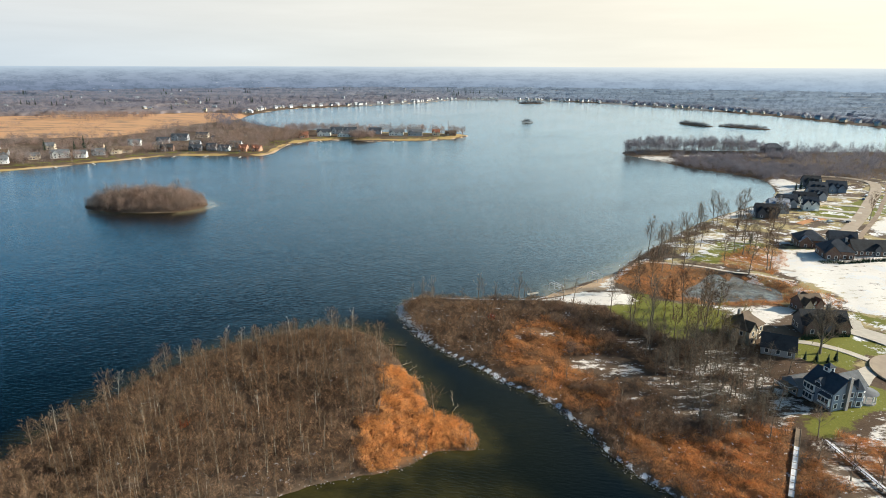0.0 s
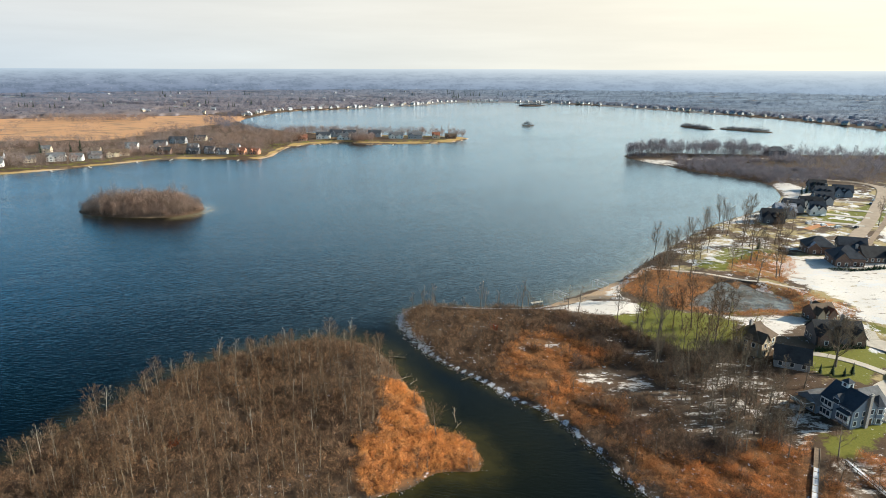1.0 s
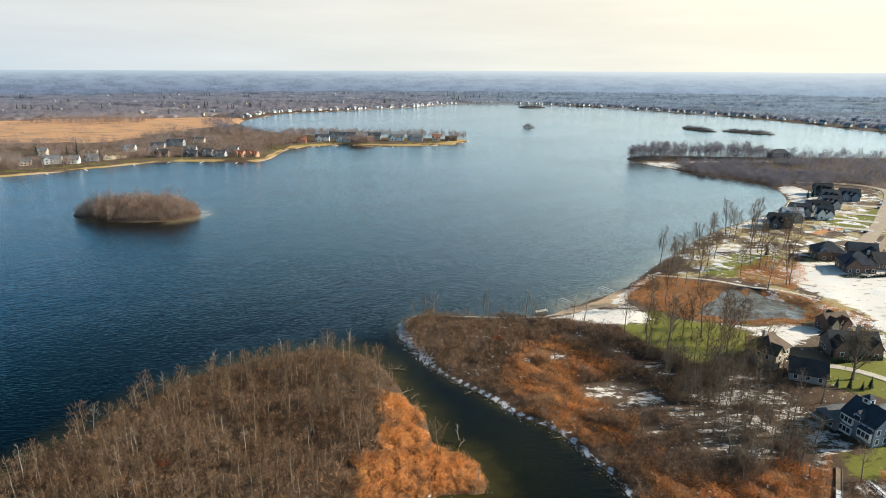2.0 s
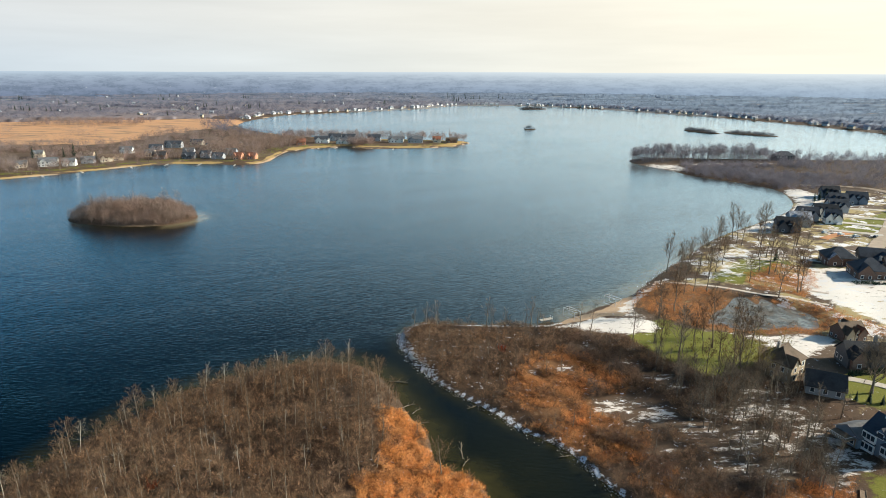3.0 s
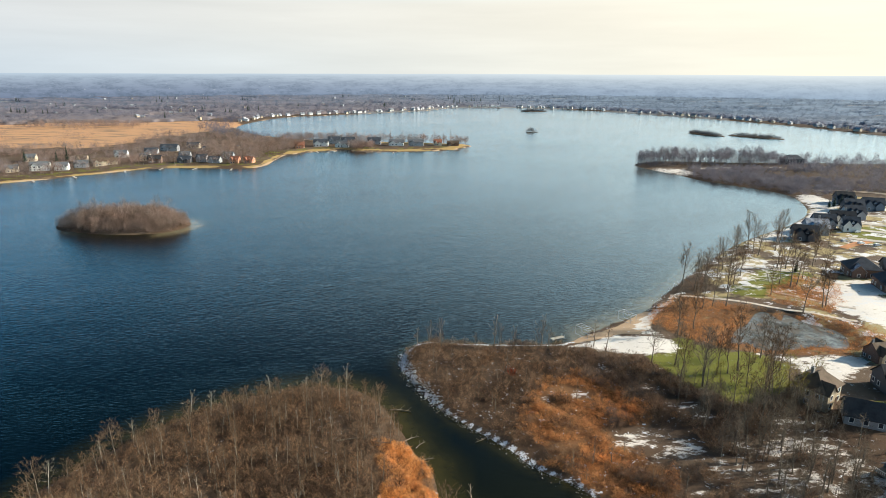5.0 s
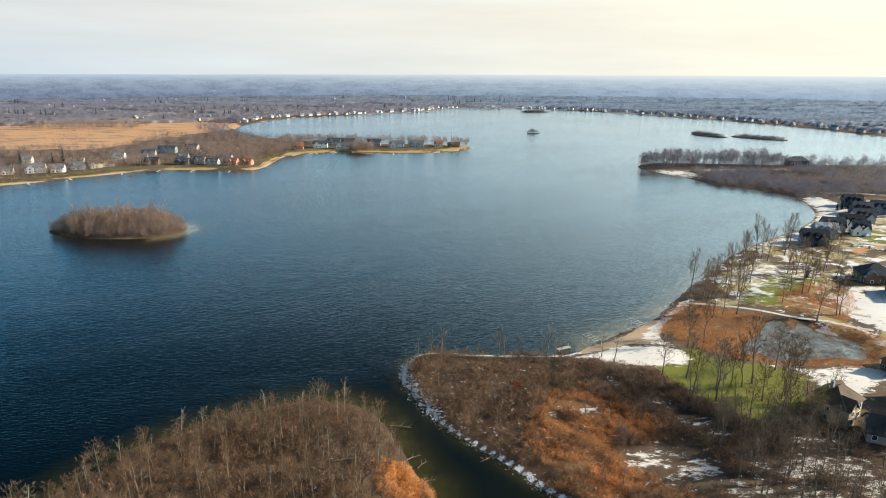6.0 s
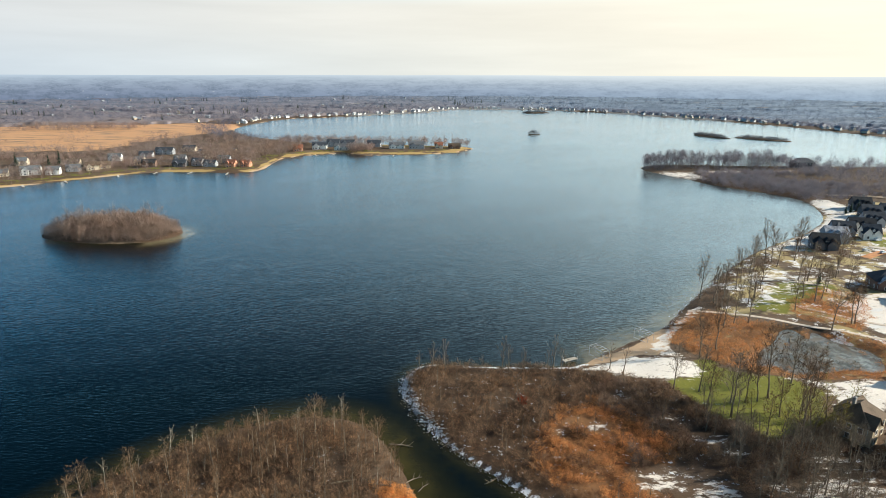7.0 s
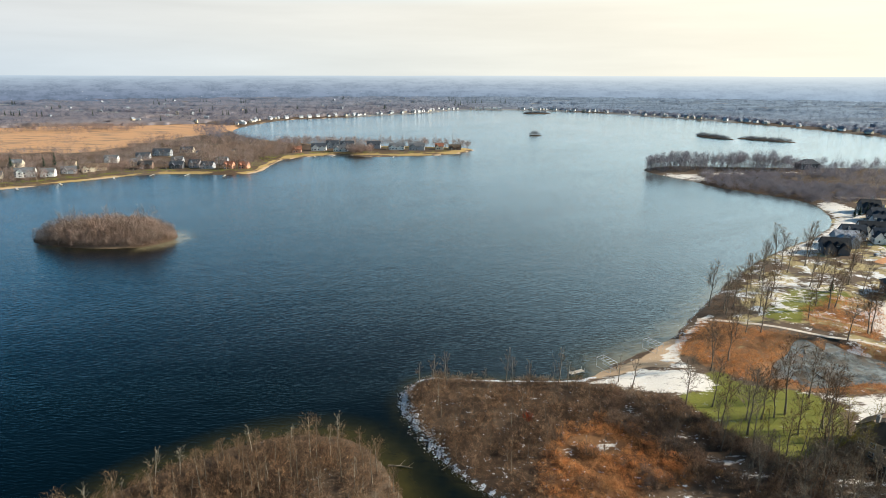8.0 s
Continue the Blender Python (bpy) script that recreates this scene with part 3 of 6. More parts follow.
water = grid_mesh("water", lines(-760, 800, -110, 100, 2.5, 0.05, 0.05), lines(-200, 1720, 84, 250, 2.5, 0.08, 0.04), water_cover, M_WATER, ("shallow", "sandy", "calm"))
tagged(water, "dark blue rippled lake water with olive shallows", "water", kind="structure")
pm = Nodes("mottled_pond_ice", 0.35, 0.0, 0.3)
ice = pm.mix(pm.step(pm.noise(0.30, 6, 0.7), 0.40, 0.62), (0.035, 0.030, 0.022), (0.19, 0.185, 0.16))
M_POND = pm.done(pm.mix(pm.step(pm.noise(0.13, 5, 0.65), 0.47, 0.58), ice, (0.10, 0.065, 0.035)))
pond = obj("pond", [(x, y, 0.45) for x, y in POND * 1.0], [tuple(range(len(POND)))], M_POND)
tagged(pond, "small half frozen grey pond among reeds", "pond", kind="structure")

# ---- distance: glowing backdrop raised to the camera's horizon, haze and woods painted on ----
ring_v, ring_f = [], []
RN = 360
for i in range(RN):
    a = 2 * math.pi * i / RN
    top = 78 + 0.9 * math.sin(a * 7 + 1) + 0.6 * math.sin(a * 19) + 0.5 * math.sin(a * 43 + 2)
    for r, z in ((2350, 0.5), (3250, 38.0), (4210, top), (4240, -5)):
        ring_v.append((r * math.sin(a), 30 + r * math.cos(a), z))
for i in range(RN):
    j = (i + 1) % RN
    for k in range(3):
        ring_f.append((4 * i + k, 4 * i + k + 1, 4 * j + k + 1, 4 * j + k))
b = Nodes("haze_backdrop_glow", 1.0, 0.0, 0.0)
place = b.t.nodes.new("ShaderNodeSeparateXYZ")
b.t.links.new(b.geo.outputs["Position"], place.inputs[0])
# haze painted into the glow: paler higher up and on the sun's side
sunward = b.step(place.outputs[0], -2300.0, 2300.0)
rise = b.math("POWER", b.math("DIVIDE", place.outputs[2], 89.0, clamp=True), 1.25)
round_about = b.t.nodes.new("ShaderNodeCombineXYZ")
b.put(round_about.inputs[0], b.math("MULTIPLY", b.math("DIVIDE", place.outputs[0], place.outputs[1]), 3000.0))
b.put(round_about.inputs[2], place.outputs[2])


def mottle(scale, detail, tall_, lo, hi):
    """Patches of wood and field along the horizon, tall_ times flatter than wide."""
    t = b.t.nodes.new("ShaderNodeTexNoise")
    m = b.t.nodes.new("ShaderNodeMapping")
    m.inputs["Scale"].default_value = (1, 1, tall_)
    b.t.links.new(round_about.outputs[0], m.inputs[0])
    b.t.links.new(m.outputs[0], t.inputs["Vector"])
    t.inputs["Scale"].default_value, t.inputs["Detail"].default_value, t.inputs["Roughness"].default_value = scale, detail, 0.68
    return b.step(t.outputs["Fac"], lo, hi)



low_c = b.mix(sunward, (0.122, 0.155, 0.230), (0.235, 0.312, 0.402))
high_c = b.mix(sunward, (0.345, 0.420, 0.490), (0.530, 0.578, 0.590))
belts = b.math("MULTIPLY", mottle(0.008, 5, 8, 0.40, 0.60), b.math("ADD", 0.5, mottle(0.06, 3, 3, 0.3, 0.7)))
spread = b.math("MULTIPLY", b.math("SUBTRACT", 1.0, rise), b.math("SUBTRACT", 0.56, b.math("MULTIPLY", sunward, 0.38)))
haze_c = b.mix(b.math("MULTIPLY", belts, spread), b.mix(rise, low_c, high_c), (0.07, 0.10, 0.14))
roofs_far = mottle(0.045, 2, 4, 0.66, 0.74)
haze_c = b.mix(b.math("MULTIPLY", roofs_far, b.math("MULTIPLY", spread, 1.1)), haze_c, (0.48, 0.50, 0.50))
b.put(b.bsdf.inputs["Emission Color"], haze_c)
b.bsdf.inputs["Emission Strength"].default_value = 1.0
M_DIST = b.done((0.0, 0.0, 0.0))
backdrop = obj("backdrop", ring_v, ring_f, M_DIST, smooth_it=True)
tagged(backdrop, "glowing backdrop painted as a pale blue hazy wooded horizon", "horizon", kind="structure")


# low islets far out on the lake
def islet(x0, y0, x1, y1, deep, h):
    V, F = [], []
    cx, cy, L = (x0 + x1) / 2, (y0 + y1) / 2, math.hypot(x1 - x0, y1 - y0) / 2
    a0 = math.atan2(y1 - y0, x1 - x0)
    for r_, z in ((1.0, -0.5), (0.93, 0.6), (0.7, h)):
        for k in range(24):
            a = 2 * math.pi * k / 24
            rr = r_ * (1 + 0.12 * math.sin(3 * a + x0))
            u, v = L * rr * math.cos(a), deep * rr * math.sin(a)
            V.append((cx + u * math.cos(a0) - v * math.sin(a0), cy + u * math.sin(a0) + v * math.cos(a0), z))
    for k in range(24):
        m = (k + 1) % 24
        F += [(k, m, 24 + m, 24 + k), (24 + k, 24 + m, 48 + m, 48 + k)]
    F.append(tuple(range(48, 72)))
    tagged(obj("islet", V, F, M_GROUND), "low brushy islet in the lake", "islet", "islets", "structure")


ISLETS = ((183, 1540, 251, 1543, 9, 1.2), (127, 1005, 146, 1005, 3, 0.3), (384, 1012, 410, 946, 12, 1.0), (430, 968, 481, 908, 14, 1.0))
for row in ISLETS:
    islet(*row)


# ---- growing things ----
def tube(V, F, p, q, r0, r1, n=3):
    """A tapered limb from p to q."""
    p, q = np.array(p, float), np.array(q, float)
    ax = q - p
    ax = ax / (np.linalg.norm(ax) + 1e-9)
    u = np.cross(ax, (0.3, 0.9, 0.2))
    u /= np.linalg.norm(u) + 1e-9
    w_ = np.cross(ax, u)
    b = len(V)
    for c, r in ((p, r0), (q, r1)):
        for k in range(n):
            a = 2 * math.pi * k / n
            V.append(c + r * (math.cos(a) * u + math.sin(a) * w_))
    for k in range(n):
        m = (k + 1) % n
        F.append((b + k, b + m, b + n + m))
        F.append((b + k, b + n + m, b + n + k))


def sliver(V, F, p, d, length, w_, rnd):
    d = d / (np.linalg.norm(d) + 1e-9)
    s = np.cross(d, rnd.normal(size=3))
    s = s / (np.linalg.norm(s) + 1e-9) * w_
    b = len(V)
    V.extend((p - s, p + s, p + d * length))
    F.append((b, b + 1, b + 2))


def bare_tree_meshes(seed, h, spread=0.32, limbs=14, subs=5, twigs=5, start=0.35, lean=0.04, fork=False, thick=1.0):
    """Trunk and crown meshes of one leafless tree of height h."""
    r = np.random.RandomState(seed)
    TV, TF, CV, CF = [], [], [], []
    pts = [np.zeros(3)]
    drift = r.normal(size=2) * lean * h
    for k in range(1, 6):
        f = k / 5
        pts.append(np.array([drift[0] * f + r.normal() * 0.005 * h, drift[1] * f + r.normal() * 0.005 * h, h * 0.92 * f]))
    r0 = (0.012 * h + 0.05) * thick
    rad = [r0 * (1 - 0.84 * k / 5) for k in range(6)]
    rad[0] *= 1.35
    for k in range(5):
        tube(TV, TF, pts[k], pts[k + 1], rad[k], rad[k + 1], 5)
    for i in range(limbs):
        f = start + (0.98 - start) * (i + r.uniform(0, 0.8)) / limbs
        k = min(int(f * 5), 4)
        p = pts[k] + (pts[k + 1] - pts[k]) * (f * 5 - k)
        a = i * 2.4 + r.normal() * 0.5
        up = r.uniform(0.7, 2.0)
        d = np.array([math.cos(a), math.sin(a), up])
        d /= np.linalg.norm(d)
        ln = h * spread * (1.15 - 0.75 * (f - start) / (1 - start)) * r.uniform(0.7, 1.2)
        rr = rad[k] * 0.42
        mid = p + d * ln * 0.5
        d2 = d + np.array([0, 0, 0.35]) + r.normal(size=3) * 0.2
        d2 /= np.linalg.norm(d2)
        end = mid + d2 * ln * 0.5
        tube(CV, CF, p, mid, rr, rr * 0.6)
        tube(CV, CF, mid, end, rr * 0.6, rr * 0.2)
        for s in range(subs):
            g_ = r.uniform(0.25, 1.0)
            q = p + (mid - p) * g_ * 2 if g_ < 0.5 else mid + (end - mid) * (g_ - 0.5) * 2
            e = d2 + r.normal(size=3) * 0.6 + np.array([0, 0, 0.2])
            e /= np.linalg.norm(e)
            sl = ln * r.uniform(0.3, 0.55)
            tube(CV, CF, q, q + e * sl, rr * 0.35, rr * 0.1)
            for _ in range(twigs):
                t_ = q + e * sl * r.uniform(0.15, 1.0)
                sliver(CV, CF, t_, e + r.normal(size=3) * 0.65 + np.array([0, 0, 0.15]), sl * r.uniform(0.4, 0.9), 0.014 + 0.0009 * h, r)
    return np.array(TV), TF, np.array(CV), CF


def tree_thing(seed, h, label, twig_mat=None, bark=None, **kw):
    """One bare tree: trunk and crown under an Empty at its foot."""
    TV, TF, CV, CF = bare_tree_meshes(seed, h, **kw)
    top = new("bare_tree")
    tagged(top, label, "tree")
    for part_name, V, F, m in (("trunk", TV, TF, bark or M_BARK), ("crown", CV, CF, twig_mat or M_TWIG)):
        o = new(part_name, tri_mesh(part_name, V, F, m))
        o.parent = top
    return top


def plant(kinds, spots, group, rnd, lo=0.85, hi=1.2):
    """Copies of tree kinds at plan spots; the originals take the first spots."""
    used = set()
    zs = height([s[0] for s in spots], [s[1] for s in spots])
    for i, ((x, y), z) in enumerate(zip(spots, zs)):
        k = rnd.randint(len(kinds)) if i >= len(kinds) else i
        m = pose(x, y, max(z, -0.4) - 0.1, rnd.normal() * 2.0, rnd.normal() * 2.0, rnd.uniform(0, 360))
        s = rnd.uniform(lo, hi)
        ob = kinds[k]
        if k in used:
            ob = copy_thing(ob, m)
            ob.scale = (s, s, s)
        else:
            used.add(k)
            ob.matrix_basis = m @ Matrix.Diagonal((s, s, s, 1))
        ob["group"] = group


def stand(name, kinds, spots, rnd, lo, hi, label):
    """A crowded wood too dense to count: all its trees joined in one mesh of stuff."""
    zs = height([p[0] for p in spots], [p[1] for p in spots])
    edge_in = np.clip(0.55 + land([p[0] for p in spots], [p[1] for p in spots]) / 28, 0, 1)
    data = []
    for k in kinds:
        for c in k.children:
            v = np.zeros(len(c.data.vertices) * 3, np.float32)
            c.data.vertices.foreach_get("co", v)
            f = np.zeros(len(c.data.polygons) * 3, np.int32)
            c.data.polygons.foreach_get("vertices", f)
            data.append((k, v.reshape(-1, 3), f, c.data.materials[0]))
    V, F, MI, n = [], [], [], 0
    mats = []
    for (x, y), z, low_ in zip(spots, zs, edge_in):
        k = kinds[rnd.randint(len(kinds))]
        a, s_ = rnd.uniform(0, 6.283), rnd.uniform(lo, hi) * low_
        rot = np.array([[math.cos(a), -math.sin(a), 0], [math.sin(a), math.cos(a), 0], [0, 0, 1]]) * s_
        for kk, v, f, m in data:
            if kk is k:
                if m not in mats:
                    mats.append(m)
                V.append(v @ rot.T + np.array([x, y, max(z, 0) - 0.1]))
                F.append(f + n)
                MI.append(np.full(len(f) // 3, mats.index(m), np.int32))
                n += len(v)
    me = tri_mesh(name, np.concatenate(V), np.concatenate(F), mats[0])
    for m in mats[1:]:
        me.materials.append(m)
    me.polygons.foreach_set("material_index", np.concatenate(MI))
    tagged(new(name, me), label, "wood", kind="stuff")
    for k in kinds:
        if "group" not in k:
            x, y = spots[0]
            for c in list(k.children):
                bpy.data.objects.remove(c)
            bpy.data.objects.remove(k)


def scatter(n, box, inside, seed, gap=0.0):
    """n random plan spots within box (x0, y0, x1, y1) where inside(x, y) > 0."""
    r = np.random.RandomState(seed)
    out = np.zeros((0, 2))
    for _ in range(60):
        x, y = r.uniform(box[0], box[2], 4 * n), r.uniform(box[1], box[3], 4 * n)
        ok = inside(x, y) > 0
        c = np.stack([x[ok], y[ok]], 1)
        if gap:
            for p in c:
                if len(out) == 0 or np.min((out[:, 0] - p[0]) ** 2 + (out[:, 1] - p[1]) ** 2) > gap * gap:
                    out = np.vstack([out, p])
                    if len(out) >= n:
                        break
        else:
            out = np.vstack([out, c])
        if len(out) >= n:
            break
    return out[:n]


def tufts(name, spots, blades, h, w_, mat, seed, spread=0.5, foot=0.4, label="", category="", hscale=None, sink=0.1, level=None):
    """Brush, reeds or far woods: bunches of upright tapering stems, all of it one mesh of uncountable stuff."""
    r = np.random.RandomState(seed)
    n = len(spots)
    z = height(spots[:, 0], spots[:, 1]) if level is None else np.full(n, level)
    hs = r.uniform(h[0], h[1], n) if hscale is None else hscale * r.uniform(h[0], h[1], n)
    hs, X, Y, Z = (np.repeat(a, blades) for a in (hs, spots[:, 0], spots[:, 1], z))
    N = n * blades
    a, rad = r.uniform(0, 6.283, N), np.sqrt(r.uniform(0, 1, N)) * foot * hs
    base = np.stack([X + rad * np.cos(a), Y + rad * np.sin(a), Z - sink], 1)
    base[:, 2] += r.uniform(0, 0.35, N) * hs * (r.uniform(0, 1, N) < 0.4)
    d = np.stack([np.cos(a) * spread * r.uniform(0, 1, N) + r.normal(size=N) * spread * 0.5, np.sin(a) * spread * r.uniform(0, 1, N) + r.normal(size=N) * spread * 0.5, np.ones(N)], 1)
    d /= np.linalg.norm(d, axis=1)[:, None]
    ln = hs * r.uniform(0.5, 1.0, N)
    th = r.uniform(0, 6.283, N)
    s = np.stack([np.cos(th), np.sin(th), r.normal(size=N) * 0.2], 1) * (w_ * hs)[:, None]
    tip = base + d * ln[:, None]
    v = np.stack([base - s, base + s, tip], 1).reshape(-1, 3)
    ob = new(name, tri_mesh(name, v, np.arange(3 * N), mat))
    tagged(ob, label, category, kind="stuff")
    return ob



def puffs(name, spots, blades, h, ratio, w_, mat, seed, label, category, low=0.0, reach=0.38, up=0.5, stem=0.0, hscale=None, level=None):
    """Rounded leafless bushes or tree crowns, each a cloud of fine outward twigs, all of it one mesh of uncountable stuff.
    low: the crown's foot as a share of the height; stem: the half width of a trunk as a share of the height."""
    r = np.random.RandomState(seed)
    n = len(spots)
    z = np.maximum(height(spots[:, 0], spots[:, 1]), 0.0) if level is None else np.full(n, level)
    hs = r.uniform(h[0], h[1], n) * (1.0 if hscale is None else hscale)
    wide = ratio * hs * r.uniform(0.75, 1.3, n)
    u = r.normal(size=(n, blades, 3))
    u /= np.linalg.norm(u, axis=2)[..., None]
    rad = r.uniform(0, 1, (n, blades)) ** 0.42 * r.uniform(0.8, 1.12, (n, blades))
    tall_ = (1 - low) * 0.42 * hs
    mid = z + low * hs + tall_
    base = np.empty((n, blades, 3))
    base[..., 0] = spots[:, 0, None] + u[..., 0] * rad * wide[:, None]
    base[..., 1] = spots[:, 1, None] + u[..., 1] * rad * wide[:, None]
    base[..., 2] = np.maximum(mid[:, None] + u[..., 2] * rad * tall_[:, None], z[:, None] - 0.1)
    d = u * np.array([1.0, 1.0, 0.6]) + np.array([0, 0, up]) + r.normal(size=u.shape) * 0.45
    d /= np.linalg.norm(d, axis=2)[..., None]
    s_ = np.cross(d, r.normal(size=d.shape))
    s_ *= (w_ * hs)[:, None, None] / (np.linalg.norm(s_, axis=2)[..., None] + 1e-9)
    end = base + d * (hs[:, None] * reach * r.uniform(0.5, 1.15, (n, blades)))[..., None]
    v = np.stack([base - s_, base + s_, end], 2).reshape(-1, 3)
    if stem:
        foot = np.stack([spots[:, 0], spots[:, 1], z - 0.2], 1)
        top_ = foot + np.stack([r.normal(size=n) * 0.05 * hs, r.normal(size=n) * 0.05 * hs, hs * r.uniform(0.75, 1.0, n)], 1)
        for axis in (0, 1):
            side = np.zeros((n, 3))
            side[:, axis] = stem * hs
            v = np.concatenate([v, np.stack([foot - side, foot + side, top_], 1).reshape(-1, 3)])
    return tagged(new(name, tri_mesh(name, v, np.arange(len(v)), mat)), label, category, kind="stuff")


RS = np.random.RandomState
reedy = lambda x, y: area(REEDS, x, y)
lawny = lambda x, y: area(LAWNS + [SAND] + SNOWS[:4], x, y)

# near island: bare wood with brushy undergrowth, orange reeds on its point
isl_wood = lambda x, y: np.minimum(sdf(ISLAND, x, y) - 0.3, -reedy(x, y) + 1.5 + 3.5 * wave(x, y, 11, 15))
kinds = [tree_thing(10 + k, 5.8 + 0.7 * k, "slender leafless grey-brown tree in a dense island wood", limbs=13, subs=5, twigs=7, start=0.3, spread=0.36, thick=1.0) for k in range(7)]
pts = scatter(330, (-108, 84, 10, 200), isl_wood, 21, 2.4)
plant(kinds, pts[:90], "island trees", RS(1), 0.8, 1.2)
stand("island_wood", kinds, pts[90:], RS(101), 0.75, 1.2, "slender leafless trees crowding the island")
pale = [tree_thing(30 + k, 9.5 + k, "pale dead bare tree at the island's edge", M_TWIG_PALE, plain("pale_dead_bark", (0.50, 0.44, 0.36), (0.36, 0.31, 0.25), 2.0) if k == 0 else bpy.data.materials["pale_dead_bark"], limbs=10, subs=4, twigs=6, start=0.35, spread=0.24, lean=0.08, thick=0.7) for k in range(3)]
edge = [(-43, 193), (-52, 191), (-66, 182), (-70, 178), (-80, 168), (-84, 161), (-90, 150), (-96, 132), (-101, 118), (-31, 192), (-60, 150), (-75, 140), (-55, 128), (-40, 160), (-25, 178), (-48, 140), (-85, 120), (-66, 108)]
plant(pale, edge, "dead island trees", RS(2), 0.55, 0.9)
# pale colour stands in for thin trunks catching the sun
stand("island_pale_wood", pale, scatter(50, (-108, 84, 10, 200), isl_wood, 26, 5.0), RS(102), 0.45, 0.75, "thin pale trees standing in for sunlit island trunks")
s = scatter(4300, (-108, 84, 10, 200), isl_wood, 22)
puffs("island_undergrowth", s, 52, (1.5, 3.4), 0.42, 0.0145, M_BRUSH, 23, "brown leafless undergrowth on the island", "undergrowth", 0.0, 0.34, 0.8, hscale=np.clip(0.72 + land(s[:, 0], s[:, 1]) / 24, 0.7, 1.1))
s = scatter(3300, (-24, 116, 12, 174), lambda x, y: np.minimum(sdf(ISLAND, x, y) - 0.4, sdf(REEDS[0], x, y) + 2.2 * wave(x, y, 9, 16)), 24)
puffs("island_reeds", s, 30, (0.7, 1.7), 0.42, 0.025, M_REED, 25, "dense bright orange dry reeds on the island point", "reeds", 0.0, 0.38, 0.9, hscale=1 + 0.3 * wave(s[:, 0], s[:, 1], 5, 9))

# east peninsula: brush, rust reeds, thickets
pen_box = (-18, 86, 120, 236)
pen_brush = lambda x, y: np.minimum.reduce([np.abs((x - 82.5) * 0.848 - (y - 122) * 0.53) - 2.2, -sdf(LAKE, x, y) - 1.6, -area(REEDS[1:2] + REEDS[4:], x, y) + 2 + 60 * (wave(x, y, 12, 51) > 0.42), -lawny(x, y) - 1.5, (240 - y) - 0.45 * np.maximum(x - 40, 0), 125 - x - np.maximum(y - 160, 0) * 0.4, np.where((x > 94) & (y > 136) & (y < 200), -1.0, 1.0), np.where((x > 84 + (y - 110) * 0.5) & (y < 137), -1.0, 1.0)])
s = scatter(3900, pen_box, lambda x, y: np.minimum(pen_brush(x, y), 1.0 * (area(SNOWS[8:], x, y) < -0.3) - 0.5), 31)
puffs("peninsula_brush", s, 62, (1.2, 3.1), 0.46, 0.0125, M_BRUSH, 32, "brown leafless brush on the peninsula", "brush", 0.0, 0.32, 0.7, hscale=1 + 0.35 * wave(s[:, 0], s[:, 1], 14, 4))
s = scatter(720, (40, 130, 112, 216), lambda x, y: np.minimum.reduce([pen_brush(x, y), wave(x, y, 26, 12) + 0.25, -area(SNOWS[8:], x, y) - 0.5]), 33)
puffs("dark_thicket", s, 56, (1.6, 3.6), 0.5, 0.0125, M_BRUSH_DARK, 34, "dark tangled leafless thicket", "thicket", 0.0, 0.32, 0.6)
red_beds = lambda x, y: np.minimum.reduce([area(REEDS[1:2] + REEDS[4:], x, y) + 1.5 + 3.5 * wave(x, y, 9, 2), -sdf(LAKE, x, y) - 1.2, -area(SNOWS[8:], x, y) - 0.2, wave(x, y, 17, 22) + 0.85, np.abs((x - 82.5) * 0.848 - (y - 122) * 0.53) - 1.6])
s = scatter(6200, (16, 100, 110, 208), red_beds, 35)
puffs("peninsula_reeds", s, 26, (0.7, 1.7), 0.48, 0.023, M_REED_RUST, 36, "rust orange dry reeds and grass", "reeds", 0.0, 0.38, 0.9, hscale=1 + 0.4 * wave(s[:, 0], s[:, 1], 6, 19))
s = scatter(3200, (72, 210, 176, 304), lambda x, y: np.minimum(np.maximum(sdf(REEDS[2], x, y), sdf(REEDS[3], x, y)) + 1.2 * wave(x, y, 7, 3), -sdf(POND, x, y) - 0.6 + 1.2 * (wave(x, y, 8, 6) > 0.75) * 4), 37)
puffs("pond_reeds", s, 22, (0.7, 1.7), 0.5, 0.026, M_REED_RUST, 38, "rust brown reeds round the pond", "reeds", 0.0, 0.4, 0.8)
kinds = [tree_thing(50 + k, 6.5 + 1.0 * k, "thin leafless tree among peninsula brush", limbs=10, subs=4, twigs=5, start=0.25, spread=0.3) for k in range(4)]
plant(kinds, scatter(60, pen_box, lambda x, y: np.minimum(pen_brush(x, y), 60 - x), 41, 4.0), "peninsula trees", RS(3), 0.55, 0.95)
kinds = [tree_thing(60 + k, 10 + 1.5 * k, "dark leafless tree behind the lakeside houses", M_TWIG_DARK, limbs=13, subs=5, twigs=6, start=0.28, spread=0.32) for k in range(4)]
plant(kinds, [tuple(p) for p in scatter(58, (64, 128, 112, 206), lambda x, y: np.minimum(pen_brush(x, y), x - 66), 42, 3.6)], "house wood", RS(4), 0.6, 1.05)
yard_wood = lambda x, y: np.minimum.reduce([np.hypot(x - 105.4, y - 147.6) - 14, np.hypot(x - 101, y - 188.5) - 10, np.hypot(x - 107.5, y - 178) - 10, 104 - x, x - 80, -area(LAWNS, x, y) - 0.5])
plant([copy_thing(k, Matrix()) for k in kinds[:2]], [tuple(p) for p in scatter(34, (80, 138, 104, 196), yard_wood, 46, 3.4)], "yard trees", RS(45), 0.55, 0.95)
s = scatter(330, (80, 138, 112, 200), lambda x, y: np.minimum(yard_wood(x, y) + 5 * (x > 99) * (y > 155), wave(x, y, 12, 91) + 0.35), 98)
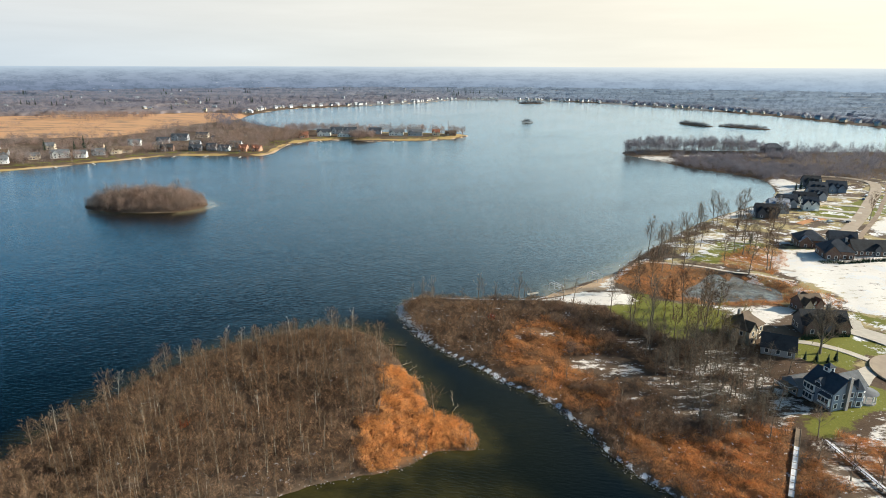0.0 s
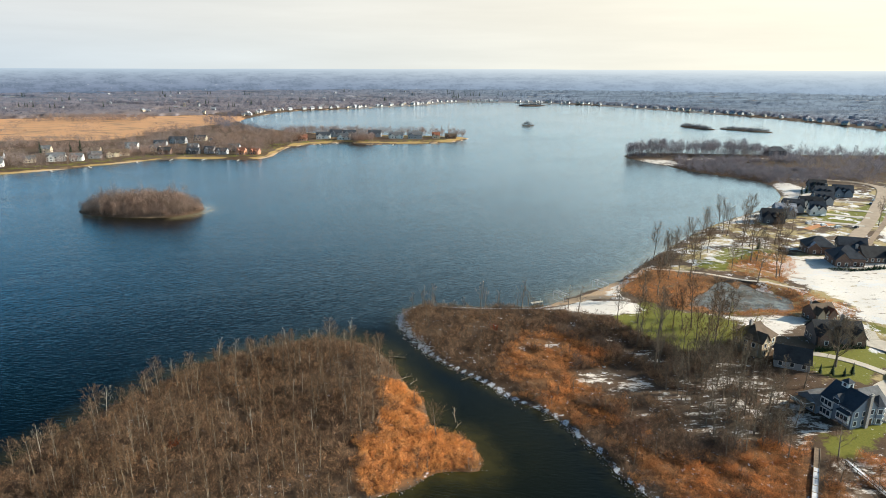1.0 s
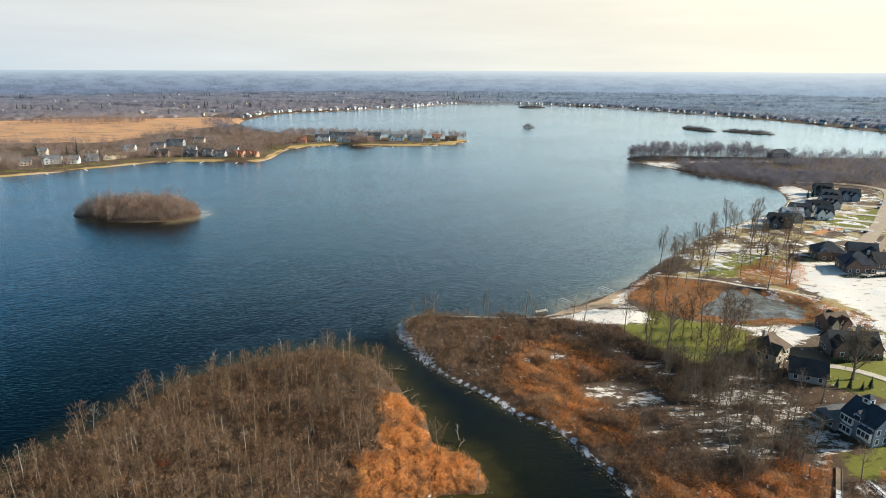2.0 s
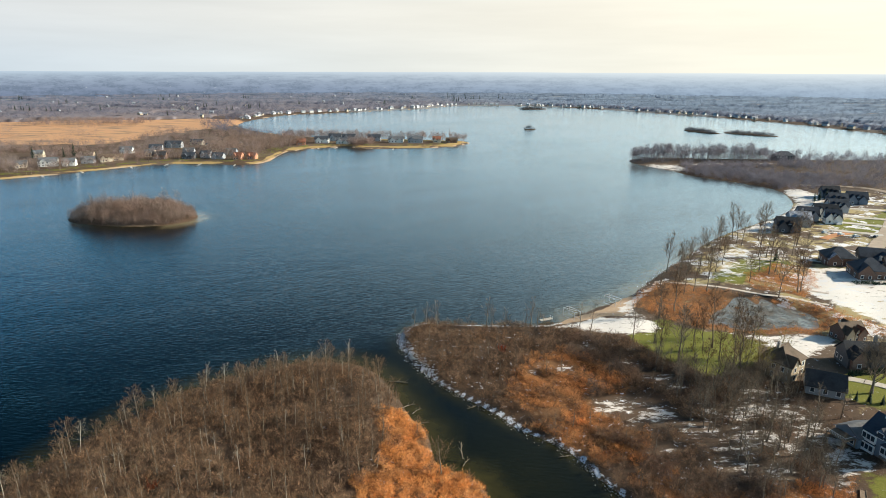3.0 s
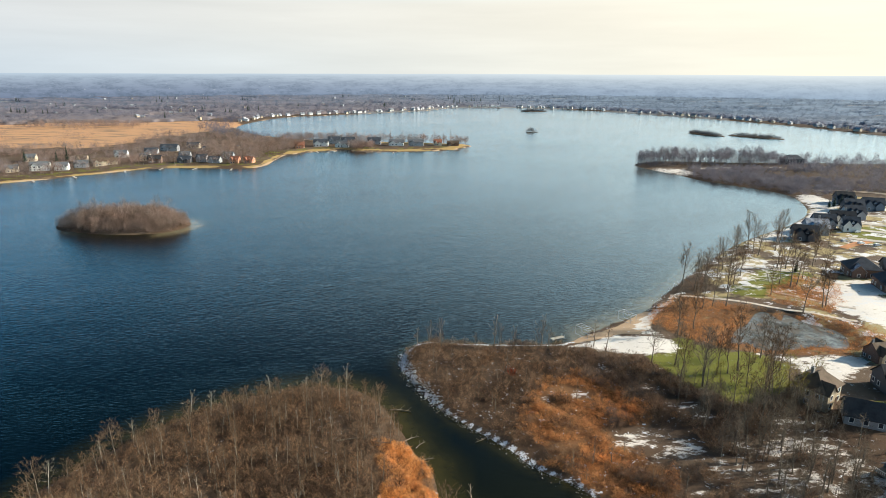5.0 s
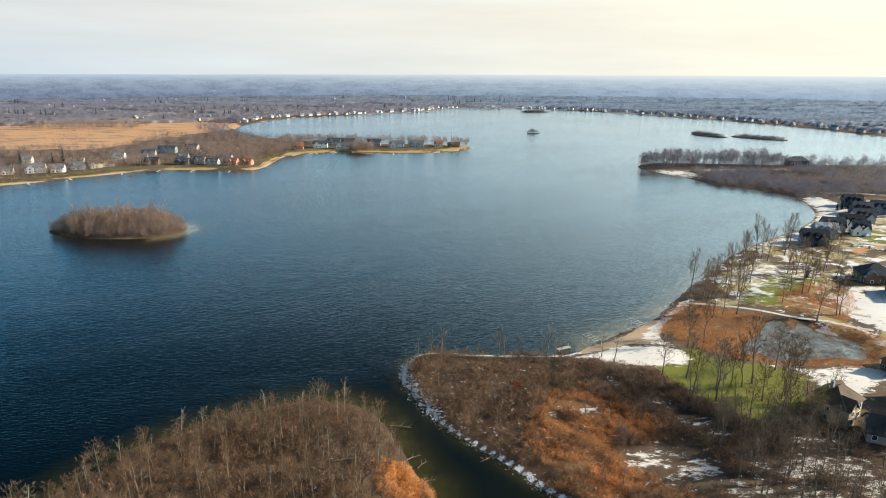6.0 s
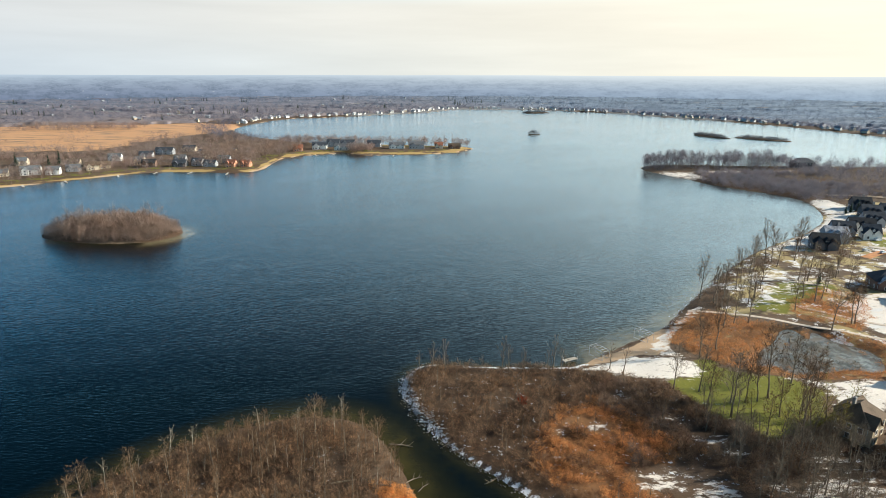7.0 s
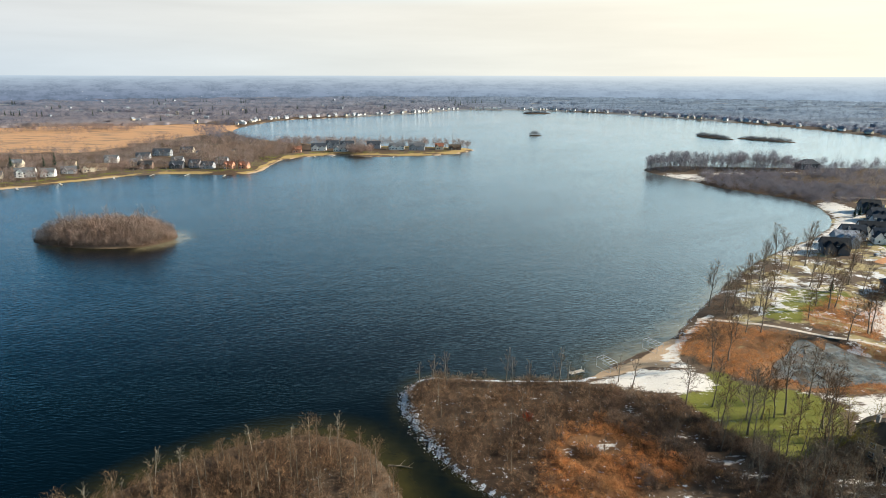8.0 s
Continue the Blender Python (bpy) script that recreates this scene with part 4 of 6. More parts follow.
puffs("yard_brush", s, 30, (0.5, 1.5), 0.6, 0.022, M_BRUSH_DARK, 99, "low brown brush and leaf litter behind the houses", "brush", 0.0, 0.35, 0.6)
stand("house_wood", kinds, scatter(80, (62, 130, 112, 206), lambda x, y: np.minimum(pen_brush(x, y), x - 64 + 0.2 * (y - 160)), 43, 2.2), RS(44), 0.4, 0.8, "thin leafless trees behind the lakeside houses")

s = scatter(380, (84, 246, 200, 372), lambda x, y: np.minimum.reduce([-sdf(LAKE, x, y) - 2.0, 12 + 9 * wave(x, y, 25, 61) + sdf(LAKE, x, y), -area(LAWNS[1:2] + REEDS[2:], x, y) - 1, -sdf(WALL_SNOW, x, y)]), 47)
puffs("bay_shore_brush", s, 26, (0.7, 2.0), 0.5, 0.026, M_BRUSH, 48, "brown brush along the bay shore", "brush", 0.0, 0.45, 0.7)
s = scatter(170, (100, 222, 142, 252), lambda x, y: np.minimum(sdf(POND, x, y) - 1.0, wave(x, y, 15, 66) + 0.1), 49)
puffs("pond_shrubs", s, 40, (1.0, 2.4), 0.5, 0.013, M_TWIG_PALE, 50, "grey bare shrubs standing in the pond", "shrubs", 0.0, 0.45, 0.7)
s = scatter(900, (62, 128, 112, 206), lambda x, y: np.minimum.reduce([-lawny(x, y) - 1 + 2 * (sdf(SNOWS[3], x, y) > -1), -area(REEDS[1:2] + REEDS[4:], x, y) - 0.5, 96 + (y - 150) * 0.1 - x + 6 * (y < 150), np.abs((x - 82.5) * 0.848 - (y - 122) * 0.53) - 2.0, -area(SNOWS[8:], x, y) - 0.3]), 55)
puffs("house_brush", s, 24, (0.7, 2.0), 0.5, 0.02, M_BRUSH_DARK, 56, "low leafless brush under the trees behind the houses", "brush", 0.0, 0.45, 0.6)

# tall lakeside trees
kinds = [tree_thing(70 + k, 15 + 1.4 * k, "tall leafless lakeside tree with upright limbs", M_TWIG_DARK if k % 2 else M_TWIG, limbs=20, subs=6, twigs=8, start=0.3, spread=0.27, thick=0.85) for k in range(5)]
tall = [(79, 233), (83, 241), (87, 239), (103, 261), (109, 262), (98, 258), (102, 289), (105, 283), (104, 279), (110, 286), (113, 291), (118, 281), (122, 300), (129, 310), (137, 319), (143, 327), (124, 288), (132, 299), (133, 274),
        (144, 288), (146, 283), (149, 284), (155, 311), (158, 309), (158, 295), (173, 313), (172, 302), (178, 319), (148, 261), (135, 254), (146, 260), (156, 331), (157, 338), (159, 347), (170, 341), (179, 354), (176, 350),
        (63, 212), (70, 211), (76, 204), (80, 204), (84, 205), (88, 207), (99, 215), (101, 207), (78, 188), (82, 180), (73, 197), (91, 194), (68, 201), (86, 197), (94, 200), (186, 332), (200, 345), (254, 352)]
plant(kinds, tall, "lakeside trees", RS(5), 0.8, 1.12)
plant([tree_thing(80, 12, "yellow-green leafless willow on the lawn", M_TWIG_OLIVE, limbs=14, subs=5, twigs=9, start=0.2, spread=0.4), tree_thing(81, 10, "yellow-green leafless willow on the lawn", M_TWIG_OLIVE, limbs=14, subs=5, twigs=9, start=0.2, spread=0.4)],
      [(83, 190), (92, 198), (78, 196), (88, 186), (98, 196), (95, 186), (104, 196)], "willows", RS(6), 0.75, 1.1)
plant([tree_thing(85, 15, "broad leafless oak beside a driveway", M_TWIG_DARK, limbs=26, subs=9, twigs=11, start=0.22, spread=0.56, thick=1.8)], [(120, 176)], "oak", RS(7), 1, 1.01)
plant([tree_thing(86, 9, "leafless tree with a broad crown near the boardwalk", M_TWIG, limbs=15, subs=6, twigs=7, start=0.25, spread=0.42)], [(87, 121), (91, 115), (98, 115), (98, 109), (94, 108)], "yard trees", RS(17), 0.8, 1.15)
tip = [tree_thing(90 + k, 9 + 2 * k, "thin leafless tree on the peninsula shore", limbs=11, subs=4, twigs=6, start=0.3, spread=0.22) for k in range(2)]
plant(tip, [(-12, 226), (-8, 224), (14, 226), (16, 224), (28, 224), (30, 226), (32, 223), (48, 226), (51, 222), (-4, 228)], "shore trees", RS(8), 0.8, 1.15)
s = np.array([(17.5, 204.0), (18.2, 204.4), (17.9, 203.4), (-66.0, 135.0), (-65.3, 135.6)])
tufts("red_leaved_shrub", s, 26, (2.4, 3.4), 0.03, M_RED_LEAF, 44, 0.5, 0.3, "small shrub still holding red leaves", "shrub")

# small island in the lake
s = scatter(330, (-240, 370, -150, 422), lambda x, y: sdf(SMALL_ISLAND, x, y) - 1.8, 51, 2.2)
puffs("small_island_wood", s, 260, (8, 14.5), 0.22, 0.0062, M_SMALL_ISLE, 9, "leafless brown trees crowding the small island", "wood", 0.12, 0.12, 0.8, 0.010, hscale=np.clip(0.50 + land(s[:, 0], s[:, 1]) / 24, 0.5, 1.05))
kinds = [tree_thing(100 + k, 15 + k, "leafless brown tree rising over the small island", M_SMALL_ISLE, limbs=15, subs=5, twigs=6, start=0.3, spread=0.3, thick=0.7) for k in range(3)]
plant(kinds, [(-196, 398), (-190, 402), (-175, 396), (-212, 392), (-202, 408), (-182, 404), (-168, 400), (-222, 398)], "small island trees", RS(9), 0.9, 1.1)
s = scatter(700, (-240, 370, -150, 422), lambda x, y: sdf(SMALL_ISLAND, x, y) - 1.0, 52)
puffs("small_island_undergrowth", s, 24, (2.0, 4.2), 0.45, 0.022, M_SMALL_ISLE, 53, "brown leafless undergrowth on the small island", "undergrowth", 0.0, 0.4, 0.6)

# wooded spit across the bay: tall trees along its far side, dark thickets by the near water, a snowy clearing between
on_land = lambda x, y: -sdf(LAKE, x, y)
spit = lambda x, y: np.minimum.reduce([on_land(x, y) - 0.8, y - 484 + np.maximum(x - 262, 0) * 0.25, 690 - y])
clearing = lambda x, y: np.minimum(np.minimum(y - 580 + np.maximum(x - 205, 0) * 0.05, 632 - y), np.minimum(232 + 9 * wave(x, y, 30, 9) - x, 1e3))
ridge = lambda x, y: np.minimum.reduce([spit(x, y), y - 634 - 0.02 * (x - 200), 372 - x, wave(x, y, 32, 31) + 0.85, np.hypot(x - 352, (y - 652) * 0.6) - 19])
kinds = [tree_thing(110 + k, 16 + 1.2 * k, "tall dark leafless tree on the wooded spit", M_SPIT, limbs=13, subs=4, twigs=4, start=0.28, spread=0.26, thick=0.6) for k in range(4)]
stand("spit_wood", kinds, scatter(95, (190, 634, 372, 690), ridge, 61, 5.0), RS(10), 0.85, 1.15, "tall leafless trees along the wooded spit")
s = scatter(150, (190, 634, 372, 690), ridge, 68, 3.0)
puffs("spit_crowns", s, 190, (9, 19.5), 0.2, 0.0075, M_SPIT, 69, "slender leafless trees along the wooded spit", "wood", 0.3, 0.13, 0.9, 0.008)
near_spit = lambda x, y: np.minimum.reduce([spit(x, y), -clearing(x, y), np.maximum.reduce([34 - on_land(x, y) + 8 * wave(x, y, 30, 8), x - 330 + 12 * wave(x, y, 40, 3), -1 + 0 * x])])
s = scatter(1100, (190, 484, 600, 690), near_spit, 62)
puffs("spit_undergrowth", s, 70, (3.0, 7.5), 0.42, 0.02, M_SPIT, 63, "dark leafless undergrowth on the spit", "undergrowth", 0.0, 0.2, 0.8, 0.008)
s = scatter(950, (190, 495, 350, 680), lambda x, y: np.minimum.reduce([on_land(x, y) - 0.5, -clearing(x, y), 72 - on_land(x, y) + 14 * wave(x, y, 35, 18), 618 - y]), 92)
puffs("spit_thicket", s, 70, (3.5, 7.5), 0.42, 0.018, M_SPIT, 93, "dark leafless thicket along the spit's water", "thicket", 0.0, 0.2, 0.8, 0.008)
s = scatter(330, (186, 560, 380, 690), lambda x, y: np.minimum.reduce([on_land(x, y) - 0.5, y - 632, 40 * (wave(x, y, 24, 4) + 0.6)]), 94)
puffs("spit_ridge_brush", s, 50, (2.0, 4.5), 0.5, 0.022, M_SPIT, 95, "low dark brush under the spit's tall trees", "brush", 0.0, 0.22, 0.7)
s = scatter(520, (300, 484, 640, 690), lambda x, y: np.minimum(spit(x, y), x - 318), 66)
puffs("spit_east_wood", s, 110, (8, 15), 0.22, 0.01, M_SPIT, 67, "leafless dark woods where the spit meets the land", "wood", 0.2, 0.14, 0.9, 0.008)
s = scatter(900, (262, 300, 520, 520), lambda x, y: np.minimum(on_land(x, y) - 12, x - 300 - (y - 380) * 0.75), 64)
puffs("field_brush", s, 16, (1.2, 3.6), 0.45, 0.024, M_BRUSH, 65, "scattered leafless brush beside the lane", "brush", 0.0, 0.4, 0.7)

# west shore: suburb trees and woods behind
west = lambda x, y: np.minimum.reduce([on_land(x, y) - 30, -sdf(MARSH, x, y), 40 - x])
s = scatter(2900, (-1000, 540, -170, 1090), lambda x, y: np.minimum(west(x, y), np.where(on_land(x, y) < 115, wave(x, y, 60, 43) + 0.05, wave(x, y, 90, 41) + 0.55)), 71)
puffs("west_woods", s, 56, (5, 11.5), 0.36, 0.015, M_WESTWOOD, 72, "leafless brown woods behind the west shore", "woods", 0.1, 0.16, 0.7, 0.01)
s = scatter(230, (-262, 664, -172, 800), lambda x, y: on_land(x, y) - 13, 73)
puffs("west_grove", s, 150, (9, 14.5), 0.27, 0.009, M_SMALL_ISLE, 74, "leafless reddish-brown trees in a lakeside grove", "woods", 0.15, 0.14, 0.8, 0.01)
s = scatter(250, (-480, 540, -180, 790), lambda x, y: np.minimum(on_land(x, y) - 8, 70 - on_land(x, y)), 75, 5.0)
puffs("west_garden_trees", s, 130, (6, 13), 0.3, 0.008, M_WESTWOOD, 76, "leafless garden trees between shore houses", "trees", 0.2, 0.15, 0.8, 0.01)
kinds = [tree_thing(120 + k, 15 + 2 * k, "leafless garden tree by the west shore", M_TWIG, limbs=12, subs=4, twigs=4, start=0.25, spread=0.3) for k in range(2)]
plant(kinds, [tuple(p) for p in scatter(26, (-430, 530, -180, 760), lambda x, y: np.minimum(on_land(x, y) - 8, 40 - on_land(x, y)), 77, 12.0)], "west garden trees", RS(11), 0.6, 1.0)
back_wood = lambda x, y: np.minimum.reduce([on_land(x, y) - 4, y - 826 + np.maximum(x + 40, 0) * 0.3])
s = scatter(240, (-215, 800, 30, 876), back_wood, 81, 2.5)
puffs("promontory_woods", s, 100, (8, 15), 0.2, 0.009, M_WESTWOOD, 74, "tall leafless trees behind the promontory houses", "woods", 0.2, 0.15, 1.0, 0.010)
kinds = [tree_thing(140 + k, 17 + 2 * k, "tall leafless tree on the promontory", M_WESTWOOD, limbs=12, subs=4, twigs=5, start=0.3, spread=0.2) for k in range(2)]
plant(kinds, [(-148, 836), (-142, 838), (-84, 832), (-104, 836), (-70, 838), (-55, 832), (-40, 834), (-28, 836), (-14, 830), (-2, 834), (8, 828), (-98, 776), (-102, 782), (-106, 774), (-99, 788), (-108, 786)], "promontory trees", RS(13), 0.8, 1.15)
s = scatter(90, (-116, 764, -88, 800), on_land, 84, 1.5)
puffs("promontory_grove", s, 70, (7, 12), 0.25, 0.013, M_WESTWOOD, 85, "tan-brown leafless thicket between promontory houses", "thicket", 0.1, 0.25, 0.9, 0.008)
s = scatter(1700, (-1100, 740, -330, 1180), lambda x, y: np.minimum.reduce([sdf(MARSH, x, y) + 30, wave(x, y * 2.2, 150, 14) - 0.5 + 0.55 * np.clip((960 - y) / 120, 0, 1), on_land(x, y) - 20]), 78)
puffs("marsh_brush", s, 34, (2.5, 5.5), 0.6, 0.022, M_WESTWOOD, 79, "dark brush patches in the tan marsh", "brush", 0.0, 0.2, 0.6)
s = scatter(260, (-690, 990, -490, 1120), lambda x, y: np.minimum.reduce([y - 1010 - 0.1 * np.abs(x + 590), 55 - np.abs(y - 1050), 95 - np.abs(x + 590)]), 87)
puffs("marsh_grove", s, 90, (8, 13), 0.3, 0.011, M_WESTWOOD, 96, "leafless grove standing out into the marsh", "wood", 0.15, 0.15, 0.8, 0.008)

# far woods round and beyond the lake, in growing clumps
c = Nodes("hazy_wood_canopy", 0.95, 0.0, 0.1)
tone1 = c.mix(c.step(c.noise(0.16, 3, 0.7), 0.35, 0.65), (0.15, 0.125, 0.13), (0.24, 0.20, 0.20))
tone1 = c.mix(c.step(c.noise(0.012, 4, 0.6), 0.45, 0.62), tone1, c.mix(c.noise(0.2, 2), (0.30, 0.22, 0.185), (0.15, 0.12, 0.115)))
tone1 = c.mix(c.step(c.noise(0.035, 3, 0.6), 0.64, 0.70), tone1, (0.085, 0.10, 0.105))
# haze is painted in by distance: bluer tones, paler towards the sun's side
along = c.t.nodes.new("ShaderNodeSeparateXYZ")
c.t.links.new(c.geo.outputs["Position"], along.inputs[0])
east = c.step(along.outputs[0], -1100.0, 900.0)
haze_tone = c.mix(c.step(c.noise(0.05, 4, 0.7), 0.35, 0.65), c.mix(east, (0.145, 0.148, 0.200), (0.145, 0.195, 0.265)), c.mix(east, (0.185, 0.182, 0.225), (0.180, 0.230, 0.300)))
haze_tone = c.mix(c.step(c.noise(0.0035, 5, 0.65, (1, 2.5, 1)), 0.50, 0.58), haze_tone, c.mix(east, (0.105, 0.118, 0.158), (0.115, 0.150, 0.200)))
haze_tone = c.mix(c.step(c.noise(0.006, 4, 0.6, (1, 3, 1)), 0.64, 0.68), haze_tone, (0.21, 0.185, 0.165))
M_CANOPY = c.done(c.mix(c.attr("haze_amount"), tone1, haze_tone))


def far_canopy(u0, u1, nu, y0, y1, step, grow):
    """The tops of the far-shore woods, spread in a fan from the flight's start: one ragged sheet that falls to the
    ground at clearings and shores.
    """
    r = RS(81)
    ys, st = [y0], step
    while ys[-1] < y1:
        ys.append(ys[-1] + st)
        st *= 1 + grow
    u = np.linspace(u0, u1, nu)
    Y = np.repeat(np.array(ys), nu)
    X = np.tile(u, len(ys)) * Y + r.normal(size=len(Y)) * Y * 0.0007
    Y = Y + r.normal(size=len(Y)) * 1.5
    fromlake = -sdf(LAKE, X, Y)
    wood = np.minimum.reduce([fromlake - 42, -sdf(MARSH, X, Y) - 4, (wave(X, Y * 1.8, 420, 87) + 0.95) * 60, (wave(X, Y * 2.2, 170, 88) + 1.1) * 40,
                              np.where((X < 60) & (Y < 1010), -1.0, 1e3), np.where((X > 100) & (Y < 720), -1.0, 1e3)])
    tall = 4.0 + 0.9 * wave(X, Y, 90, 89) + r.normal(size=len(Y)) * 0.4
    Z = np.where(wood > 0, 1.8 + tall, -3.0)
    rows = len(ys)
    i = (np.arange(rows - 1)[:, None] * nu + np.arange(nu - 1)[None]).ravel()
    hi = (Z > 0).reshape(rows, nu)
    any_hi = (hi[:-1, :-1] | hi[:-1, 1:] | hi[1:, 1:] | hi[1:, :-1]).ravel()
    i = i[any_hi]
    tris = np.concatenate([np.stack([i, i + 1, i + nu + 1], 1), np.stack([i, i + nu + 1, i + nu], 1)])
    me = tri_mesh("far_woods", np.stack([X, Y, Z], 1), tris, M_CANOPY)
    a = me.attributes.new("haze_amount", "FLOAT", "POINT")
    # painted haze grows with distance and eastwards
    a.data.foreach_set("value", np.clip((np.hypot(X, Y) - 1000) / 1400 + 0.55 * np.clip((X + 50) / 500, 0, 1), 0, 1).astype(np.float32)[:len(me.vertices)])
    tagged(new("far_woods", me), "far grey-brown woods with haze put into their colour", "woods", kind="stuff")


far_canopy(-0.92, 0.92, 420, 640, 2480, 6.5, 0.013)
def wood_band(name, n, r0, r1, blades, h, w_, mat, seed, x0=-9e3, x1=9e3):
    """Uncountable far trees between two distances, standing in belts with clearings."""
    r = RS(seed)
    rr, u = np.sqrt(r.uniform(r0 * r0, r1 * r1, n * 3)), np.radians(r.uniform(-44, 44, n * 3))
    x, y = rr * np.sin(u), rr * np.cos(u)
    keep = (x > x0) & (x < x1) & (-sdf(LAKE, x, y) > 36) & (sdf(MARSH, x, y) < -5) & (wave(x, y * 2.2, 170, 88) > -0.8) & ~((x < 60) & (y < 1000) & (x > -1150)) & ~((x > -700) & (x < -330) & (y < 1190)) & ~((x > 100) & (y < 720))
    puffs(name, np.stack([x[keep], y[keep]], 1)[:n], blades, h, 0.42, w_, mat, seed + 1, "leafless far trees with haze put into their colour", "woods", 0.05, 0.17, 0.6, 0.008)


s = scatter(1500, (-420, 860, 780, 1640), lambda x, y: np.minimum(-sdf(LAKE, x, y) - 12, 60 + sdf(LAKE, x, y)), 83)
puffs("far_shore_gardens", s, 44, (6, 12), 0.3, 0.014, M_HAZE_WOOD, 84, "leafless trees among the far shore houses", "trees", 0.15, 0.16, 0.8, 0.01)
wood_band("far_shore_trees", 2900, 950, 1750, 34, (8, 14), 0.020, M_HAZE_WOOD, 86, x1=150)
wood_band("hazy_shore_trees", 2300, 950, 1750, 34, (8, 14), 0.020, M_HAZE_WOOD2, 97, x0=100)
wood_band("distant_trees", 4600, 1650, 2450, 22, (9, 15), 0.030, M_HAZE_WOOD2, 88)
for k, (x0, y0, x1, y1, deep, hh) in enumerate(ISLETS):
    r = RS(90 + k)
    m = 22 if k == 1 else 240
    u, v = r.uniform(-0.9, 0.9, m), r.uniform(-0.7, 0.7, m)
    spots = np.stack([(x0 + x1) / 2 + u * (x1 - x0) / 2 + v * deep * 0.6, (y0 + y1) / 2 + u * (y1 - y0) / 2 + v * deep * 0.6], 1)
    puffs("islet_brush", spots, 34, (3.0, 5.5) if k != 1 else (4, 8), 0.5, 0.028, M_ISLET, 95 + k, "leafless islet brush with haze put into its colour", "brush", 0.0, 0.35, 0.7, 0.008, hscale=np.clip(1.2 - np.abs(u) ** 2, 0.5, 1.0) * r.uniform(0.6, 1.2, m) * np.where(r.uniform(0, 1, m) < 0.06, 1.8, 1.0), level=0.6)


# ---- houses ----
SCALE = 1.15           # the plan is drawn at 1 : 1.15 and brought to full size at the end of the file
def box_vf(x0, y0, z0, x1, y1, z1):
    v = [(x0, y0, z0), (x1, y0, z0), (x1, y1, z0), (x0, y1, z0), (x0, y0, z1), (x1, y0, z1), (x1, y1, z1), (x0, y1, z1)]
    f = [(3, 2, 1, 0), (4, 5, 6, 7), (0, 1, 5, 4), (1, 2, 6, 5), (2, 3, 7, 6), (3, 0, 4, 7)]
    return v, f


def merge(*parts):
    V, F = [], []
    for v, f in parts:
        b = len(V)
        V += list(v)
        F += [tuple(i + b for i in q) for q in f]
    return V, F


def turn_vf(vf, swap):
    """Swap the plan axes of a piece, for ridges that run along y."""
    v, f = vf
    if not swap:
        return vf
    return [(-y, x, z) for x, y, z in v], f


def wall_vf(w, d, h, rise):
    """Walls of a block with gable ends, ridge along x."""
    a, b = w / 2, d / 2
    v = [(-a, -b, 0), (a, -b, 0), (a, b, 0), (-a, b, 0), (-a, -b, h), (a, -b, h), (a, b, h), (-a, b, h)]
    f = [(3, 2, 1, 0), (0, 1, 5, 4), (2, 3, 7, 6)]
    if rise:
        v += [(-a, 0, h + rise), (a, 0, h + rise)]
        f += [(1, 2, 6, 9, 5), (3, 0, 4, 8, 7), (4, 5, 9, 8), (6, 7, 8, 9)]
    else:
        f += [(1, 2, 6, 5), (3, 0, 4, 7), (4, 5, 6, 7)]
    return v, f


def gable_roof_vf(w, d, h, rise, over=0.55, t=0.24):
    a, b = w / 2 + over, d / 2
    s = rise / b
    lo, e = h - over * s, b + over
    v = []
    for x in (-a, a):
        v += [(x, -e, lo + 0.03), (x, 0, h + rise + 0.03), (x, e, lo + 0.03), (x, e, lo + t), (x, 0, h + rise + t), (x, -e, lo + t)]
    f = [(0, 1, 2, 3, 4, 5), (11, 10, 9, 8, 7, 6)]
    for i in range(6):
        j = (i + 1) % 6
        f.append((j, i, i + 6, j + 6))
    return v, f


def hip_roof_vf(w, d, h, rise, over=0.6, t=0.22):
    a, b = w / 2 + over, d / 2 + over
    k = max(a - b, 0.02)
    v = [(-a, -b, h), (a, -b, h), (a, b, h), (-a, b, h), (-a, -b, h + t), (a, -b, h + t), (a, b, h + t), (-a, b, h + t), (-k, 0, h + rise), (k, 0, h + rise)]
    return v, [(3, 2, 1, 0), (0, 1, 5, 4), (1, 2, 6, 5), (2, 3, 7, 6), (3, 0, 4, 7), (4, 5, 9, 8), (5, 6, 9), (6, 7, 8, 9), (7, 4, 8)]


def mesh_of(name, vf, mat):
    me = bpy.data.meshes.new(name)
    me.from_pydata([tuple(p) for p in vf[0]], [], vf[1])
    me.materials.append(mat)
    return me


def frame_vf(w, h, b=0.13, t=0.09):
    """A window frame facing -y: one closed ring with depth."""
    a, c = w / 2, w / 2 + b
    ring = [(-c, -b), (c, -b), (c, h + b), (-c, h + b)]
    hole = [(-a, 0), (a, 0), (a, h), (-a, h)]
    v = [(x, y, z) for y in (-t, 0.02) for pts in (ring, hole) for x, z in pts]
    f = []
    for k in range(4):
        m = (k + 1) % 4
        f += [(k, m, 4 + m, 4 + k), (8 + m, 8 + k, 12 + k, 12 + m), (m, k, 8 + k, 8 + m), (4 + k, 4 + m, 12 + m, 12 + k)]
    return v, f


FRAME = {k: mesh_of("frame", frame_vf(*k, b=0.17), M_WHITE) for k in ((1.1, 1.5), (1.7, 1.5), (2.4, 1.9), (1.0, 1.0))}
PANE = {k: mesh_of("pane", box_vf(-k[0] / 2, -0.05, 0, k[0] / 2, 0.015, k[1]), M_GLASS) for k in FRAME}
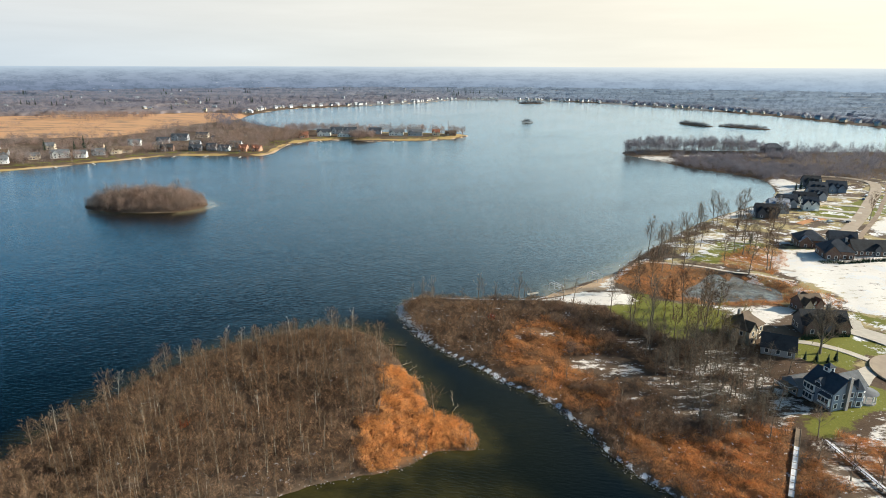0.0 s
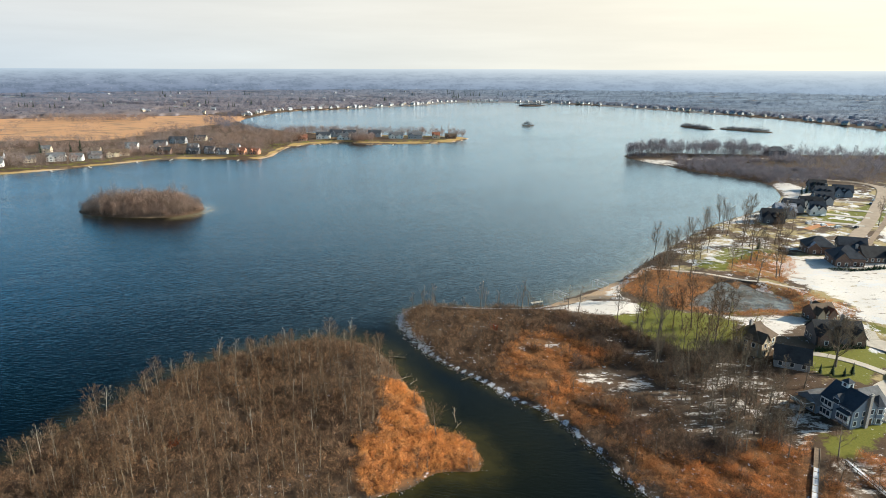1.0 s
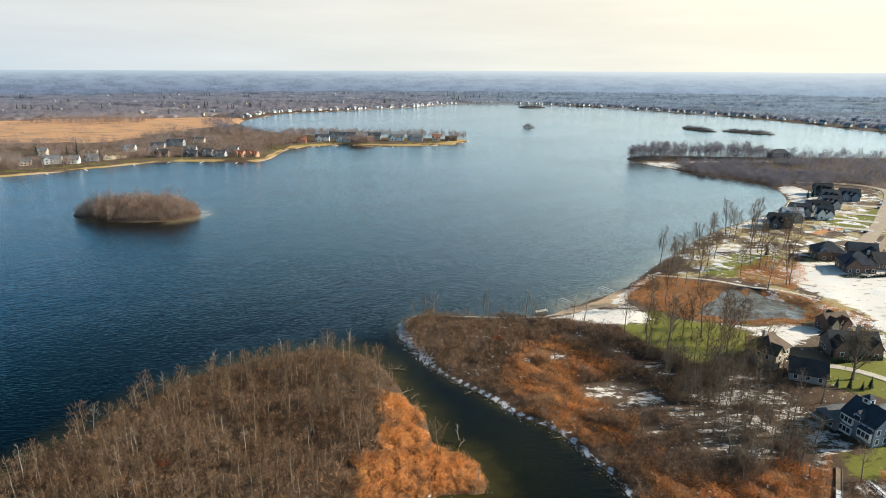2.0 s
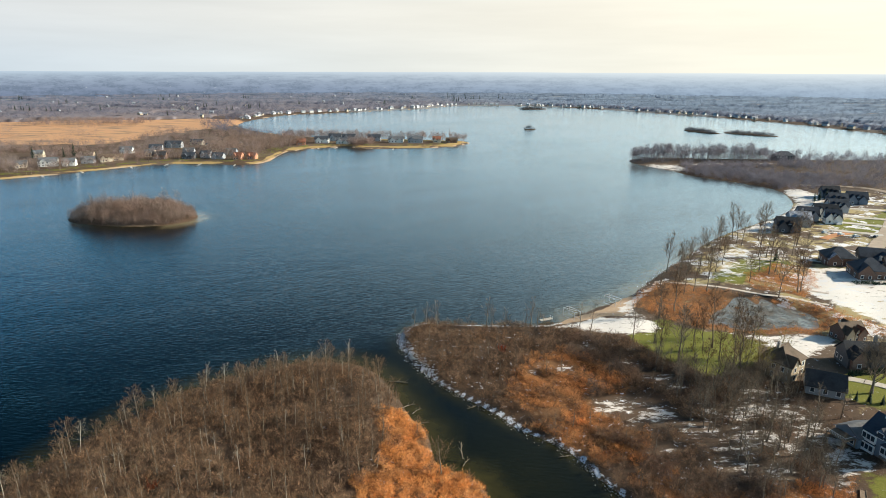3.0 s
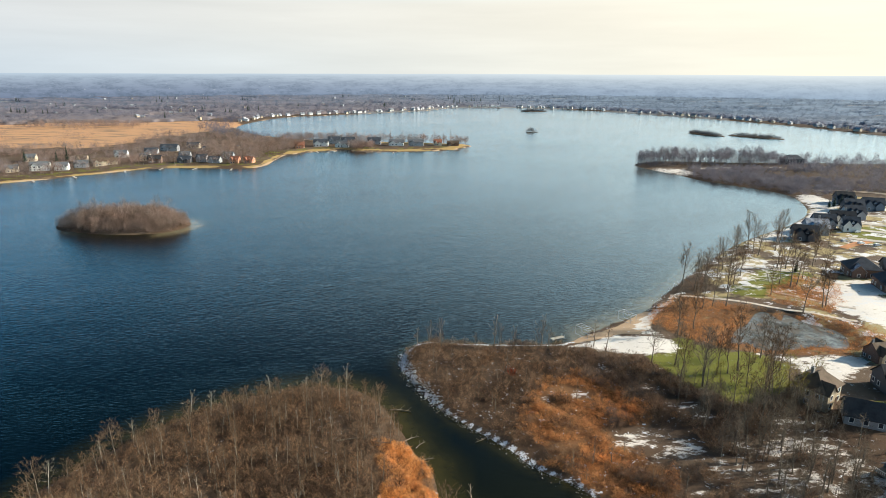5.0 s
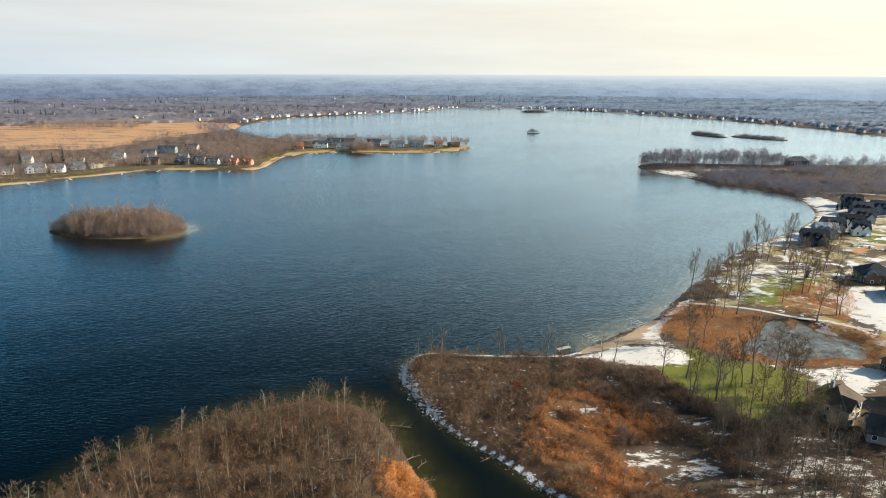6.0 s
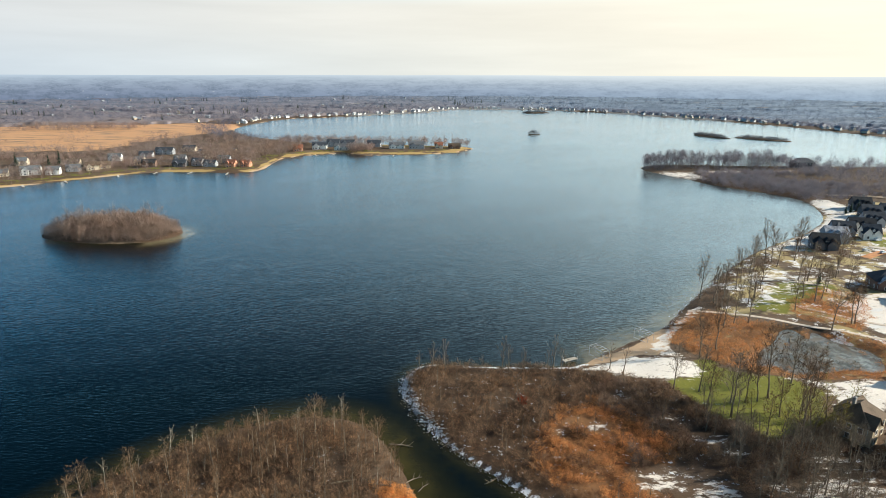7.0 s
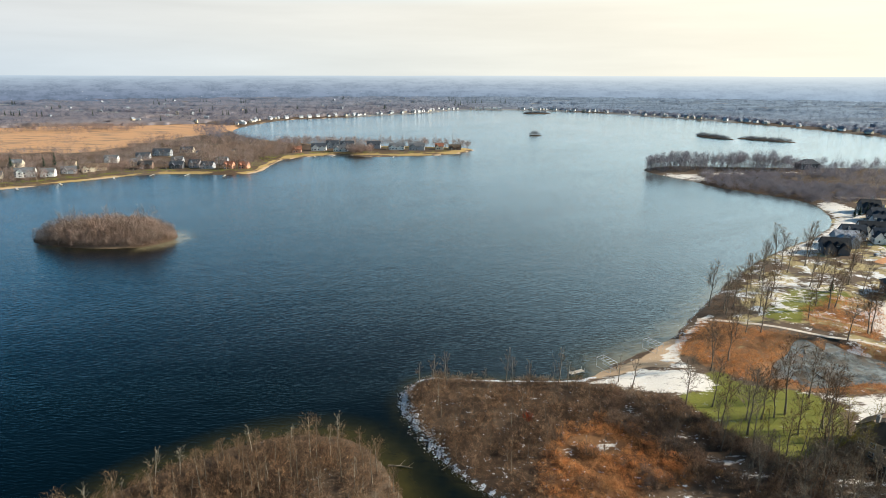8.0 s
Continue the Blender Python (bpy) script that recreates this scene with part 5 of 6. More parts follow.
DOOR = mesh_of("door", merge(box_vf(-0.5, -0.07, 0, 0.5, 0.02, 2.1), box_vf(-0.62, -0.05, 0, -0.5, 0.02, 2.2), box_vf(0.5, -0.05, 0, 0.62, 0.02, 2.2), box_vf(-0.62, -0.05, 2.1, 0.62, 0.02, 2.22)), plain("dark_wood_door", (0.10, 0.06, 0.04)))
GARAGE = mesh_of("garage_door", merge(*[box_vf(-1.3, -0.06 - 0.02 * (k % 2), 0.55 * k, 1.3, 0.02, 0.55 * k + 0.5) for k in range(4)]), M_WHITE)


def child(name, me, parent, m, label=""):
    o = new(name, me)
    o.parent, o.matrix_local = parent, m
    if label:
        o["label"] = label
    return o


def window(parent, x, y, z, turn, size=(1.1, 1.5)):
    wdw = child("window", FRAME[size], parent, pose(x, y, z, 0, 0, turn))
    child("pane", PANE[size], wdw, pose(0, 0, 0))


def facade(parent, cx, cy, length, turn, out, h, z0, gap, size, seed, skip=0.12):
    """Rows of windows along one face of a block, storey by storey."""
    r = random.Random(seed)
    n = max(1, int((length - 0.8) / gap))
    a = radians(turn)
    for s in range(max(1, int((h - z0) / 2.8))):
        for i in range(n):
            if r.random() < skip:
                continue
            u = (i - (n - 1) / 2) * length / n
            x, y = cx + u * math.cos(a) + out * math.sin(a), cy + u * math.sin(a) - out * math.cos(a)
            window(parent, x, y, z0 + 0.9 + 2.85 * s, turn, size)


def house(label, x, y, turn, blocks, wall_m, roof_m, gap=2.6, size=(1.1, 1.5), chimney=None, door=True, garage=0, sides="SWNE", group="", roofs=None, sink=0.3, z=None, k=1.0):
    """A house of blocks (cx, cy, w, d, h, roof, rise); roof 'x' or 'y' (ridge), 'hip' or 'flat'."""
    top = new("house")
    tagged(top, label, "house", group)
    top.matrix_basis = pose(x, y, (gz(x, y) if z is None else z) - sink, 0, 0, turn) @ Matrix.Scale(k / SCALE, 4)
    for i, (cx, cy, w, d, h, roof, rise) in enumerate(blocks):
        swap = roof == "y"
        ww, dd = (d, w) if swap else (w, d)
        child("wall", mesh_of("wall", turn_vf(wall_vf(ww, dd, h, rise if roof in "xy" else 0), swap), wall_m[i % len(wall_m)] if isinstance(wall_m, (list, tuple)) else wall_m), top, pose(cx, cy, 0))
        rm = roofs[i] if roofs else roof_m
        if roof == "hip":
            sw = d > w
            vf = turn_vf(hip_roof_vf(max(w, d), min(w, d), h, rise), sw)
        elif roof == "flat":
            vf = box_vf(-w / 2 - 0.3, -d / 2 - 0.3, h, w / 2 + 0.3, d / 2 + 0.3, h + 0.3)
        else:
            vf = turn_vf(gable_roof_vf(ww, dd, h, rise), swap)
        child("roof", mesh_of("roof", vf, rm), top, pose(cx, cy, 0))
        others = [b for j, b in enumerate(blocks) if j != i]
        for side, (fx, fy, ln, tn) in {"S": (0, -d / 2, w, 0), "E": (w / 2, 0, d, 90), "N": (0, d / 2, w, 180), "W": (-w / 2, 0, d, 270)}.items():
            mx, my = cx + fx * 1.15, cy + fy * 1.15
            if side in sides and not any(abs(mx - b[0]) < b[2] / 2 and abs(my - b[1]) < b[3] / 2 and b[4] >= h - 0.5 for b in others):
                facade(top, cx + fx, cy + fy, ln, tn, 0.0, h, sink, gap, size, i * 7 + tn)
    b0 = blocks[0]
    if door:
        child("door", DOOR, top, pose(b0[0] + b0[2] * 0.22 + 0.9, b0[1] - b0[3] / 2 - 0.06, sink))
    for k in range(garage):
        bg = blocks[-1]
        child("garage_door", GARAGE, top, pose(bg[0] + (k - (garage - 1) / 2) * 3.0, bg[1] - bg[3] / 2 - 0.10, sink), "white panelled garage door")
    if chimney:
        px_, py_, ph = chimney
        child("chimney", mesh_of("chimney", merge(box_vf(-0.55, -0.4, 0, 0.55, 0.4, ph), box_vf(-0.65, -0.5, ph, 0.65, 0.5, ph + 0.18), box_vf(-0.3, -0.2, ph + 0.18, 0.3, 0.2, ph + 0.5)), W_STONE), top, pose(px_, py_, 0))
    return top


def prism_vf(n, r, h, z0=0.0, r2=None, spin=0.0):
    r2 = r if r2 is None else r2
    v = [(r * math.cos(spin + 2 * math.pi * k / n), r * math.sin(spin + 2 * math.pi * k / n), z0) for k in range(n)]
    v += [(r2 * math.cos(spin + 2 * math.pi * k / n), r2 * math.sin(spin + 2 * math.pi * k / n), z0 + h) for k in range(n)]
    return v, [tuple(range(n))[::-1], tuple(range(n, 2 * n))] + [(k, (k + 1) % n, n + (k + 1) % n, n + k) for k in range(n)]


# blue-grey lakeside house with turret, bays, cupola and round porch
blue = house("blue-grey sided house with charcoal roof, turret and cupola", 105.4, 147.6, 17, [(0, 0, 9, 10, 6.8, "y", 3.6), (7.2, 0.8, 7, 8, 6.0, "x", 3.0), (-3.4, 8, 7, 7, 3.8, "x", 2.2)], W_BLUE, R_SLATE, 2.3, (1.1, 1.5), (0.8, -5.5, 11.0), roofs=[R_SLATE, R_GREY, R_GREY])
child("cupola", mesh_of("cupola", merge(box_vf(-1.1, -1.1, 9.0, 1.1, 1.1, 11.6), ), M_WHITE), blue, pose(0.3, 1.8, 0), "white louvred roof cupola")
child("cupola_roof", mesh_of("cupola_roof", prism_vf(4, 2.0, 1.2, 11.6, 0.05, math.pi / 4), R_SLATE), blue, pose(0.3, 1.8, 0))
for k in range(4):
    window(blue, 0.3 + 1.12 * math.sin(k * math.pi / 2), 1.8 - 1.12 * math.cos(k * math.pi / 2), 10.3, 90 * k, (1.0, 1.0))
turret = child("turret", mesh_of("turret", prism_vf(8, 2.2, 6.6), W_BLUE), blue, pose(6.2, -3.8, 0))
child("turret_roof", mesh_of("turret_roof", prism_vf(8, 2.7, 2.6, 6.6, 0.05), R_SLATE), blue, pose(6.2, -3.8, 0), "pointed shingle turret roof")
for k in range(-3, 3):
    a = radians(-90 + 45 * k + 22.5 + 22.5)
    for zz in (0.9, 4.0):
        window(blue, 6.2 + 2.06 * math.cos(a + radians(22.5)), -3.8 + 2.06 * math.sin(a + radians(22.5)), zz, math.degrees(a) + 90 + 22.5, (1.1, 1.5))
child("porch_floor", mesh_of("porch_floor", prism_vf(20, 3.6, 0.9), W_STONE), blue, pose(11.0, -2.8, 0), "round grey stone porch floor")
child("porch_roof", mesh_of("porch_roof", prism_vf(20, 4.0, 1.2, 3.7, 0.3), R_GREY), blue, pose(11.0, -2.8, 0))
for k in range(7):
    a = radians(-130 + 36 * k)
    child("porch_post", mesh_of("porch_post", prism_vf(8, 0.14, 2.8, 0.9), M_WHITE), blue, pose(11.0 + 3.3 * math.cos(a), -2.8 + 3.3 * math.sin(a), 0))
for yy, zz in ((3.0, 0.4), (3.0, 3.5), (-2.6, 1.8)):
    bay = child("bay", mesh_of("bay", merge(box_vf(-0.9, -1.9, 0, 0.0, 1.9, 2.9), ), M_WHITE), blue, pose(-4.5, yy, zz), "white three-sided bay window")
    for u in (-1.2, 0, 1.2):
        child("window", FRAME[(1.1, 1.5)], bay, pose(-0.9, u, 0.8, 0, 0, 270))
        child("pane", PANE[(1.1, 1.5)], bay, pose(-0.91, u, 0.8, 0, 0, 270), "dark window glass")
    child("bay_roof", mesh_of("bay_roof", ([(-1.15, -2.2, 2.9), (0.1, -2.2, 2.9), (0.1, 2.2, 2.9), (-1.15, 2.2, 2.9), (0.1, -1.6, 3.7), (0.1, 1.6, 3.7)], [(3, 2, 1, 0), (0, 1, 4), (2, 3, 5), (0, 4, 5, 3), (1, 2, 5, 4)]), R_SLATE), bay, pose(0, 0, 0))
child("dormer", mesh_of("dormer", wall_vf(3.6, 2.6, 7.4, 1.5), W_BLUE), blue, pose(-3.0, 0.4, 0))
child("dormer_roof", mesh_of("dormer_roof", gable_roof_vf(3.6, 2.6, 7.4, 1.5, 0.3), R_SLATE), blue, pose(-3.0, 0.4, 0))
window(blue, -4.82, 0.4, 6.0, 270, (1.7, 1.5))
deck = child("deck", mesh_of("deck", merge(box_vf(-2.2, -3, 3.0, 2.2, 3, 3.25), *[box_vf(u - 0.12, v - 0.12, 0, u + 0.12, v + 0.12, 3.0) for u in (-2, 2) for v in (-2.8, 2.8)]), M_PLANK), blue, pose(-8.9, 8.0, 0), "raised wooden deck on posts")
child("deck_rail", mesh_of("deck_rail", merge(box_vf(-2.2, -3, 4.1, -2.12, 3, 4.2), box_vf(-2.2, -3, 4.1, 2.2, -2.92, 4.2), *[box_vf(-2.2, -3 + 0.5 * k, 3.25, -2.14, -2.94 + 0.5 * k, 4.1) for k in range(12)]), M_WHITE), deck, pose(0, 0, 0))

house("tan stucco house with steep brown roofs and chimney", 101.0, 188.5, 33, [(0, 0, 12, 9, 6.4, "hip", 4.6), (-3.0, -3.6, 4.4, 4.4, 6.6, "y", 2.6), (3.6, 3.0, 7, 8, 5.6, "x", 3.4)], W_TAN, R_BROWN, 2.5, chimney=(-1.5, 1.5, 11.8))
house("grey garage wing with dark shingle roof", 107.5, 178.0, -26, [(0, 0, 11, 9, 3.4, "x", 3.6)], W_GREY, R_BLACK, 3.2, door=False, garage=0)
house("brown house with many steep brown gables", 137.5, 214.5, 12, [(0, 0, 15, 10, 5.6, "x", 4.6), (-4.2, -4.2, 5, 5, 5.6, "y", 3.4), (3.8, -4.4, 6, 5, 5.2, "y", 3.6), (0.2, -5.0, 2.6, 3, 6.4, "y", 2.2), (4, 5, 8, 6, 5, "y", 3.4)], (W_BRICK, W_TAN), R_BROWN, 2.6, chimney=(-6.2, 1, 11.5), roofs=[R_BROWN, R_BROWN, R_RUST, R_BROWN, R_BROWN], k=0.68)
house("dark house with black dormered roof and terrace", 131, 195, -6, [(0, 0, 17, 9, 4.6, "x", 4.2), (-5.5, -4, 4.6, 4.4, 4.8, "y", 3.0), (0.5, -4.2, 4.2, 4.2, 4.6, "y", 2.8), (6.2, -4, 4.4, 4.4, 4.6, "y", 3.0)], (W_DARK, W_BRICK), R_BLACK, 2.6, chimney=(3, 2, 10.2))
house("brown brick house with dusted hip roof", 188, 301, -16, [(0, 0, 15, 13, 4.8, "hip", 5.0), (-3.5, -6.2, 6, 4, 4.4, "y", 3.0)], W_BRICK, R_SLATE, 2.8, roofs=[R_SLATE, R_SNOW])
house("large brick house with paired charcoal gables", 189, 281, -14, [(0, 0, 15, 13, 4.8, "hip", 5.4), (-3.6, -5.6, 7, 6, 4.4, "y", 3.8), (5.2, 2.0, 8, 9, 4.4, "y", 4.2)], W_BRICK, R_SLATE, 2.8, chimney=(5, 1, 10.6))
house("long dark brick wing with black roof", 206, 284, -6, [(0, 0, 18, 10, 3.6, "x", 4.8), (3.5, -4.2, 3.0, 3.0, 5.0, "y", 1.8)], (W_BRICK, W_DARK), R_BLACK, 2.8)
house("dark house with charcoal gable roof", 206, 303, -20, [(0, 0, 14, 10, 4.4, "x", 3.8), (4, -5, 6, 5, 4.2, "y", 2.8)], W_DARK, R_SLATE, 2.8)
ROW = [(198, 364, 42, 14, 12, W_DARK, R_BLACK), (213, 379, 46, 13, 13, W_GREY, R_SNOW), (226, 393, 44, 13, 11, W_GREY, R_SLATE), (242, 401, 40, 15, 12, W_WHITE, R_BLACK), (259, 416, 44, 13, 12, W_GREY, R_SLATE),
       (272, 437, 46, 13, 12, W_DARK, R_SLATE), (288, 441, 40, 14, 12, W_BLUE, R_SLATE), (282, 462, 48, 13, 11, W_DARK, R_BLACK), (236, 384, 44, 10, 9, W_WHITE, R_SLATE)]
for i, (x, y, tn, w_, d, wm, rm) in enumerate(ROW):
    kind = {W_DARK: "dark", W_GREY: "grey", W_WHITE: "white", W_BLUE: "blue-grey"}[wm]
    house(kind + " two-storey house with steep gabled roof along the bay", x, y, tn - 60, [(0, 0, w_, d, 5.0, "x", 4.6), (-w_ * 0.26, -d * 0.42, 5, 4.5, 4.8, "y", 3.2), (w_ * 0.25, -d * 0.42, 5.5, 4, 4.2, "y", 3.0), (0.3, -d * 0.3, 2.4, 4, 6.2, "y", 1.6)], wm, rm, 3.0, group="bay houses", chimney=(2, 2, 11.2) if i % 2 else None)

WEST = [(-375, 599, 20, W_WHITE, R_GREY, 20, "large white"), (-358, 604, 16, W_WHITE, R_GREY, 14, "white"), (-350, 622, 20, W_GREY, R_GREY, 15, "grey"), (-337, 630, 30, W_CREAM, R_BROWN, 14, "cream"),
        (-331, 640, 30, W_TAN, R_BROWN, 14, "tan"), (-345, 688, 10, W_WHITE, R_GREY, 16, "white"), (-327, 719, 10, W_GREY, R_SLATE, 17, "grey"), (-316, 741, 0, W_GREY, R_SLATE, 24, "large grey"),
        (-300, 770, 0, W_CREAM, R_SLATE, 18, "cream"), (-293, 652, 8, W_BRICK, R_BLACK, 16, "dark brick"), (-264, 655, 0, W_DARK, R_SLATE, 16, "dark"), (-249, 662, -4, W_GREY, R_SLATE, 13, "grey"),
        (-234, 655, -4, W_GREY, R_SLATE, 15, "grey"), (-212, 652, -8, W_ORANGE, R_RUST, 11, "orange brick"), (-199, 656, -8, W_ORANGE, R_RUST, 11, "orange brick"), (-408, 562, 25, W_WHITE, R_GREY, 15, "white"),
        (-395, 590, 25, W_CREAM, R_GREY, 12, "cream"), (-310, 668, 5, W_CREAM, R_GREY, 12, "cream"), (-278, 690, 5, W_GREY, R_GREY, 14, "grey"), (-365, 650, 10, W_TAN, R_BROWN, 13, "tan"), (-440, 610, 20, W_GREY, R_BROWN, 14, "grey"),
        (-420, 655, 15, W_CREAM, R_GREY, 13, "cream"), (-470, 640, 10, W_WHITE, R_GREY, 14, "white"), (-258, 712, 0, W_CREAM, R_BROWN, 14, "cream")]
PROM = [(-176, 780, 10, W_ORANGE, R_RUST, 12, "orange brick"), (-154, 800, 5, W_WHITE, R_SLATE, 19, "white"), (-141, 822, 0, W_GREY, R_SLATE, 17, "tall grey"), (-123, 822, 0, W_GREY, R_SLATE, 18, "tall grey"), (-126, 792, -5, W_WHITE, R_GREY, 18, "white"),
        (-90, 822, 0, W_GREY, R_SLATE, 18, "grey"), (-61, 808, 0, W_WHITE, R_GREY, 20, "white"), (-36, 804, 0, W_GREY, R_GREY, 20, "grey"), (-9, 812, 0, W_CREAM, R_RUST, 11, "cream"), (10, 812, 0, W_BRICK, R_BROWN, 16, "low brown")]
wr = random.Random(17)
for k in range(46):
    x, y = wr.uniform(-560, -185), wr.uniform(540, 760)
    back = -sdf(LAKE, [x], [y])[0]
    if 34 < back < 120 and all((x - r_[0]) ** 2 + (y - r_[1]) ** 2 > 480 for r_ in WEST):
        m_, word = wr.choice(((W_WHITE, "small white"), (W_CREAM, "small cream"), (W_GREY, "small grey"), (W_TAN, "small tan")))
        WEST.append((x, y, wr.uniform(-25, 35), m_, wr.choice((R_GREY, R_SLATE, R_BROWN, R_GREY)), wr.choice((11, 13, 15)), word))
for grp, rows in (("west shore houses", WEST), ("promontory houses", PROM)):
    for i, (x, y, tn, wm, rm, w_, word) in enumerate(rows):
        hh = 6.6 if "large" in word or "tall" in word else (3.2 if "low" in word else 4.6 + 1.2 * (i % 2))
        house(word + " house with gabled roof near the lake shore", x, y, tn, [(0, 0, w_, 10, hh, "x", 3.8), (-w_ * 0.22, -4.6, w_ * 0.32, 4, hh, "y", 2.6), (w_ * 0.26, -4.2, w_ * 0.28, 3, hh * 0.8, "y", 2.0)], wm, rm, 3.4, (1.7, 1.5), group=grp, sides="S", door=False, k=1.05 if grp[0] == "p" else 0.92, sink=0.3)
house("dark house with hip roof among spit trees", 352, 656, 0, [(0, 0, 22, 12, 6.4, "hip", 5)], W_DARK, R_SLATE, 3.4, sides="S")

# small houses along the far shores
rnd = random.Random(5)
# walls and roofs chosen pale to stand in for haze over the far shore
WALLS, ROOFS = [W_WHITE, W_CREAM, W_WHITE, W_WHITE], [R_HAZE_PALE, R_SNOW, R_HAZE_PALE, R_SNOW]
line = smooth(FAR_SHORE, 5, False)
seg = np.hypot(*np.diff(line, axis=0).T)
run = np.concatenate([[0], np.cumsum(seg)])
far_meshes = {}


def far_house(x, y, turn, label, group, lift=1.5):
    """A small gabled house with two lake windows, its meshes shared by kind."""
    wm, rm = (rnd.choice(WALLS), rnd.choice(ROOFS)) if lift < 3 else (rnd.choice((W_GREY, W_TAN, W_GREY)), R_HAZE_PALE)
    top = tagged(new("house"), label, "house", group)
    top.matrix_basis = pose(x, y, lift, 0, 0, turn)
    w_, d, h = rnd.choice(((6.5, 5.4, 2.9), (8, 6, 3.8), (5.2, 4.8, 2.6)))
    if lift > 3:
        h += 3.0
        top.matrix_basis = pose(x, y, 1.5, 0, 0, turn)
    key = (wm.name, rm.name, w_, h)
    if key not in far_meshes:
        swap = rnd.random() < 0.5
        far_meshes[key] = (mesh_of("wall", turn_vf(wall_vf(w_, d, h, 2.4), swap), wm), mesh_of("roof", turn_vf(gable_roof_vf(w_, d, h, 2.4), swap), rm), d if swap else w_, w_ if swap else d)
    wall, roof, fw, fd = far_meshes[key]
    child("wall", wall, top, pose(0, 0, 0))
    child("roof", roof, top, pose(0, 0, 0))
    for u in (-0.25, 0.25):
        window(top, u * fw, fd / 2, 0.8 + (3.0 if lift > 3 else 0.0), 180, (1.7, 1.5))


dist = 20.0
while dist < run[-1] - 90:
    k = np.searchsorted(run, dist) - 1
    p = line[k] + (line[k + 1] - line[k]) * (dist - run[k]) / seg[k]
    t_ = (line[k + 1] - line[k]) / seg[k]
    nrm = np.array([t_[1], -t_[0]])
    back = rnd.uniform(14, 34) if rnd.random() < 0.7 else rnd.uniform(40, 75)
    x, y = p + nrm * back
    dist += rnd.uniform(6, 15)
    if sdf(LAKE, [x], [y])[0] > -8 or rnd.random() < 0.1:
        continue
    far_house(x, y, math.degrees(math.atan2(-t_[1], -t_[0])) + rnd.uniform(-15, 15), "small lakeside house on the far shore", "far shore houses")
# houses scattered inland among the far woods
for k in range(48):
    u, r_ = rnd.uniform(-0.72, 0.05), rnd.uniform(1250, 2300)
    x, y = r_ * math.sin(u), r_ * math.cos(u)
    if sdf(LAKE, [x], [y])[0] < -90 and sdf(MARSH, [x], [y])[0] < -30:
        far_house(x, y, rnd.uniform(-40, 40) + 180, "pale house among the far woods", "inland houses", 5.5)


# ---- roads, paths, boardwalk ----
M_VERGE = plain("bare_tan_earth", (0.34, 0.24, 0.16), (0.22, 0.155, 0.105), 0.2, fine=2)
def ribbon(name, pts, width, lift, mat, label, category, thick=0.12, piece=4):
    line_ = smooth(pts, piece, False)
    tng = np.gradient(line_, axis=0)
    tng /= np.linalg.norm(tng, axis=1)[:, None]
    nn = np.stack([-tng[:, 1], tng[:, 0]], 1) * width / 2
    l, r = line_ + nn, line_ - nn
    zl, zr = height(l[:, 0], l[:, 1]), height(r[:, 0], r[:, 1])
    z = np.maximum(np.maximum(zl, zr), 0.3) + lift
    V, F = [], []
    for i in range(len(line_)):
        V += [(*l[i], z[i]), (*r[i], z[i]), (*r[i], z[i] - thick - lift), (*l[i], z[i] - thick - lift)]
    for i in range(len(line_) - 1):
        a, b_ = 4 * i, 4 * i + 4
        F += [(a, a + 1, b_ + 1, b_), (a + 1, a + 2, b_ + 2, b_ + 1), (a + 3, a, b_, b_ + 3)]
    return tagged(obj(name, V, F, mat), label, category, kind="structure")


ribbon("road", [(196, 292), (208, 306), (223, 325), (245, 350), (266, 375), (292, 408), (315, 437), (334, 466), (336, 488), (318, 505), (290, 512)], 7.2, 0.10, M_ASPHALT, "pale tan residential road", "road")
ribbon("bare_earth", [(208, 345), (216, 350), (224, 355), (233, 360)], 4.5, 0.06, plain("orange_bare_earth", (0.62, 0.27, 0.10), (0.42, 0.20, 0.09), 0.4, fine=3), "freshly dug orange earth between parked cars", "earth")
ribbon("verge", [(206, 297), (214, 303), (230, 322), (252, 347), (273, 372), (299, 405), (322, 434), (341, 463)], 2.6, 0.05, M_VERGE, "bare tan earth verge beside the road", "verge")
ribbon("driveway", [(131, 166), (126, 163), (121, 158), (118, 156)], 5, 0.10, M_CONCRETE, "pale concrete driveway", "driveway")
ribbon("driveway", [(133, 172), (128, 178), (120, 184), (112, 186)], 3.0, 0.12, M_CONCRETE, "pale concrete driveway past lawn", "driveway")
ribbon("driveway", [(150, 182), (146, 190), (143, 196), (146, 204)], 9, 0.10, M_CONCRETE, "wide pale driveway before dark house", "driveway")
for pts, wide, word in (([(92, 276), (104, 272), (112, 270), (121, 265), (134, 256), (144, 249), (150, 245)], 1.8, "narrow snowy path between reed beds"),
                        ([(137, 278), (145, 270), (151, 264), (158, 258)], 1.8, "narrow snowy path past the pond"),
                        ([(155, 297), (164, 290), (171, 286)], 1.8, "short snowy path by the reeds"),
                        ([(138, 317), (151, 309), (162, 303)], 1.6, "snowy track across the lawn")):
    ribbon("path", pts, wide, 0.10, M_PATH, word, "path")
cv = [(142 + 13 * math.cos(a), 162 + 13 * math.sin(a)) for a in np.linspace(0, 2 * math.pi, 40, endpoint=False)]
zc = float(np.max(height([p[0] for p in cv], [p[1] for p in cv]))) + 0.12
tagged(obj("road", [(x, y, zc) for x, y in cv] + [(x, y, zc - 0.7) for x, y in cv], [tuple(range(40))] + [(k, 40 + k, 40 + (k + 1) % 40, (k + 1) % 40) for k in range(40)], M_ASPHALT), "round end of the residential street", "road", kind="structure")
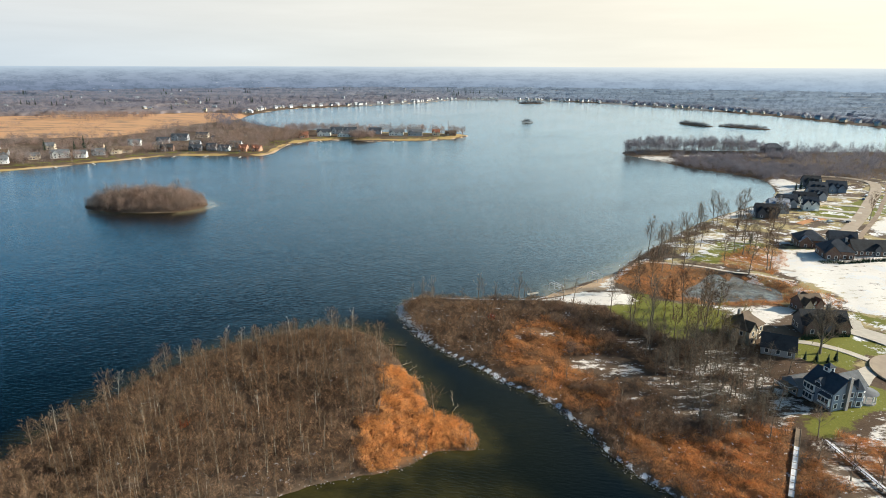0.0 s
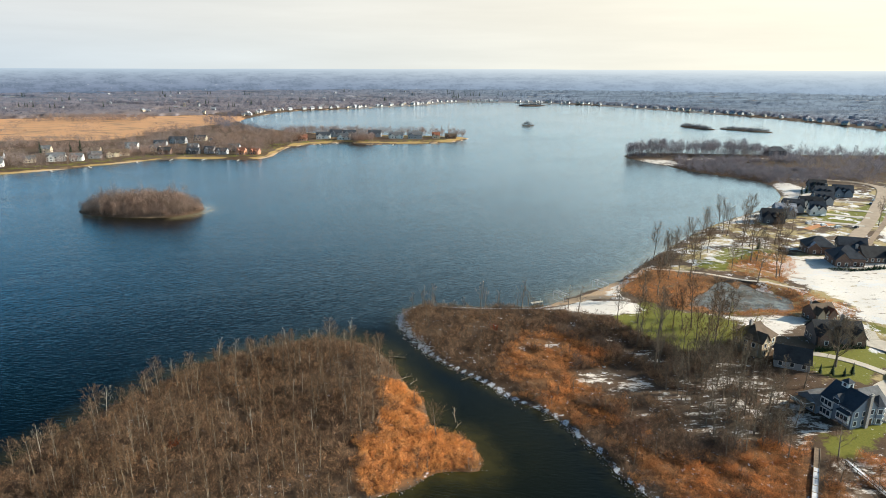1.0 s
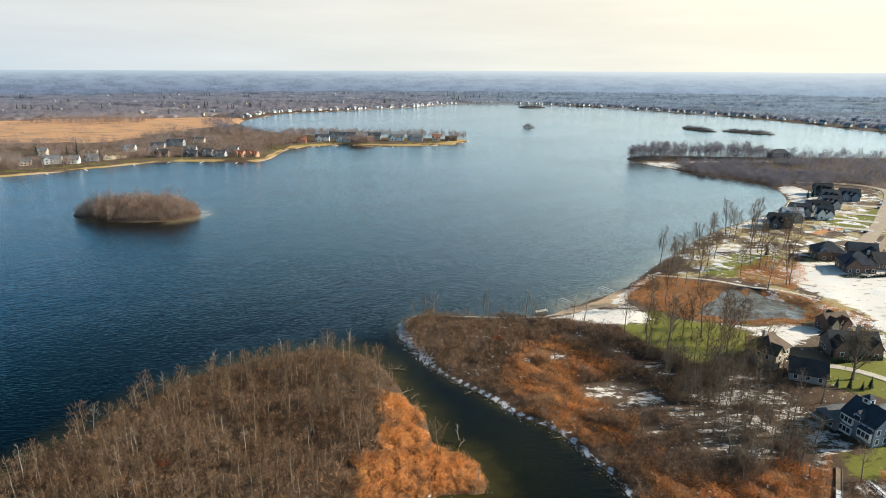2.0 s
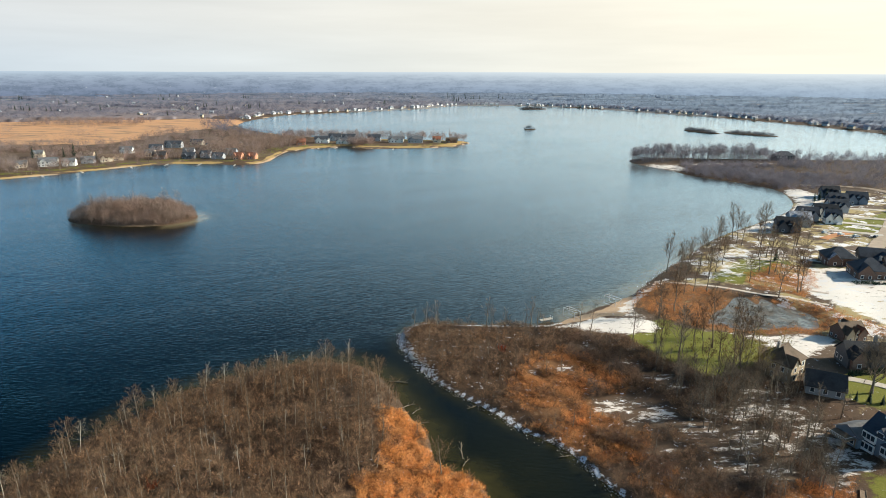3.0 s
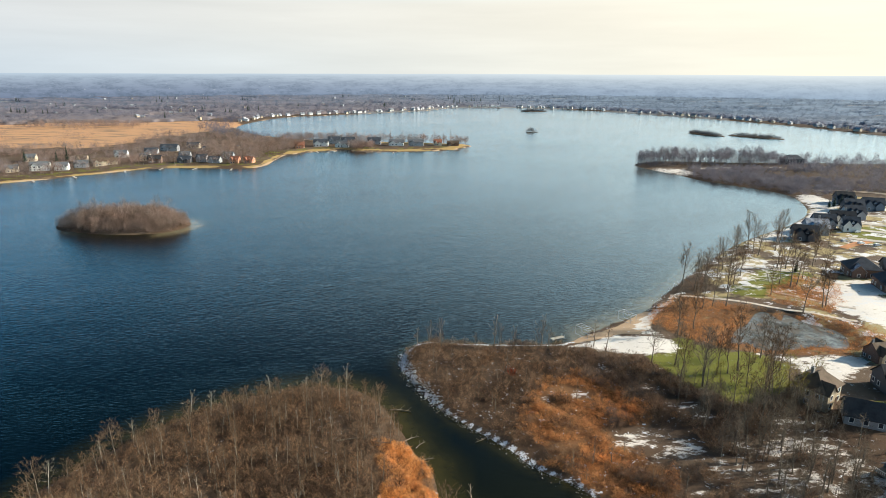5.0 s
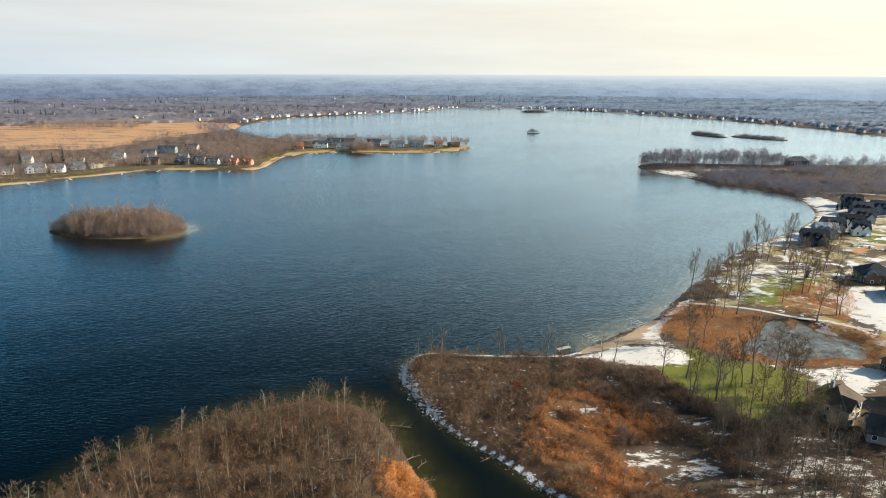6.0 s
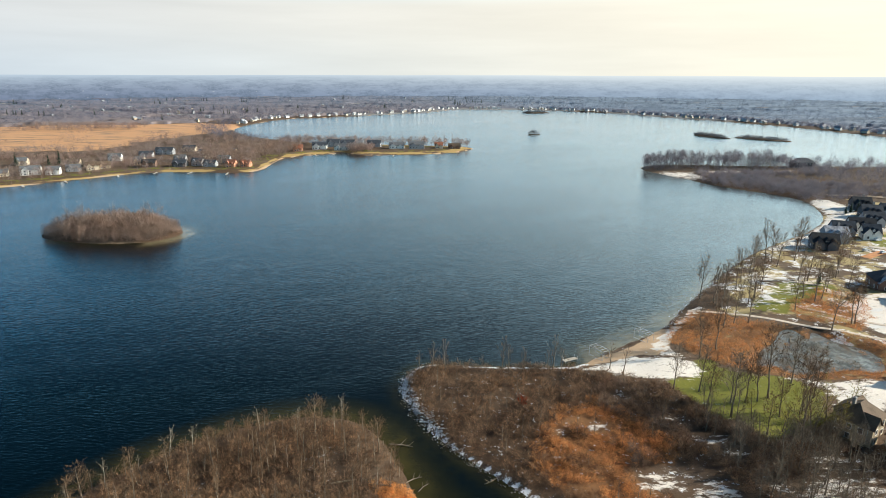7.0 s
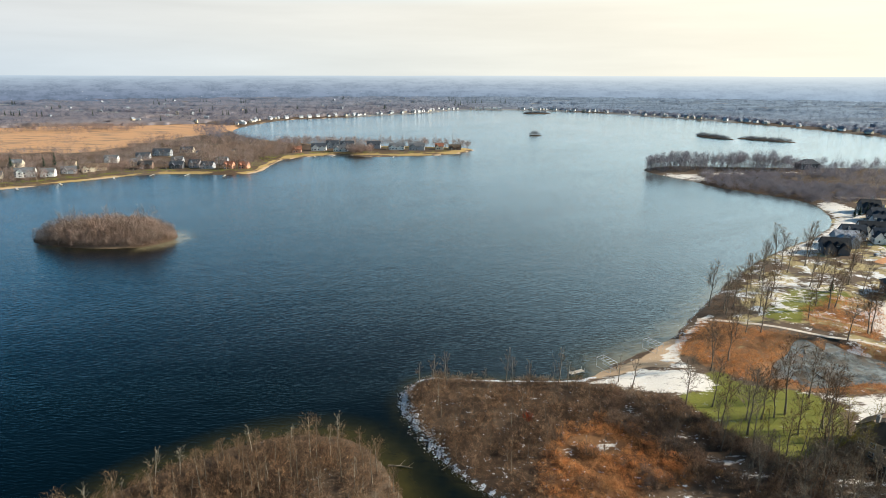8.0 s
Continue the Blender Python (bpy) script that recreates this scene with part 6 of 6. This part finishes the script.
for i, (x, y, x2, y2) in enumerate(((246, 352, 224, 366), (262, 371, 238, 386), (276, 388, 252, 402), (296, 413, 272, 424))):
    ribbon("driveway", [(x, y), ((x + x2) / 2, (y + y2) / 2), (x2, y2)], 5, 0.14, M_CONCRETE, "pale driveway between lawns", "driveway")

boardwalk = tagged(new("boardwalk"), "snow-dusted wooden boardwalk through the reeds", "boardwalk")
boardwalk.matrix_basis = pose(82.5, 122, gz(82, 122) + 0.35, 0, 0, math.degrees(math.atan2(24, 15)))
PLK = mesh_of("plank", box_vf(-0.14, -0.6, 0, 0.14, 0.6, 0.06), M_PLANK)
PLKS = mesh_of("plank", box_vf(-0.14, -0.6, 0, 0.14, 0.6, 0.08), M_SNOW)
for k in range(98):
    child("plank", PLK if k > 68 or k % 9 == 0 else PLKS, boardwalk, pose(-15 + 0.31 * k, 0, 0, 0, 0, random.uniform(-1, 1)))
for sgn in (-1, 1):
    child("kerb_rail", mesh_of("kerb_rail", box_vf(-15, sgn * 0.6 - 0.05, 0.06, 15.4, sgn * 0.6 + 0.05, 0.2), M_PLANK), boardwalk, pose(0, 0, 0))
    for k in range(8):
        child("post", mesh_of("post", box_vf(-0.08, -0.08, -0.9, 0.08, 0.08, 0.06), M_PLANK), boardwalk, pose(-14.5 + 4.2 * k, sgn * 0.5, -0.01))


# snowy footbridge with dark rails, curving away from the house lawn
bridge = tagged(new("footbridge"), "narrow snow-covered footbridge with dark wooden rails", "footbridge")
bridge.matrix_basis = pose(94, 130, gz(94, 130) + 0.3, 0, 0, -84)
M_DARK_WOOD = plain("dark_wet_wood", (0.05, 0.042, 0.036), (0.03, 0.026, 0.023), 1.0)
for k in range(70):
    bend = 0.0009 * (0.3 * k) ** 2
    child("plank", PLKS, bridge, pose(0.31 * k, bend, 0, 0, 0, 0.03 * k))
RAIL = mesh_of("rail", merge(box_vf(-0.05, -0.05, 0.45, 1.6, 0.05, 0.55), box_vf(-0.05, -0.05, -0.6, 0.05, 0.05, 0.6)), M_DARK_WOOD)
for sgn in (-1, 1):
    for k in range(14):
        child("rail", RAIL, bridge, pose(1.55 * k, 0.0009 * (1.5 * k) ** 2 + sgn * 0.66, 0, 0, 0, 0.15 * k))


# ---- beach things ----
def boat_hoist(x, y, turn, z):
    top = tagged(new("boat_hoist"), "pale metal boat hoist frame on the beach", "boat hoist", "boat hoists")
    top.matrix_basis = pose(x, y, z, 0, 0, turn)
    bar = lambda p, q: box_vf(min(p[0], q[0]) - 0.045, min(p[1], q[1]) - 0.045, min(p[2], q[2]), max(p[0], q[0]) + 0.045, max(p[1], q[1]) + 0.045, max(p[2], q[2]) + 0.09)
    for u in (-1.5, 1.5):
        for v in (-3, 3):
            child("post", mesh_of("post", bar((u, v, 0), (u, v, 3.0)), M_STEEL), top, pose(0, 0, 0))
        child("side_rail", mesh_of("side_rail", bar((u, -3, 3.0), (u, 3, 3.0)), M_STEEL), top, pose(0, 0, 0))
        child("base_rail", mesh_of("base_rail", bar((u, -3, 0.0), (u, 3, 0.0)), M_STEEL), top, pose(0, 0, 0))
    for v in (-3, -1.5, 0, 1.5, 3):
        child("cross_rail", mesh_of("cross_rail", bar((-1.5, v, 3.1), (1.5, v, 3.1)), M_STEEL), top, pose(0, 0, 0))


boat_hoist(47, 235.5, 32, 0.4)
boat_hoist(66, 249, 32, 0.4)
dock = tagged(new("dock"), "short pale dock section beside the beach", "dock")
dock.matrix_basis = pose(37, 233, 0.55, 0, 0, 25)
DOCK_PLANK = mesh_of("plank", box_vf(0, -0.8, 0, 0.30, 0.8, 0.10), M_CONCRETE)
for k in range(15):
    child("plank", DOCK_PLANK, dock, pose(-2.6 + 0.34 * k, 0, 0))
for u in (-2.3, 2.3):
    for v in (-0.7, 0.7):
        child("post", mesh_of("post", prism_vf(6, 0.06, 2.2, -1.2), M_STEEL), dock, pose(u, v, 0))


def log(x, y, turn, ln, r, z, up=0.0):
    V, F = [], []
    pts = [np.array([0, 0, 0.0]), np.array([ln * 0.5, 0.2, 0.1]), np.array([ln, -0.1, 0.1])]
    tube(V, F, pts[0], pts[1], r, r * 0.8, 7)
    tube(V, F, pts[1], pts[2], r * 0.8, r * 0.4, 7)
    for f, a in ((0.45, 0.9), (0.65, -0.8), (0.8, 0.7)):
        b_ = pts[1] + (pts[2] - pts[1]) * (f - 0.5) * 2 if f > 0.5 else pts[0] + pts[1] * f * 2
        tube(V, F, b_, b_ + np.array([ln * 0.22, a * ln * 0.2, 0.3 + 0.25 * ln * abs(a) * 0.6]), r * 0.4, r * 0.1, 5)
    o = new("fallen_log", tri_mesh("fallen_log", np.array(V), F, M_TWIG_PALE))
    o.matrix_basis = pose(x, y, z, 0, -up, turn)
    tagged(o, "pale fallen log lying at the water's edge", "log", "fallen logs")


for a in ((-13, 171, 30, 4.0, 0.12, 0.2), (-10, 168, 50, 3.4, 0.1, 0.2), (-8, 163, 10, 2.6, 0.1, 0.3), (3, 145, 60, 3.0, 0.1, 0.3), (-18, 186, -10, 6, 0.18, 0.2), (-16, 168, 170, 5, 0.2, 1.6), (-60, 130, 200, 8, 0.2, 2.0),
          (-30, 168, 10, 9, 0.2, 2.2), (-98, 118, 150, 9, 0.25, 0.8), (8, 173, 220, 4, 0.15, 0.1), (116, 246, 60, 6, 0.2, 0.6), (112, 228, 100, 7, 0.2, 0.6), (-2, 188, 230, 5, 0.15, 0.1), (30, 150, 200, 4, 0.14, 0.1), (3, 147, 100, 4, 0.18, 0.8, 50)):
    log(*a)


# small docks along the west shore
PIER_PLANK = mesh_of("plank", box_vf(0, -0.7, 0, 0.46, 0.7, 0.12), M_CONCRETE)
for x, y, tn in ((-352, 551, -50), (-330, 573, -50), (-300, 604, -60), (-272, 622, -85), (-240, 624, -90), (-150, 752, -70), (-128, 760, -100), (-60, 750, -90), (-395, 520, -50), (-205, 619, -80)):
    pier = tagged(new("dock"), "narrow pale lakeside dock on posts", "dock", "west docks")
    pier.matrix_basis = pose(x, y, 0.5, 0, 0, tn)
    for k in range(22):
        child("plank", PIER_PLANK, pier, pose(0.5 * k, 0, 0))
    for k in range(4):
        for v in (-0.6, 0.6):
            child("post", mesh_of("post", prism_vf(6, 0.07, 2.0, -1.6), M_STEEL), pier, pose(0.6 + 3.2 * k, v, 0))


# rocks along the banks
def rocks(name, line_, n, size, mat, seed, wide, label, lift=0.0):
    r = RS(seed)
    V, F = [], []
    sg = np.hypot(*np.diff(line_, axis=0).T)
    rn = np.concatenate([[0], np.cumsum(sg)])
    q = r.uniform(0, rn[-1], n)
    k = np.minimum(np.searchsorted(rn, q, "right") - 1, len(sg) - 1)
    spots = line_[k] + (line_[k + 1] - line_[k]) * ((q - rn[k]) / sg[k])[:, None] + r.normal(size=(n, 2)) * wide
    zs = np.maximum(height(spots[:, 0], spots[:, 1]), 0.0) + lift
    for p, z_ in zip(spots, zs):
        c = np.array([p[0], p[1], z_])
        s_ = r.uniform(*size)
        b_ = len(V)
        for u in ((1, 0, 0), (0, 1, 0), (-1, 0, 0), (0, -1, 0), (0.55, 0.55, 0.6), (-0.55, 0.55, 0.6), (-0.55, -0.55, 0.6), (0.55, -0.55, 0.6), (0, 0, -0.6)):
            V.append(c + np.array(u) * s_ * r.uniform(0.7, 1.25, 3))
        F += [(b_ + i, b_ + j, b_ + k_) for i, j, k_ in ((0, 1, 4), (1, 5, 4), (1, 2, 5), (2, 6, 5), (2, 3, 6), (3, 7, 6), (3, 0, 7), (0, 4, 7), (4, 5, 6), (4, 6, 7), (1, 0, 8), (2, 1, 8), (3, 2, 8), (0, 3, 8))]
    ob = new(name, tri_mesh(name, np.array(V), F, mat))
    tagged(ob, label, "rocks", kind="stuff")


bank = smooth([p for p in EAST_BANK if p[0] < 62 and p[1] > 94], 6, False)
rocks("bank_rocks", bank, 900, (0.08, 0.26), M_ROCK, 5, 0.9, "grey boulders along the channel bank")
rocks("snowy_bank_rocks", bank, 420, (0.05, 0.17), M_SNOWROCK, 6, 0.6, "snow-covered boulders along the channel bank", 0.15)
rocks("tip_rocks", smooth([(-5, 190), (-11, 203), (-15.5, 214), (-15, 222)], 6, False), 420, (0.12, 0.4), M_SNOWROCK, 7, 1.2, "snow-covered boulders on the point", 0.1)
rocks("island_rocks", smooth([(9, 129), (4, 128), (-4, 126), (-9, 121), (-15, 119), (-28, 115)], 6, False), 80, (0.1, 0.26), M_ROCK, 8, 0.6, "grey stones at the island's edge")
rocks("beach_rocks", smooth([(78, 259), (87, 273), (99, 289), (118, 312), (149, 348)], 6, False), 300, (0.08, 0.22), M_SNOWROCK, 9, 0.7, "snowy boulders along the bay shore")


# ---- evergreens and hedges ----
def evergreen(x, y, h, label="dark green conifer near the houses"):
    r = RS(int(abs(x * 7 + y * 3)))
    V, F = [], []
    for i in range(420):
        f = r.uniform(0.06, 1) ** 0.8
        a = r.uniform(0, 6.283)
        rad = h * 0.24 * (1 - f) + 0.1
        d = np.array([math.cos(a), math.sin(a), -0.25])
        s_ = np.array([-math.sin(a), math.cos(a), 0]) * 0.10 * h * (1.1 - f) * 0.5
        p = np.array([0, 0, h * f])
        b_ = len(V)
        V += [p + d * rad * 0.15 - s_, p + d * rad * 0.15 + s_, p + d * rad * r.uniform(0.8, 1.15)]
        F.append((b_, b_ + 1, b_ + 2))
    top = tagged(new("evergreen"), label, "conifer", "conifers")
    top.matrix_basis = pose(x, y, gz(x, y) - 0.1)
    child("crown", tri_mesh("crown", np.array(V), F, M_PINE), top, pose(0, 0, 0))
    TV, TF = [], []
    tube(TV, TF, (0, 0, 0), (0, 0, h * 0.95), 0.02 * h, 0.005 * h, 6)
    child("trunk", tri_mesh("trunk", np.array(TV), TF, M_BARK), top, pose(0, 0, 0))


for a in ((160, 304, 7), (113, 172, 3.4), (116, 171, 4.0), (119, 170, 3.2), (122, 171, 4.2), (-420, 646, 14), (-386, 660, 16), (-392, 652, 12), (-352, 640, 10), (-228, 668, 10), (274, 452, 9), (268, 450, 8), (262, 446, 8), (-520, 700, 13)):
    evergreen(*a)
cr = random.Random(23)
for k in range(46):
    u, r_ = cr.uniform(-0.7, 0.1), cr.uniform(1250, 2250)
    x, y = r_ * math.sin(u), r_ * math.cos(u)
    if sdf(LAKE, [x], [y])[0] < -60 and sdf(MARSH, [x], [y])[0] < -30:
        for m in range(cr.randint(1, 4)):
            evergreen(x + cr.uniform(-14, 14), y + cr.uniform(-10, 10), cr.uniform(13, 18), "dark conifer standing in the far woods")
s = np.array([(184 + 1.6 * k, 268.5 + 0.25 * k) for k in range(26)])
tufts("hedge_row", s, 40, (1.6, 2.6), 0.05, M_PINE, 91, 0.25, 0.4, "row of small dark green hedge shrubs", "hedge")
s = np.array([(121 + 0.8 * k, 186.5 + 0.15 * k) for k in range(22)])
tufts("dark_hedge", s, 40, (1.4, 2.2), 0.06, M_PINE, 92, 0.2, 0.4, "dark clipped hedge before the black house", "hedge")
s = np.array([(177 + 1.2 * (k % 8), 272 - 1.2 * (k // 8)) for k in range(24)])
tufts("foundation_shrubs", s, 30, (0.8, 1.4), 0.05, M_PINE, 93, 0.3, 0.5, "low dark shrubs along the brick houses", "shrubs")


# ---- cars ----
def car(x, y, turn, paint, label):
    top = tagged(new("car"), label, "car", "parked cars")
    top.matrix_basis = pose(x, y, gz(x, y) + 0.16, 0, 0, turn) @ Matrix.Scale(1 / SCALE, 4)
    prof = [(-2.3, 0.35), (2.3, 0.35), (2.3, 0.8), (1.2, 0.95), (0.6, 1.5), (-1.5, 1.5), (-2.2, 1.0)]
    V = [(u, s_ * (0.9 if z_ < 1.2 else 0.72), z_) for s_ in (-1, 1) for u, z_ in prof]
    n = len(prof)
    F = [tuple(range(n))[::-1], tuple(range(n, 2 * n))] + [(k, (k + 1) % n, n + (k + 1) % n, n + k) for k in range(n)]
    child("body", mesh_of("body", (V, F), paint), top, pose(0, 0, 0))
    child("windscreen", mesh_of("windscreen", ([(1.16, -0.7, 0.99), (1.16, 0.7, 0.99), (0.64, 0.62, 1.48), (0.64, -0.62, 1.48)], [(0, 1, 2, 3)]), M_GLASS), top, pose(0.03, 0, 0.02))
    for s_ in (-1, 1):
        child("side_window", mesh_of("side_window", box_vf(-1.3, -0.02, 1.02, 0.6, 0.02, 1.4), M_GLASS), top, pose(0, s_ * 0.84, 0, 0 + 14 * s_, 0, 0))
        for u in (-1.45, 1.45):
            wheel = child("wheel", mesh_of("wheel", prism_vf(12, 0.34, 0.22), M_TYRE), top, pose(u, s_ * 0.88, 0.34, 90 * s_, 0, 0))


PAINTS = [plain("car_paint_" + n_, c, c, rough=0.3, spec=0.5) for n_, c in (("white", (0.7, 0.7, 0.7)), ("silver", (0.4, 0.42, 0.45)), ("black", (0.02, 0.02, 0.025)), ("blue", (0.05, 0.09, 0.16)))]
for x, y, tn, k, word in ((216, 357, 20, 1, "silver"), (222, 352, 15, 0, "white"), (228, 348, 10, 1, "silver"), (238, 347, 40, 2, "black"), (290, 412, 52, 3, "dark blue"), (237, 378, 10, 0, "white"), (136, 158, 70, 2, "black"), (300, 424, 52, 0, "white")):
    car(x, y, tn, PAINTS[k], word + " car parked along the street")


# ---- the plan brought to full size ----
for ob in scene.objects:
    if ob.parent is None and ob.type != "CAMERA" and ob.type != "LIGHT":
        ob.matrix_basis = Matrix.Scale(SCALE, 4) @ ob.matrix_basis
